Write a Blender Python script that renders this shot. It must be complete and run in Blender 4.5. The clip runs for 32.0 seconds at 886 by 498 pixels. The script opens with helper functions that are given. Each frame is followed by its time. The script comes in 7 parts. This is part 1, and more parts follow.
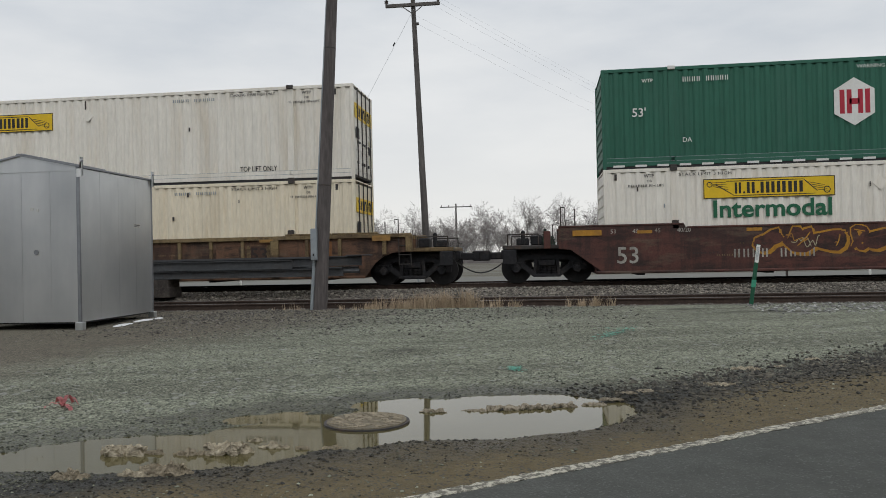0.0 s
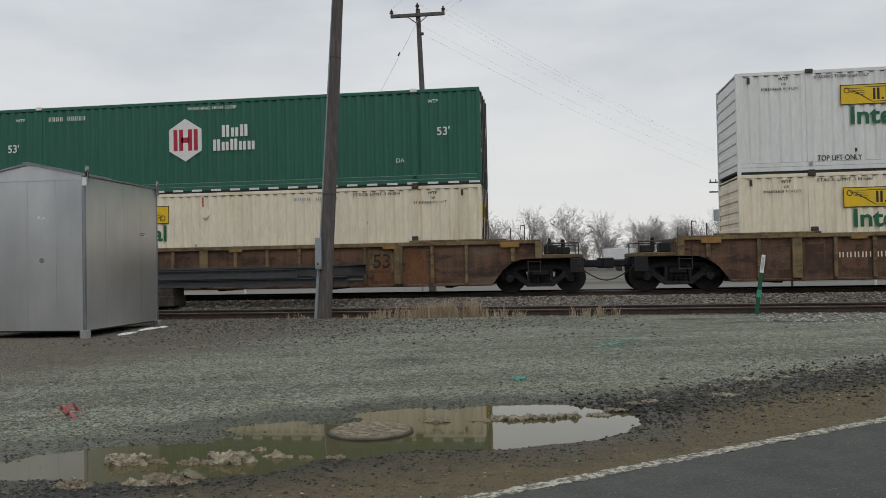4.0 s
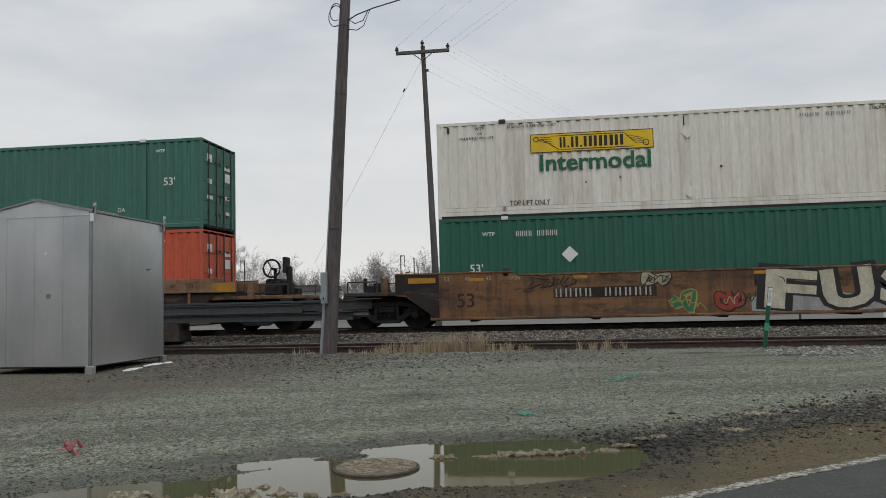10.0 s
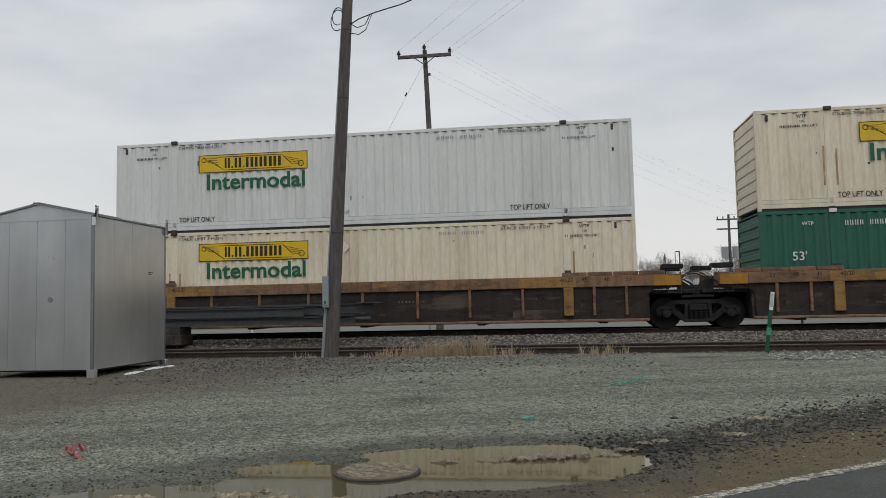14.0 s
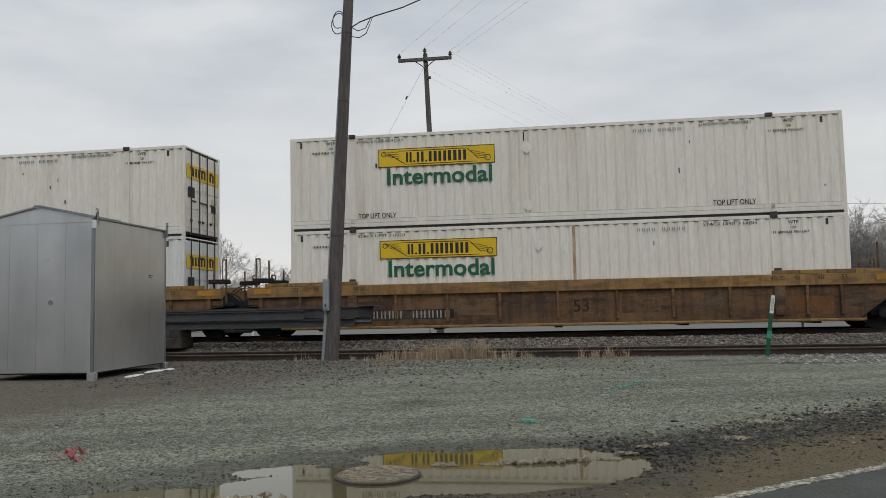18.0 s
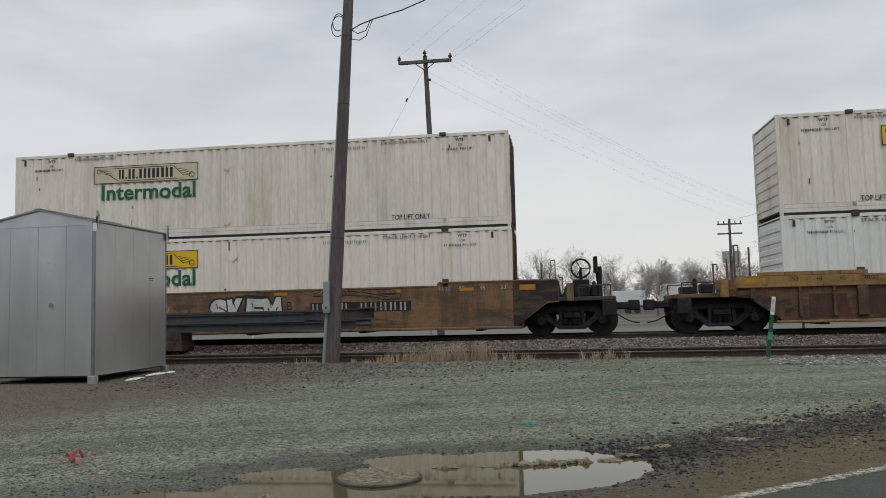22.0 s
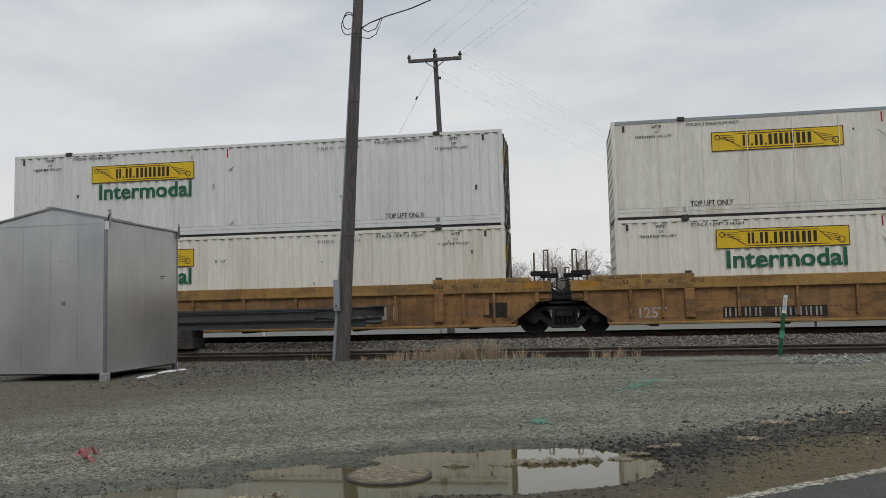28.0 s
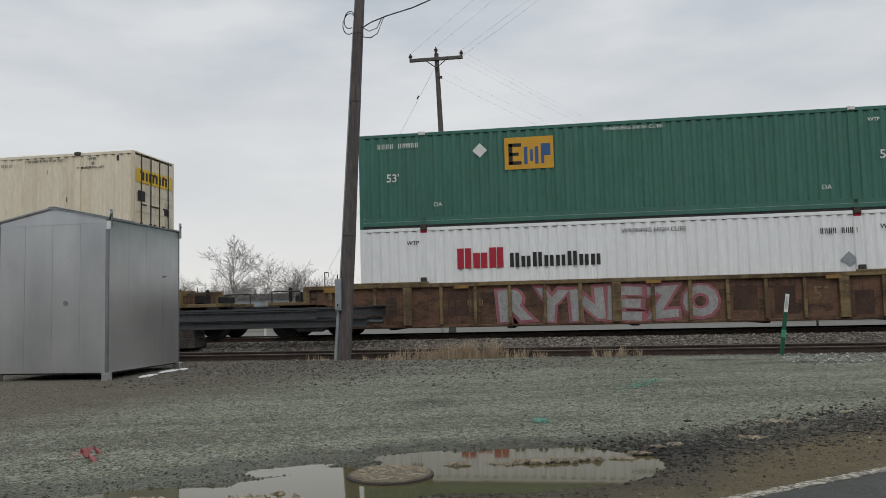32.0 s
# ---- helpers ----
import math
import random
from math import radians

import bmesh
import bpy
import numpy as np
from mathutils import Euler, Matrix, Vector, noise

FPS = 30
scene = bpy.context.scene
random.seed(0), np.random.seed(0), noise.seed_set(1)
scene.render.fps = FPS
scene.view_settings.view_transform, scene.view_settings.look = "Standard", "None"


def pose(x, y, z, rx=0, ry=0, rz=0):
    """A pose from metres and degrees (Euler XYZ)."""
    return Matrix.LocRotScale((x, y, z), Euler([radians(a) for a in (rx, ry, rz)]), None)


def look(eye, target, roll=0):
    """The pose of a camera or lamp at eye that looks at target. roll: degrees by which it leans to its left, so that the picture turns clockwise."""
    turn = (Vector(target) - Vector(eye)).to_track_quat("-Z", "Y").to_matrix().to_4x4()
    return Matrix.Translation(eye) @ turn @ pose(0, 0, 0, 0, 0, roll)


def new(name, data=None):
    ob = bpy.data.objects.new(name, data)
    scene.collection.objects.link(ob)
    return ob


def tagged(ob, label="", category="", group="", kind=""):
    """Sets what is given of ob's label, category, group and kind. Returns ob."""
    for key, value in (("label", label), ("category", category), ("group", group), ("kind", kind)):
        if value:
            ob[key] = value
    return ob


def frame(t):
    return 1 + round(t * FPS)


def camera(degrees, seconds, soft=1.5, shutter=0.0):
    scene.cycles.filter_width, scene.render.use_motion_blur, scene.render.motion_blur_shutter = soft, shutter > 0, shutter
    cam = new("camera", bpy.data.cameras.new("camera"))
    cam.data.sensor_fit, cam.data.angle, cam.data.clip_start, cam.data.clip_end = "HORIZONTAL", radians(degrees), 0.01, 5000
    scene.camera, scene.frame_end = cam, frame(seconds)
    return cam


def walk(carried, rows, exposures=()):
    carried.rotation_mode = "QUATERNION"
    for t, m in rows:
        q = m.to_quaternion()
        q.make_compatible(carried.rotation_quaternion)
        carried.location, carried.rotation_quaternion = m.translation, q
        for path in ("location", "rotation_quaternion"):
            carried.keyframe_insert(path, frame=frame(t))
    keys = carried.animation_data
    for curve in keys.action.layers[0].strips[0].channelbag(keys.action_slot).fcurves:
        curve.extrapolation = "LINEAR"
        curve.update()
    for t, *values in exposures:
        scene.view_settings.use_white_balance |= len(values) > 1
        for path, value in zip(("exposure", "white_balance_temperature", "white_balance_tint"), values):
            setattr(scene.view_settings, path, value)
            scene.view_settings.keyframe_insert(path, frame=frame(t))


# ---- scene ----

# ---- camera: hand-held from a parked car, turning only ----
EYE = Vector((0.0, -24.21, 0.84))
TURNS = [  # seconds, tilt up, turn left, lean
    (0, 0.51, 7.40, -1.23), (0.5, 0.54, 7.38, -1.28), (1, 0.50, 7.47, -1.22), (1.5, 0.54, 7.52, -1.24),
    (2, 0.58, 7.48, -1.21), (2.5, 0.61, 7.46, -1.18), (3, 0.65, 7.49, -1.09), (3.5, 0.78, 7.61, -1.11),
    (5.5, 2.54, 7.92, -1.05), (6, 2.53, 7.98, -1.19), (6.5, 2.58, 8.01, -1.10), (7, 2.64, 8.07, -1.15),
    (7.5, 2.73, 8.02, -1.06), (8, 2.76, 8.03, -1.19), (8.5, 2.83, 8.08, -1.28), (9, 3.30, 8.02, -1.25),
    (9.5, 3.61, 7.99, -1.25), (10, 3.73, 8.06, -1.32), (10.5, 3.85, 8.09, -1.33), (11, 3.95, 8.12, -1.40),
    (11.5, 4.00, 8.11, -1.30), (12, 4.01, 8.11, -1.26), (12.5, 4.01, 8.09, -1.25), (13, 4.02, 8.16, -1.35),
    (13.5, 4.08, 8.21, -1.30), (14, 4.02, 8.18, -1.25), (14.5, 4.05, 8.11, -1.27), (16.5, 4.20, 8.22, -1.28),
    (17, 4.21, 8.20, -1.26), (17.5, 4.17, 8.22, -1.20), (18, 4.25, 8.20, -1.21), (18.5, 4.26, 8.21, -1.26),
    (19, 4.29, 8.22, -1.20), (19.5, 4.30, 8.21, -1.18), (20, 4.35, 8.24, -1.27), (20.5, 4.39, 8.27, -1.23),
    (21, 4.45, 8.26, -1.24), (21.5, 4.45, 8.26, -1.24), (22, 4.41, 8.23, -1.36), (22.5, 4.42, 8.19, -1.32),
    (23, 4.42, 8.18, -1.34), (23.5, 4.39, 8.58, -1.19), (24, 4.41, 8.74, -1.18), (24.5, 4.39, 8.77, -1.22),
    (25, 4.38, 8.87, -1.21), (25.5, 4.33, 8.94, -1.22), (27.5, 4.27, 8.96, -1.29), (28, 4.29, 8.97, -1.31),
    (28.5, 4.30, 9.05, -1.24), (29, 4.29, 9.05, -1.23), (29.5, 4.31, 9.02, -1.23), (30, 4.33, 9.18, -1.26),
    (30.5, 4.30, 9.12, -1.28), (31, 4.25, 9.12, -1.31), (31.5, 4.24, 9.08, -1.35), (32, 4.24, 9.08, -1.35)]
cam = camera(59.4, 32.0, soft=0.9)


def aim(up, left, lean):
    up, left = radians(up), radians(left)
    way = Vector((-math.sin(left) * math.cos(up), math.cos(left) * math.cos(up), math.sin(up)))
    return look(EYE, EYE + way, lean)


walk(cam, [(t, aim(u, l, k)) for t, u, l, k in TURNS], exposures=[(0.0, 0.10), (1.0, 0.07), (2.0, 0.0), (32.0, 0.0)])

# ---- overcast sky and soft sun ----
SUN_UP, SUN_ROUND = radians(53), radians(165)
world = bpy.data.worlds.new("overcast")
scene.world = world
world.use_nodes = True
wn, wl = world.node_tree.nodes, world.node_tree.links
wn.clear()
w_out = wn.new("ShaderNodeOutputWorld")
w_sky = wn.new("ShaderNodeTexSky")
w_sky.sky_type, w_sky.sun_disc = "NISHITA", False
w_sky.sun_elevation, w_sky.sun_rotation = SUN_UP, SUN_ROUND
w_skybg = wn.new("ShaderNodeBackground")
w_skybg.inputs["Strength"].default_value = 0.10
wl.new(w_sky.outputs[0], w_skybg.inputs["Color"])
w_tc = wn.new("ShaderNodeTexCoord")
w_map = wn.new("ShaderNodeMapping")
w_map.inputs["Scale"].default_value = (1.0, 1.0, 3.2)
wl.new(w_tc.outputs["Generated"], w_map.inputs["Vector"])
w_noise = wn.new("ShaderNodeTexNoise")
w_noise.inputs["Scale"].default_value = 3.4
w_noise.inputs["Detail"].default_value = 6
w_noise.inputs["Roughness"].default_value = 0.52
wl.new(w_map.outputs[0], w_noise.inputs["Vector"])
w_ramp = wn.new("ShaderNodeValToRGB")
w_ramp.color_ramp.elements[0].position, w_ramp.color_ramp.elements[0].color = 0.32, (0.50, 0.545, 0.60, 1)
w_ramp.color_ramp.elements[1].position, w_ramp.color_ramp.elements[1].color = 0.68, (0.730, 0.748, 0.762, 1)
wl.new(w_noise.outputs["Fac"], w_ramp.inputs["Fac"])
w_sep = wn.new("ShaderNodeSeparateXYZ")
wl.new(w_tc.outputs["Generated"], w_sep.inputs[0])
# the layer thins out towards the horizon and is warmer there
w_hor = wn.new("ShaderNodeMapRange")
w_hor.inputs["From Min"].default_value, w_hor.inputs["From Max"].default_value = 0.0, 0.34
w_hor.inputs["To Min"].default_value, w_hor.inputs["To Max"].default_value = 1.0, 0.0
wl.new(w_sep.outputs["Z"], w_hor.inputs["Value"])
w_mix = wn.new("ShaderNodeMix")
w_mix.data_type = "RGBA"
wl.new(w_hor.outputs[0], w_mix.inputs["Factor"])
wl.new(w_ramp.outputs["Color"], w_mix.inputs["A"])
w_mix.inputs["B"].default_value = (0.80, 0.79, 0.768, 1)
# brighter cloud on the side of the veiled sun
w_sun = wn.new("ShaderNodeVectorMath")
w_sun.operation = "DOT_PRODUCT"
w_sun.inputs[1].default_value = (0.05, -0.80, 0.6)
wl.new(w_tc.outputs["Generated"], w_sun.inputs[0])
w_gain = wn.new("ShaderNodeMapRange")
w_gain.interpolation_type = "SMOOTHSTEP"
w_gain.inputs["From Min"].default_value, w_gain.inputs["From Max"].default_value = -0.2, 1.0
w_gain.inputs["To Min"].default_value, w_gain.inputs["To Max"].default_value = 1.0, 1.15
wl.new(w_sun.outputs["Value"], w_gain.inputs["Value"])
w_cloudbg = wn.new("ShaderNodeBackground")
wl.new(w_mix.outputs["Result"], w_cloudbg.inputs["Color"])
wl.new(w_gain.outputs[0], w_cloudbg.inputs["Strength"])
w_shader = wn.new("ShaderNodeMixShader")
w_shader.inputs["Fac"].default_value = 0.93
wl.new(w_skybg.outputs[0], w_shader.inputs[1])
wl.new(w_cloudbg.outputs[0], w_shader.inputs[2])
wl.new(w_shader.outputs[0], w_out.inputs["Surface"])
sun = new("sun", bpy.data.lights.new("sun", "SUN"))
sun.data.energy, sun.data.angle, sun.data.color = 0.7, radians(25), (1.0, 0.97, 0.93)
sun.matrix_world = look((12, -44, 60), (0, 0, 0))

# ---- materials ----
class Net:
    """Short hand for a node tree."""

    def __init__(self, tree):
        self.tree = tree

    def add(self, kind, **values):
        node = self.tree.nodes.new(kind)
        for key, value in values.items():
            self.put(node, key, value)
        return node

    def put(self, node, key, value):
        socket = node.inputs[int(key[1:])] if key[0] == "_" and key[1:].isdigit() else node.inputs[key.replace("_", " ")]
        if isinstance(value, bpy.types.NodeSocket):
            self.tree.links.new(value, socket)
        else:
            socket.default_value = value

    def math(self, op, a, b=0.0, clamp=False):
        node = self.add("ShaderNodeMath", _0=a, _1=b)
        node.operation, node.use_clamp = op, clamp
        return node.outputs[0]

    def noise(self, vector, scale, detail=3.0, rough=0.55, w=None):
        node = self.add("ShaderNodeTexNoise", Vector=vector, Scale=scale, Detail=detail, Roughness=rough)
        if w is not None:
            node.noise_dimensions = "4D"
            self.put(node, "W", w)
        return node.outputs["Fac"]

    def span(self, value, a, b, c=0.0, d=1.0):
        node = self.add("ShaderNodeMapRange", Value=value)
        for key, number in (("From Min", a), ("From Max", b), ("To Min", c), ("To Max", d)):
            node.inputs[key].default_value = number
        return node.outputs[0]

    def mix(self, fac, a, b, blend="MIX"):
        node = self.tree.nodes.new("ShaderNodeMix")
        node.data_type, node.blend_type = "RGBA", blend
        for key, value in (("Factor", fac), ("A", a), ("B", b)):
            if isinstance(value, tuple) and len(value) == 3:
                value = (*value, 1)
            sockets = [s for s in node.inputs if s.name == key and s.enabled]
            if isinstance(value, bpy.types.NodeSocket):
                self.tree.links.new(value, sockets[0])
            else:
                sockets[0].default_value = value
        return [s for s in node.outputs if s.enabled][0]

    def stretch(self, vector, x, y, z):
        return self.add("ShaderNodeMapping", Vector=vector, Scale=(x, y, z)).outputs[0]

    def bump(self, height, strength, distance):
        return self.add("ShaderNodeBump", Height=height, Strength=strength, Distance=distance).outputs[0]


def blank(name):
    m = bpy.data.materials.new(name)
    m.use_nodes = True
    return m, Net(m.node_tree), m.node_tree.nodes["Principled BSDF"]


def surface(name, color, rough=0.6, metal=0.0, dirt=(0.10, 0.08, 0.06), amount=0.35, scale=1.2, streak=1.0, grain=0.12, bump=0.15,
            coarse=0.5, spec=0.4):
    """Painted or bare surface: large stains, fine grain, and streaks that run down where streak is above one."""
    m, n, bsdf = blank(name)
    co = n.add("ShaderNodeTexCoord").outputs["Object"]
    seed = n.math("MULTIPLY", n.add("ShaderNodeObjectInfo").outputs["Random"], 37.0)
    big = n.noise(n.stretch(co, 1, 1, 1 / streak), scale, 5, 0.62, seed)
    fine = n.noise(n.stretch(co, 1, 1, 1 / max(1.0, streak * 0.5)), scale * 14, 3, 0.6, seed)
    mid = n.noise(n.stretch(co, 1, 1, 1 / max(1.0, streak * 0.7)), scale * 3.7, 4, 0.65, seed)
    stain = n.span(n.math("ADD", n.math("MULTIPLY", big, 0.65), n.math("MULTIPLY", mid, 0.35)), 0.56 - coarse * 0.12, 0.70 - coarse * 0.08, 0, amount)
    col = n.mix(stain, color, dirt)
    col = n.mix(1.0, col, n.mix(n.span(fine, 0.32, 0.68), (1 - grain,) * 3, (1 + grain,) * 3), "MULTIPLY")
    col = n.mix(1.0, col, n.mix(n.span(mid, 0.32, 0.68), (1 - grain * 1.2,) * 3, (1 + grain * 1.2,) * 3), "MULTIPLY")
    n.put(bsdf, "Base Color", col)
    n.put(bsdf, "Roughness", n.span(fine, 0.2, 0.8, max(0.05, rough - 0.1), min(1.0, rough + 0.12)))
    n.put(bsdf, "Metallic", metal)
    n.put(bsdf, "Specular IOR Level", spec)
    if bump:
        n.put(bsdf, "Normal", n.bump(fine, bump, 0.004))
    return m



def carpaint(name, base, rust, grime, worn=0.75, rough=0.7):
    """Old car paint: broad rusted and grimy fields, runs from the top edge, fine speckle."""
    m, n, bsdf = blank(name)
    co = n.add("ShaderNodeTexCoord").outputs["Object"]
    seed = n.math("MULTIPLY", n.add("ShaderNodeObjectInfo").outputs["Random"], 53.0)
    broad = n.noise(n.stretch(co, 0.28, 1, 1.2), 1.1, 7, 0.70, seed)
    blot = n.noise(n.stretch(co, 0.45, 1, 1.3), 2.2, 7, 0.74, n.math("ADD", seed, 5.0))
    runs = n.noise(n.stretch(co, 1, 1, 0.10), 5.5, 4, 0.62, n.math("ADD", seed, 11.0))
    fine = n.noise(co, 28, 4, 0.7, seed)
    col = n.mix(n.span(broad, 0.44, 0.60, 0, worn), base, rust)
    col = n.mix(n.span(n.math("ADD", n.math("MULTIPLY", runs, 0.6), n.math("MULTIPLY", broad, 0.4)), 0.48, 0.58, 0, worn * 0.8), col, grime)
    col = n.mix(n.span(blot, 0.51, 0.60, 0, worn), col, grime)
    dust = n.noise(n.stretch(co, 0.35, 1, 1.5), 1.5, 6, 0.66, n.math("ADD", seed, 23.0))
    col = n.mix(n.span(dust, 0.54, 0.66, 0, 0.55), col, (0.150, 0.115, 0.082))
    col = n.mix(1.0, col, n.mix(n.span(fine, 0.3, 0.7), (0.68, 0.68, 0.68), (1.30, 1.28, 1.25)), "MULTIPLY")
    n.put(bsdf, "Base Color", col)
    n.put(bsdf, "Roughness", n.span(blot, 0.3, 0.7, rough - 0.08, rough + 0.15))
    n.put(bsdf, "Specular IOR Level", 0.3)
    n.put(bsdf, "Normal", n.bump(n.math("ADD", fine, n.math("MULTIPLY", broad, 3.0)), 0.2, 0.006))
    return m


M_WHITE = surface("container_white", (0.78, 0.745, 0.67), 0.55, 0, (0.48, 0.40, 0.29), 0.5, 1.3, 9, 0.06, 0.08)
M_COOL = surface("container_cool_white", (0.73, 0.735, 0.715), 0.5, 0, (0.44, 0.43, 0.40), 0.45, 1.2, 9, 0.05, 0.06)
M_BRIGHT = surface("container_clean_white", (0.83, 0.84, 0.84), 0.5, 0, (0.62, 0.62, 0.61), 0.35, 1.2, 9, 0.04, 0.05)
M_CREAM = surface("container_cream", (0.77, 0.695, 0.545), 0.55, 0, (0.46, 0.36, 0.23), 0.6, 1.3, 9, 0.07, 0.08)
M_GREY = surface("container_aged_white", (0.74, 0.71, 0.635), 0.6, 0, (0.38, 0.305, 0.22), 0.65, 1.3, 9, 0.08, 0.1)
M_GREEN = surface("container_green", (0.030, 0.124, 0.084), 0.6, 0, (0.042, 0.104, 0.080), 0.6, 0.8, 6, 0.06, 0.04, spec=0.3)
M_LIVELY = surface("container_fresh_green", (0.040, 0.165, 0.110), 0.6, 0, (0.046, 0.128, 0.094), 0.6, 0.8, 6, 0.06, 0.04, spec=0.3)
M_DEEP = surface("container_deep_green", (0.050, 0.158, 0.118), 0.6, 0, (0.056, 0.124, 0.100), 0.6, 0.8, 6, 0.10, 0.06)
M_RED = surface("container_orange_red", (0.52, 0.098, 0.050), 0.6, 0, (0.27, 0.070, 0.045), 0.5, 0.9, 4, 0.10, 0.06)
M_YELLOW = surface("sign_yellow", (0.74, 0.49, 0.015), 0.5, 0, (0.45, 0.30, 0.05), 0.4, 1.5, 3, 0.05, 0.03)
M_PALEYEL = surface("sign_faded_yellow", (0.56, 0.53, 0.38), 0.5, 0, (0.45, 0.40, 0.25), 0.4, 1.5, 3, 0.05, 0.03)
M_BLACK = surface("marking_black", (0.02, 0.02, 0.02), 0.6, 0, (0.08, 0.07, 0.06), 0.3, 3, 1, 0.1, 0)
M_TEXTGREEN = surface("lettering_green", (0.012, 0.115, 0.055), 0.5, 0, (0.05, 0.14, 0.09), 0.3, 3, 1, 0.06, 0)
M_MARKWHITE = surface("marking_white", (0.72, 0.72, 0.69), 0.55, 0, (0.45, 0.44, 0.40), 0.4, 3, 2, 0.05, 0)
M_MARKRED = surface("marking_red", (0.40, 0.02, 0.04), 0.55, 0, (0.30, 0.03, 0.04), 0.4, 3, 1, 0.05, 0)
M_NAVY = surface("marking_navy", (0.03, 0.10, 0.25), 0.55, 0, (0.06, 0.1, 0.18), 0.4, 3, 1, 0.05, 0)
M_OVERPAINT = surface("overpaint_dull", (0.115, 0.045, 0.045), 0.7, 0, (0.05, 0.03, 0.04), 0.7, 3, 1, 0.2, 0)
M_GOLD = surface("marking_gold", (0.62, 0.33, 0.03), 0.55, 0, (0.4, 0.25, 0.05), 0.4, 3, 1, 0.05, 0)
M_CASTING = surface("casting_steel", (0.055, 0.05, 0.047), 0.6, 0.3, (0.12, 0.06, 0.035), 0.6, 5, 1, 0.15, 0.2)
M_NEARBLACK = surface("near_black", (0.03, 0.03, 0.032), 0.8)
M_BROWN = carpaint("car_ochre_brown", (0.150, 0.082, 0.050), (0.098, 0.053, 0.036), (0.042, 0.029, 0.023), 0.85)
M_TAN = carpaint("car_rib_tan", (0.210, 0.155, 0.078), (0.130, 0.085, 0.045), (0.050, 0.032, 0.022), 0.7)
M_ORANGE = carpaint("car_orange", (0.200, 0.104, 0.048), (0.125, 0.066, 0.038), (0.050, 0.034, 0.026), 0.8, 0.6)
M_FADEDOR = carpaint("car_faded_orange", (0.225, 0.135, 0.070), (0.150, 0.088, 0.052), (0.062, 0.045, 0.034), 0.75, 0.6)
M_MAROON = carpaint("car_maroon", (0.100, 0.040, 0.032), (0.060, 0.030, 0.026), (0.030, 0.021, 0.019), 0.8, 0.6)
M_DARK = carpaint("car_dark_brown", (0.034, 0.027, 0.025), (0.050, 0.033, 0.025), (0.018, 0.016, 0.015), 0.8)
M_CHORD = carpaint("car_yellow_chord", (0.315, 0.190, 0.070), (0.215, 0.122, 0.052), (0.095, 0.058, 0.032), 0.55)
M_RUSTY = carpaint("car_rust_chord", (0.245, 0.145, 0.085), (0.165, 0.092, 0.056), (0.075, 0.048, 0.034), 0.65)
M_WOODBR = carpaint("car_wood_brown", (0.180, 0.103, 0.049), (0.110, 0.060, 0.034), (0.052, 0.035, 0.025), 0.8)
M_WOODNEW = carpaint("car_ochre_orange", (0.300, 0.166, 0.066), (0.205, 0.106, 0.046), (0.090, 0.056, 0.034), 0.6)
M_CHORDNEW = carpaint("car_amber_chord", (0.370, 0.222, 0.074), (0.255, 0.143, 0.055), (0.110, 0.068, 0.036), 0.5)
M_LEMON = carpaint("car_bright_yellow", (0.33, 0.195, 0.060), (0.22, 0.125, 0.045), (0.10, 0.062, 0.035), 0.6)
M_SOOT = carpaint("car_end_soot", (0.028, 0.023, 0.021), (0.045, 0.029, 0.023), (0.020, 0.018, 0.017), 0.8)
M_PLACARD = surface("placard_amber", (0.46, 0.225, 0.02), 0.5, 0, (0.18, 0.09, 0.03), 0.75, 3, 1, 0.12, 0.05, 1.0)
M_TRUCK = surface("running_gear", (0.015, 0.015, 0.017), 0.85, 0.0, (0.055, 0.044, 0.036), 0.5, 3, 1, 0.25, 0.3)
M_WHEEL = surface("wheel_steel", (0.015, 0.014, 0.014), 0.7, 0.2, (0.035, 0.028, 0.024), 0.5, 4, 1, 0.2, 0.2)
M_RUST = surface("rail_rust", (0.058, 0.040, 0.031), 0.85, 0.1, (0.04, 0.03, 0.025), 0.6, 2, 1, 0.25, 0.3)
M_RAILTOP = surface("rail_head", (0.16, 0.145, 0.135), 0.4, 0.8, (0.08, 0.06, 0.05), 0.5, 3, 1, 0.1, 0.1)
M_BEAM = surface("beam_steel", (0.075, 0.078, 0.082), 0.55, 0.4, (0.055, 0.042, 0.033), 0.6, 1.5, 1, 0.15, 0.1)
M_TIE = surface("tie_timber", (0.045, 0.038, 0.033), 0.9, 0, (0.09, 0.075, 0.06), 0.6, 3, 1, 0.3, 0.4)
M_POLE = surface("pole_timber", (0.104, 0.091, 0.088), 0.85, 0, (0.050, 0.042, 0.040), 0.7, 1.6, 14, 0.30, 0.5)
M_POLEGREY = surface("pole_weathered", (0.10, 0.092, 0.087), 0.85, 0, (0.055, 0.05, 0.047), 0.6, 1.6, 14, 0.25, 0.5)
M_WIRE = surface("wire_black", (0.02, 0.02, 0.022), 0.6)
M_WIREGREY = surface("wire_weathered", (0.47, 0.49, 0.51), 0.6)
M_INSUL = surface("insulator", (0.07, 0.05, 0.045), 0.3)


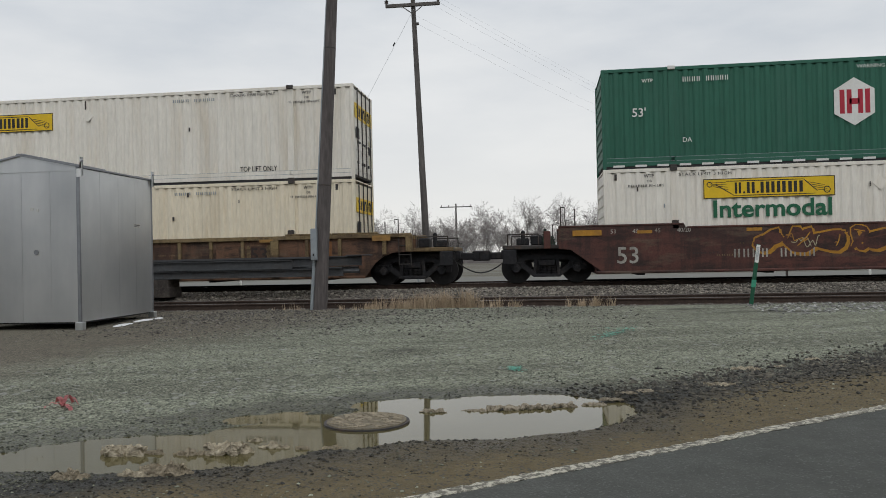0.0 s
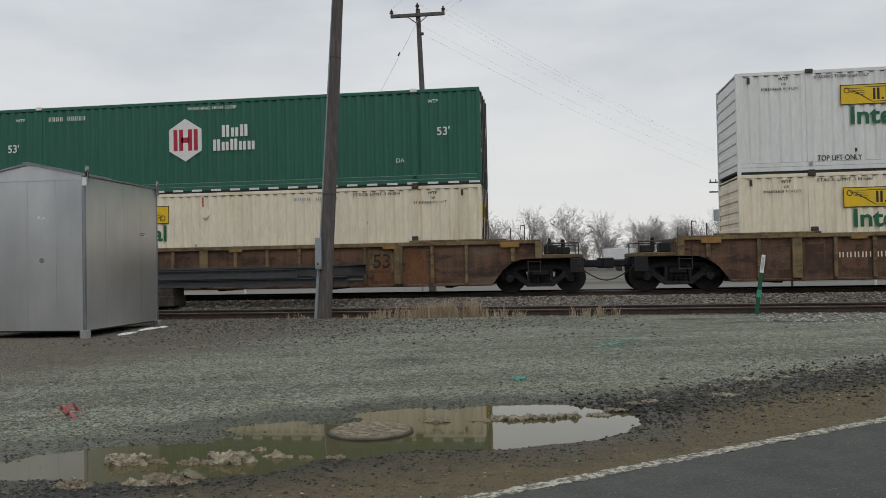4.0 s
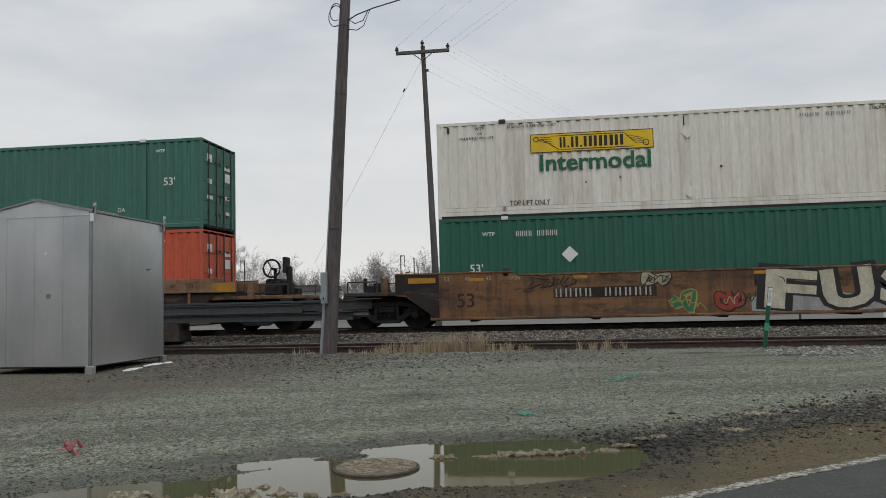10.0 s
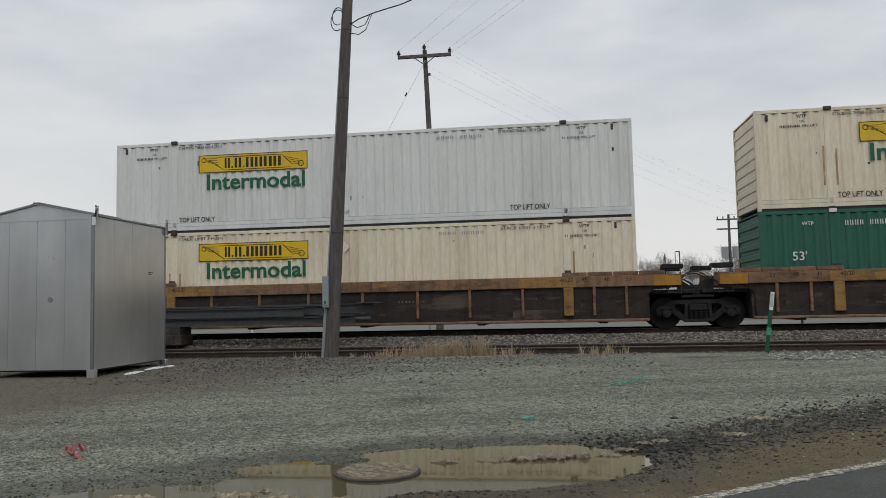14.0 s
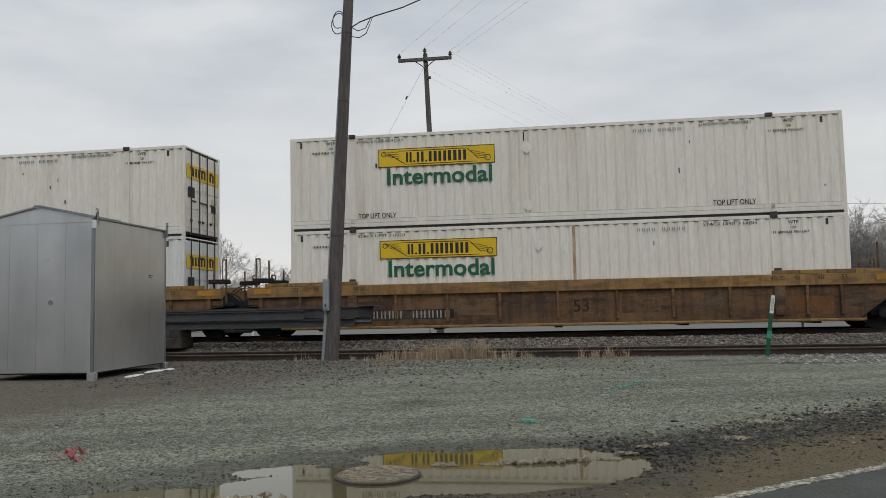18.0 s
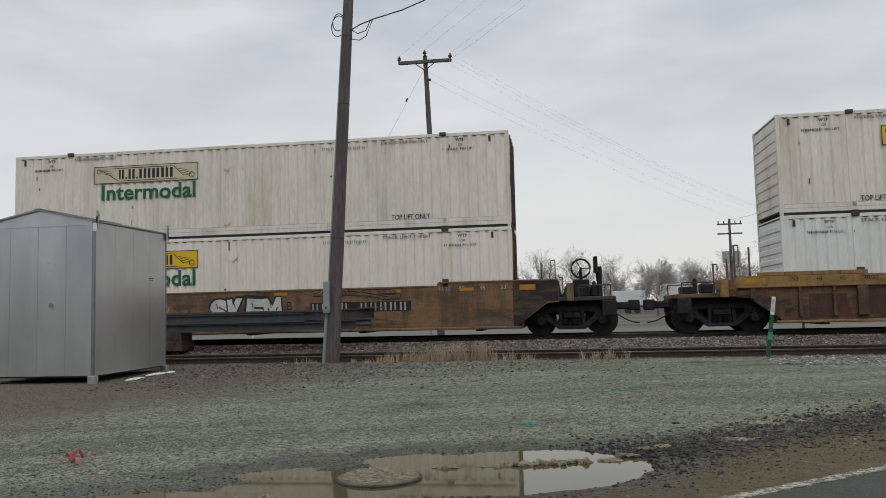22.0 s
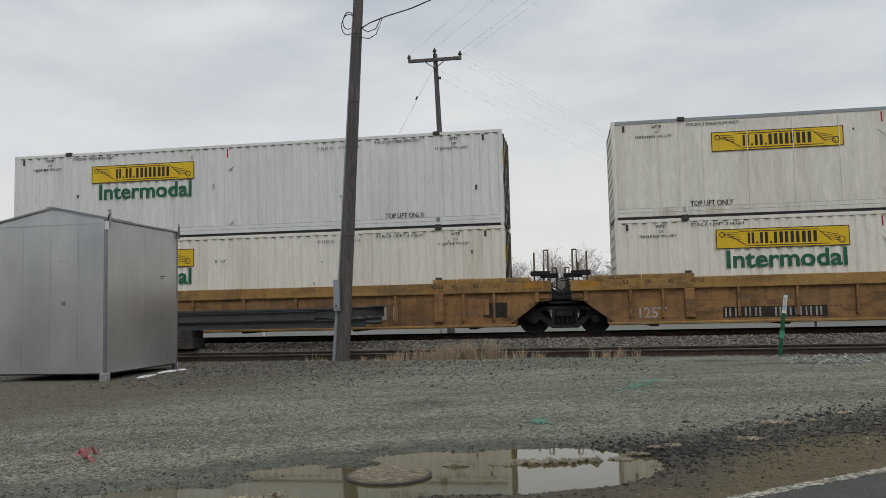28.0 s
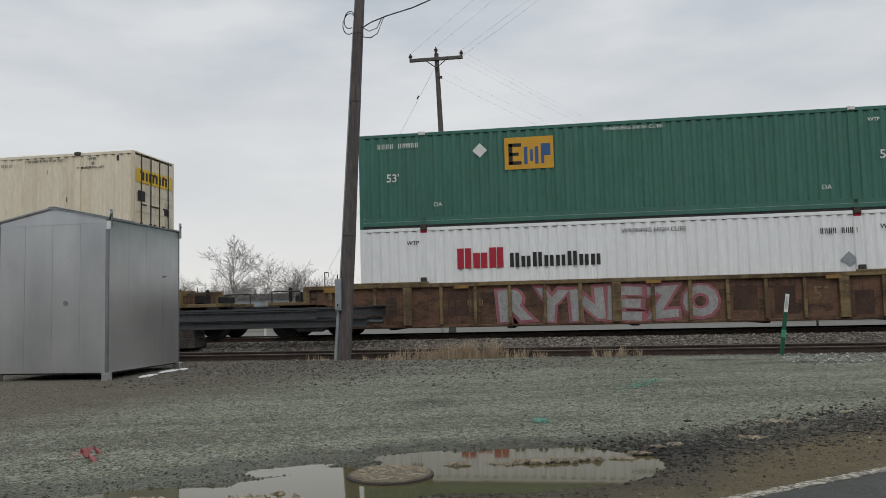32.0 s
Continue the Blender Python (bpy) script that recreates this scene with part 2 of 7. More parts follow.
def galvanised(name):
    """Dull zinc sheet: soft cloudy sheen, slightly wavy panels."""
    m, n, bsdf = blank(name)
    co = n.add("ShaderNodeTexCoord").outputs["Object"]
    cloud = n.noise(n.stretch(co, 1, 1, 0.55), 1.1, 4, 0.55)
    run = n.noise(n.stretch(co, 1, 1, 0.04), 7, 3, 0.5)
    tone = n.math("ADD", n.math("MULTIPLY", cloud, 0.88), n.math("MULTIPLY", run, 0.12))
    n.put(bsdf, "Base Color", n.mix(n.span(tone, 0.35, 0.65), (0.64, 0.658, 0.665), (0.78, 0.792, 0.790)))
    n.put(bsdf, "Metallic", 0.84)
    n.put(bsdf, "Roughness", n.span(cloud, 0.3, 0.7, 0.29, 0.36))
    n.put(bsdf, "Normal", n.bump(n.noise(n.stretch(co, 1, 1, 0.6), 1.7, 1), 0.06, 0.03))
    return m


M_GALV = galvanised("galvanised_sheet")
M_GALVDARK = surface("galvanised_trim", (0.33, 0.34, 0.36), 0.42, 0.85, (0.2, 0.2, 0.2), 0.5, 1.2, 1, 0.08, 0.05)
M_BOXGREY = surface("box_grey", (0.30, 0.33, 0.35), 0.5, 0.2, (0.2, 0.21, 0.21), 0.4, 3, 2, 0.06, 0.05)
M_POSTGREEN = surface("post_green", (0.010, 0.085, 0.045), 0.45, 0, (0.02, 0.05, 0.03), 0.4, 4, 1, 0.1, 0.05)
M_POSTLIGHT = surface("post_light_green", (0.05, 0.30, 0.19), 0.45)
M_SNOW = surface("old_snow", (0.47, 0.415, 0.31), 0.85, 0, (0.085, 0.066, 0.043), 1.0, 22, 1, 0.3, 0.9, 0.9)
M_CLEANSNOW = surface("white_snow", (0.74, 0.75, 0.75), 0.8, 0, (0.50, 0.49, 0.46), 0.4, 6, 1, 0.05, 0.3)
M_SLUSH = surface("dirty_slush", (0.29, 0.250, 0.185), 0.6, 0, (0.13, 0.108, 0.075), 0.8, 12, 1, 0.2, 0.6)
M_MUD = surface("mud_clod", (0.265, 0.225, 0.160), 0.8, 0, (0.05, 0.04, 0.03), 0.6, 14, 1, 0.3, 0.6)
M_RIBBON = surface("pink_ribbon", (0.56, 0.21, 0.21), 0.5, 0, (0.36, 0.13, 0.13), 0.4, 8, 1, 0.1, 0.1)
M_STRAW = surface("dry_grass", (0.44, 0.345, 0.240), 0.8, 0, (0.24, 0.18, 0.12), 0.6, 6, 1, 0.2, 0)
M_BARK = surface("bare_bark", (0.125, 0.105, 0.095), 0.9, 0, (0.07, 0.06, 0.055), 0.5, 2, 3, 0.2, 0.3)
# twig grey is lightened so that distance haze sits in the colour
M_TWIG = surface("hazed_bare_twigs", (0.250, 0.230, 0.222), 0.9, 0, (0.18, 0.165, 0.158), 0.5, 0.6, 1, 0.2, 0)
M_CONIFER = surface("conifer", (0.022, 0.042, 0.030), 0.8, 0, (0.012, 0.02, 0.015), 0.6, 3, 1, 0.3, 0)
M_FARWHITE = surface("trailer_white", (0.60, 0.61, 0.62), 0.5, 0, (0.4, 0.4, 0.4), 0.4, 0.6, 3, 0.05, 0)
M_FARDARK = surface("tyre_black", (0.03, 0.03, 0.03), 0.8)
M_CASTIRON = surface("cast_iron", (0.175, 0.148, 0.102), 0.8, 0.0, (0.085, 0.070, 0.048), 0.8, 11, 1, 0.3, 0.5, 0.8)
M_FADED = surface("placard_faded", (0.30, 0.165, 0.045), 0.6, 0, (0.12, 0.07, 0.03), 0.8, 3, 1, 0.15, 0.05)
M_PATCHRUST = surface("panel_rust", (0.175, 0.078, 0.030), 0.8, 0, (0.070, 0.032, 0.020), 0.8, 1.8, 2, 0.28, 0.2, 1.0)
M_PATCHDARK = surface("panel_dark", (0.078, 0.040, 0.027), 0.8, 0, (0.035, 0.022, 0.018), 0.8, 1.8, 2, 0.28, 0.2, 1.0)
M_STENCIL = surface("stencil_white", (0.40, 0.385, 0.345), 0.6, 0, (0.13, 0.11, 0.09), 0.8, 3, 1, 0.12, 0, 1.0)
M_RUSTRUN = surface("rust_run", (0.36, 0.235, 0.120), 0.7, 0, (0.55, 0.47, 0.35), 0.8, 4, 8, 0.2, 0, 0.8)

# ---- mesh tools ----
def box(bm, x0, x1, y0, y1, z0, z1, bevel=0.0):
    made = bmesh.ops.create_cube(bm, size=1.0, matrix=Matrix.Translation(((x0 + x1) / 2, (y0 + y1) / 2, (z0 + z1) / 2))
                                 @ Matrix.Diagonal((abs(x1 - x0), abs(y1 - y0), abs(z1 - z0), 1)))["verts"]
    if bevel:
        edges = {e for v in made for e in v.link_edges}
        bmesh.ops.bevel(bm, geom=list(edges), offset=bevel, segments=1, affect="EDGES")
    return bm


def boxes(rows, bevel=0.0):
    bm = bmesh.new()
    for row in rows:
        box(bm, *row, bevel=bevel)
    return bm


def tube(bm, a, b, r0, r1=None, sides=8, caps=True):
    """A tapered round bar from a to b."""
    a, b = Vector(a), Vector(b)
    r1 = r0 if r1 is None else r1
    m = Matrix.Translation((a + b) / 2) @ (b - a).to_track_quat("Z", "Y").to_matrix().to_4x4()
    bmesh.ops.create_cone(bm, cap_ends=caps, segments=sides, radius1=r0, radius2=r1, depth=(b - a).length, matrix=m)
    return bm


def tubes(rows, sides=8):
    bm = bmesh.new()
    for row in rows:
        tube(bm, *row, sides=sides)
    return bm


def line(bm, points, r, sides=5):
    """A bent wire through the points, as one tube."""
    rings = []
    points = [Vector(p) for p in points]
    for i, p in enumerate(points):
        d = (points[min(i + 1, len(points) - 1)] - points[max(i - 1, 0)]).normalized()
        s = d.cross(Vector((0, 0, 1)) if abs(d.z) < 0.9 else Vector((1, 0, 0))).normalized()
        u = s.cross(d)
        rings.append([bm.verts.new(p + (s * math.cos(k * math.tau / sides) + u * math.sin(k * math.tau / sides)) * r) for k in range(sides)])
    for p, q in zip(rings, rings[1:]):
        for k in range(sides):
            bm.faces.new((p[k], p[(k + 1) % sides], q[(k + 1) % sides], q[k]))
    return bm


def plate(bm, outline, y0, y1):
    """A flat plate with the outline (x, z), from y0 to y1."""
    front = [bm.verts.new((x, y0, z)) for x, z in outline]
    back = [bm.verts.new((x, y1, z)) for x, z in outline]
    bm.faces.new(front)
    bm.faces.new(back[::-1])
    n = len(outline)
    for i in range(n):
        bm.faces.new((front[i], back[i], back[(i + 1) % n], front[(i + 1) % n]))
    bmesh.ops.recalc_face_normals(bm, faces=bm.faces)
    return bm


def mesh_of(name, bm, *materials):
    mesh = bpy.data.meshes.new(name)
    bm.to_mesh(mesh)
    bm.free()
    for m in materials:
        mesh.materials.append(m)
    return mesh


def part(name, bm, material, parent, label=""):
    """One mesh object under a thing or a part; bm may be a mesh that is shared."""
    mesh = bm if isinstance(bm, bpy.types.Mesh) else mesh_of(name, bm, material)
    ob = new(name, mesh)
    ob.parent = parent
    return tagged(ob, label)


def thing(name, label, category, m=None, group="", kind=""):
    ob = tagged(new(name), label, category, group, kind)
    ob.empty_display_size = 0.3
    if m is not None:
        ob.matrix_world = m
    return ob


KEPT = {}


def kept(key, build, *materials):
    """A mesh built once and shared by alike parts."""
    full = (key, *(m.name for m in materials))
    if full not in KEPT:
        KEPT[full] = mesh_of(str(key[0] if isinstance(key, tuple) else key), build(), *materials)
    return KEPT[full]


def lettering(text, height, material, squeeze=1.0, heavy=0.0):
    """Raised letters: baseline at z = 0 from x = 0, facing -y."""
    key = ("lettering", text, height, squeeze, heavy, material.name)
    if key not in KEPT:
        curve = bpy.data.curves.new("lettering", "FONT")
        curve.body, curve.size, curve.extrude, curve.offset = text, height / 0.69, 0.002, heavy
        curve.resolution_u = 3
        ob = new("lettering", curve)
        mesh = bpy.data.meshes.new_from_object(ob)
        bpy.data.objects.remove(ob)
        bpy.data.curves.remove(curve)
        mesh.transform(Matrix.Rotation(radians(90), 4, "X") @ Matrix.Diagonal((squeeze, 1, 1, 1)))
        mesh.materials.clear()
        mesh.materials.append(material)
        KEPT[key] = mesh
    return KEPT[key]


def wide(mesh):
    return max(v.co.x for v in mesh.vertices) - min(v.co.x for v in mesh.vertices)


def write(name, text, height, material, parent, x, y, z, squeeze=1.0, heavy=0.0, width=None, label=""):
    mesh = lettering(text, height, material, squeeze, heavy)
    ob = part(name, mesh, None, parent, label)
    ob.location = (x, y, z)
    if width:
        ob.scale.x = width / wide(mesh)
    return tagged(ob, kind="stuff") if text.count(" ") > 1 else ob

# ---- ground: one sheet, dipped for the puddle and raised for the track beds ----
ROAD_P, ROAD_D = Vector((-0.66, -19.93)), Vector((3.44, 2.59)).normalized()
ROAD_N = Vector((-ROAD_D.y, ROAD_D.x))  # from the road towards the gravel
WATER = -0.512
POOLS = [  # centre x, y, half length, half width, turn
    (-2.75, -18.98, 1.30, 0.60, 8), (-1.75, -18.35, 1.05, 0.66, 20), (-0.45, -17.62, 1.35, 0.93, 22), (-2.25, -17.80, 0.60, 0.28, 25), (-1.35, -17.3, 0.55, 0.42, 25), (-3.55, -19.25, 0.8, 0.35, 5)]
BARS = [(-0.97, -17.54, 0.17, 0.05, 14), (-0.10, -17.34, 0.58, 0.075, 15), (0.66, -16.93, 0.40, 0.085, 48), (-1.47, -17.96, 0.30, 0.30, 0), (-1.9, -17.55, 0.35, 0.10, 25)]


def inside(x, y, shape):
    cx, cy, a, b, turn = shape
    c, s = math.cos(radians(turn)), math.sin(radians(turn))
    u, v = ((x - cx) * c + (y - cy) * s) / a, (-(x - cx) * s + (y - cy) * c) / b
    return 1 - math.sqrt(u * u + v * v)


def step(a, b, x):
    t = min(1.0, max(0.0, (x - a) / (b - a)))
    return t * t * (3 - 2 * t)


PROFILE = [(-400, -0.55), (-30, -0.52), (-17, -0.49), (-10, -0.41), (-6.6, -0.375), (-5.75, -0.40), (-5.3, -0.45), (-3.3, -0.44), (-2.6, -0.26),
           (-1.6, -0.15), (1.6, -0.15), (2.6, -0.32), (4.5, -0.55), (30, -0.50), (400, -0.45), (5000, -0.4)]


def rise(y):
    for (y0, z0), (y1, z1) in zip(PROFILE, PROFILE[1:]):
        if y <= y1:
            return z0 + (z1 - z0) * max(0.0, (y - y0) / (y1 - y0))
    return PROFILE[-1][1]


def ground_at(x, y):
    z = rise(y)
    side = (Vector((x, y)) - ROAD_P).dot(ROAD_N)
    if y < -6.5:
        z -= 0.03 * step(-7.2, -8.8, x) * step(-14, -11, y)
        z = z * step(-0.3, 1.2, side) + (-0.503) * (1 - step(-0.3, 1.2, side))
        if side > 0.05 and y > -21.5 and y < -12 and -7 < x < 7:
            rough = noise.noise(Vector((x * 2.3, y * 2.3, 0))) * 0.010 + noise.noise(Vector((x * 9, y * 9, 3))) * 0.006 + noise.noise(Vector((x * 30, y * 30, 7))) * 0.004
            z += rough * step(0.05, 0.5, side)
            pool = max(inside(x, y, p) * min(p[2], p[3]) for p in POOLS) + noise.noise(Vector((x * 4, y * 4, 9))) * 0.07
            z = z + (-0.497 - z) * step(-0.6, 0.0, pool) - 0.040 * step(-0.05, 0.22, pool)
            bar = max(inside(x, y, p) for p in BARS)
            z += 0.030 * step(0.0, 0.6, bar + noise.noise(Vector((x * 7, y * 7, 1))) * 0.3)
        elif side > 0.05:
            z += noise.noise(Vector((x * 0.9, y * 0.9, 0))) * 0.02
    return z


def spread(marks):
    """Grid lines from (from, to, spacing) stretches."""
    out = []
    for a, b, d in marks:
        n = max(1, round((b - a) / d))
        out += [a + (b - a) * i / n for i in range(n)]
    return out + [marks[-1][1]]


def build_ground():
    xs = spread([(-3000, -400, 650), (-400, -60, 60), (-60, -14, 4), (-14, -5, 0.35), (-5, 3.4, 0.036), (3.4, 12, 0.3), (12, 60, 4), (60, 400, 60), (400, 3000, 650)])
    ys = spread([(-1500, -100, 350), (-100, -26, 8), (-26, -20.2, 0.5), (-20.2, -16.1, 0.036), (-16.1, -11, 0.12), (-11, -5.8, 0.25), (-5.8, 5, 0.2), (5, 30, 2), (30, 120, 15), (120, 600, 80), (600, 4200, 900)])
    verts = [(x, y, ground_at(x, y)) for y in ys for x in xs]
    n = len(xs)
    faces = [(j * n + i, j * n + i + 1, (j + 1) * n + i + 1, (j + 1) * n + i) for j in range(len(ys) - 1) for i in range(n - 1)]
    mesh = bpy.data.meshes.new("ground")
    mesh.from_pydata(verts, [], faces)
    mesh.materials.append(ground_material())
    mesh.polygons.foreach_set("use_smooth", [True] * len(mesh.polygons))
    return tagged(new("ground", mesh), "grey-green gravel yard with muddy brown shoulder beside the road", "ground", kind="structure")


def soaked(n, pos):
    """Node value: one in and beside the puddle, fading over the wet rim."""
    near = None
    for cx, cy, a, b, turn in POOLS:
        at = n.add("ShaderNodeMapping", Vector=pos, Location=(cx, cy, 0), Rotation=(0, 0, radians(turn)), Scale=(a, b, 1e4))
        at.vector_type = "TEXTURE"
        size = n.add("ShaderNodeVectorMath", _0=at.outputs[0])
        size.operation = "LENGTH"
        gap = n.math("MULTIPLY", n.math("SUBTRACT", size.outputs["Value"], 1.0), min(a, b))
        near = gap if near is None else n.math("MINIMUM", near, gap)
    ragged = n.math("MULTIPLY", n.noise(pos, 2.6, 4, 0.6), 0.9)
    return n.span(n.math("SUBTRACT", near, ragged), 0.12, -0.30)


def ground_material():
    m, n, bsdf = blank("gravel_and_mud")
    pos = n.add("ShaderNodeNewGeometry").outputs["Position"]
    xyz = n.add("ShaderNodeSeparateXYZ", Vector=pos)
    px, py, pz = xyz.outputs
    side = n.math("ADD", n.math("MULTIPLY", n.math("SUBTRACT", px, ROAD_P.x), ROAD_N.x), n.math("MULTIPLY", n.math("SUBTRACT", py, ROAD_P.y), ROAD_N.y))
    warp = n.noise(pos, 1.3, 4, 0.6)
    wob = n.math("MULTIPLY_ADD", warp, 0.9)
    wob.node.inputs[2].default_value = -0.45
    edge = n.math("ADD", side, wob)
    stones = n.add("ShaderNodeTexVoronoi", Vector=pos, Scale=64.0)
    stone_tone = n.add("ShaderNodeSeparateColor", Color=stones.outputs["Color"]).outputs[0]
    coarse = n.add("ShaderNodeTexVoronoi", Vector=pos, Scale=17.0)
    coarse_tone = n.add("ShaderNodeSeparateColor", Color=coarse.outputs["Color"]).outputs[1]
    patch = n.noise(n.stretch(n.add("ShaderNodeMapping", Vector=pos, Rotation=(0, 0, radians(-14))).outputs[0], 0.22, 1.0, 1), 1.0, 6, 0.62)
    gravel = n.mix(stone_tone, (0.056, 0.061, 0.047), (0.385, 0.400, 0.302))
    gravel = n.mix(n.span(patch, 0.44, 0.60), gravel, n.mix(stone_tone, (0.040, 0.043, 0.033), (0.275, 0.278, 0.212)))
    gravel = n.mix(1.0, gravel, n.mix(coarse_tone, (0.76, 0.76, 0.76), (1.22, 1.22, 1.21)), "MULTIPLY")
    pale = n.span(coarse_tone, 0.93, 0.97, 0, 0.7)
    gravel = n.mix(pale, gravel, (0.30, 0.30, 0.28))
    dirt = n.mix(n.noise(pos, 7, 6, 0.65), (0.082, 0.064, 0.034), (0.195, 0.155, 0.088))
    dark = n.mix(stone_tone, (0.022, 0.022, 0.020), (0.075, 0.072, 0.062))
    dirt = n.mix(n.span(stone_tone, 0.82, 0.9, 0, 0.8), dirt, dark)
    col = n.mix(n.span(edge, 1.0, 1.35), dirt, dark)
    col = n.mix(n.span(edge, 1.5, 2.3), col, gravel)
    wet = soaked(n, pos)
    col = n.mix(n.math("MULTIPLY", wet, 0.85), col, n.mix(1.0, col, (0.38, 0.37, 0.33), "MULTIPLY"))
    # dark earth by the shed and the pole
    earth = n.span(n.math("ADD", n.math("SUBTRACT", px, n.math("MULTIPLY", py, 0.33)), n.math("MULTIPLY", warp, 3.0)), 1.2, -1.0)
    col = n.mix(n.math("MULTIPLY", earth, 0.85), col, n.mix(stone_tone, (0.034, 0.028, 0.021), (0.205, 0.175, 0.133)))
    # three ragged ovals of darker ground
    for cx, cy, a, b, turn in ((-1.93, -13.6, 0.55, 0.55, 0), (4.6, -8.2, 1.9, 0.35, 8), (2.97, -7.34, 0.8, 0.3, 0)):
        at = n.add("ShaderNodeMapping", Vector=pos, Location=(cx, cy, 0), Rotation=(0, 0, radians(turn)), Scale=(a, b, 1e4))
        at.vector_type = "TEXTURE"
        size = n.add("ShaderNodeVectorMath", _0=at.outputs[0])
        size.operation = "LENGTH"
        dark_oval = n.span(n.math("ADD", size.outputs["Value"], n.math("MULTIPLY", warp, 1.2)), 1.6, 0.7, 0, 0.85)
        col = n.mix(dark_oval, col, n.mix(stone_tone, (0.020, 0.020, 0.016), (0.105, 0.100, 0.080)))
    # track ballast, then pale gravel and thin grass beyond
    bed = n.span(n.math("ADD", py, n.math("MULTIPLY", warp, 0.5)), -6.0, -5.5)
    ballast = n.mix(coarse_tone, (0.050, 0.043, 0.037), (0.22, 0.20, 0.175))
    col = n.mix(bed, col, ballast)
    far = n.mix(n.span(n.noise(n.stretch(pos, 0.05, 0.25, 1), 1.0, 5, 0.65), 0.42, 0.58), (0.190, 0.182, 0.155), (0.120, 0.110, 0.082))
    far = n.mix(n.span(n.noise(n.stretch(pos, 0.1, 0.4, 1), 1.7, 4, 0.6), 0.66, 0.70, 0, 0.6), far, (0.45, 0.46, 0.47))
    col = n.mix(n.span(py, 4.0, 7.0), col, far)
    n.put(bsdf, "Base Color", col)
    dry = n.math("SUBTRACT", 1.0, wet)
    n.put(bsdf, "Roughness", n.span(dry, 0, 1, 0.42, 0.92))
    n.put(bsdf, "Specular IOR Level", 0.3)
    relief = n.math("ADD", n.math("MULTIPLY", stones.outputs["Distance"], -0.6), n.math("MULTIPLY", coarse.outputs["Distance"], -0.6))
    n.put(bsdf, "Normal", n.bump(relief, 1.0, 0.02))
    return m


build_ground()


def water_material():
    m, n, bsdf = blank("muddy_water")
    pos = n.add("ShaderNodeNewGeometry").outputs["Position"]
    n.put(bsdf, "Base Color", n.mix(n.noise(pos, 1.2, 3), (0.080, 0.069, 0.029), (0.112, 0.096, 0.044)))
    n.put(bsdf, "Roughness", 0.035)
    n.put(bsdf, "IOR", 1.34)
    n.put(bsdf, "Specular IOR Level", 0.62)
    n.put(bsdf, "Normal", n.bump(n.noise(pos, 9, 2), 0.02, 0.004))
    return m


bm = bmesh.new()
bmesh.ops.create_grid(bm, x_segments=8, y_segments=8, size=0.5, matrix=Matrix.Translation((-1.4, -18.2, WATER)) @ Matrix.Diagonal((6.0, 4.0, 1, 1)))
tagged(new("water", mesh_of("water", bm, water_material())), "still muddy puddle that mirrors the train and sky", "puddle", kind="structure")


def asphalt_material():
    m, n, bsdf = blank("asphalt")
    pos = n.add("ShaderNodeNewGeometry").outputs["Position"]
    spots = n.add("ShaderNodeTexVoronoi", Vector=pos, Scale=90.0)
    tone = n.add("ShaderNodeSeparateColor", Color=spots.outputs["Color"]).outputs[0]
    col = n.mix(n.noise(pos, 1.1, 5), (0.050, 0.052, 0.046), (0.076, 0.078, 0.069))
    col = n.mix(n.span(tone, 0.86, 0.98, 0, 0.6), col, (0.15, 0.15, 0.145))
    n.put(bsdf, "Base Color", col)
    n.put(bsdf, "Roughness", n.span(n.noise(pos, 3, 3), 0.3, 0.7, 0.55, 0.75))
    n.put(bsdf, "Specular IOR Level", 0.2)
    n.put(bsdf, "Normal", n.bump(spots.outputs["Distance"], 0.5, 0.006))
    return m


def strip(s0, s1, off0, off1, z0, z1, cut=0.0, seed=1, wob=0.0):
    """A slab along the road from s0 to s1 and across it from off0 to off1."""
    rnd = random.Random(seed)
    bm = bmesh.new()
    n = max(1, int((s1 - s0) / cut)) if cut else 1
    rows = []
    for i in range(n + 1):
        s = s0 + (s1 - s0) * i / n
        ring = []
        for off, z in ((off0, z0), (off0, z1), (off1, z1), (off1, z0)):
            p = ROAD_P + ROAD_D * s + ROAD_N * (off + rnd.uniform(-wob, wob))
            ring.append(bm.verts.new((p.x, p.y, z)))
        rows.append(ring)
    for a, b in zip(rows, rows[1:]):
        for k in range(4):
            bm.faces.new((a[k], a[(k + 1) % 4], b[(k + 1) % 4], b[k]))
    bm.faces.new(rows[0][::-1])
    bm.faces.new(rows[-1])
    bmesh.ops.recalc_face_normals(bm, faces=bm.faces)
    return bm


tagged(new("road", mesh_of("road", strip(-60, 16, -7.2, -0.02, -0.56, -0.490, 0.15, 4, 0.02), asphalt_material())), "dark grey worn asphalt road", "road", kind="structure")


def paint_material():
    m, n, bsdf = blank("worn_white_paint")
    pos = n.add("ShaderNodeNewGeometry").outputs["Position"]
    worn = n.span(n.noise(pos, 22, 6, 0.75), 0.47, 0.55)
    n.put(bsdf, "Base Color", n.mix(worn, (0.12, 0.112, 0.088), (0.50, 0.47, 0.385)))
    n.put(bsdf, "Roughness", 0.75)
    n.put(bsdf, "Normal", n.bump(worn, 0.5, 0.004))
    return m


tagged(new("road_line", mesh_of("road_line", strip(-40, 14, -0.055, 0.045, -0.5, -0.485, 0.035, 7, 0.014), paint_material())),
       "worn cracked white edge line along the road", "road marking", kind="structure")


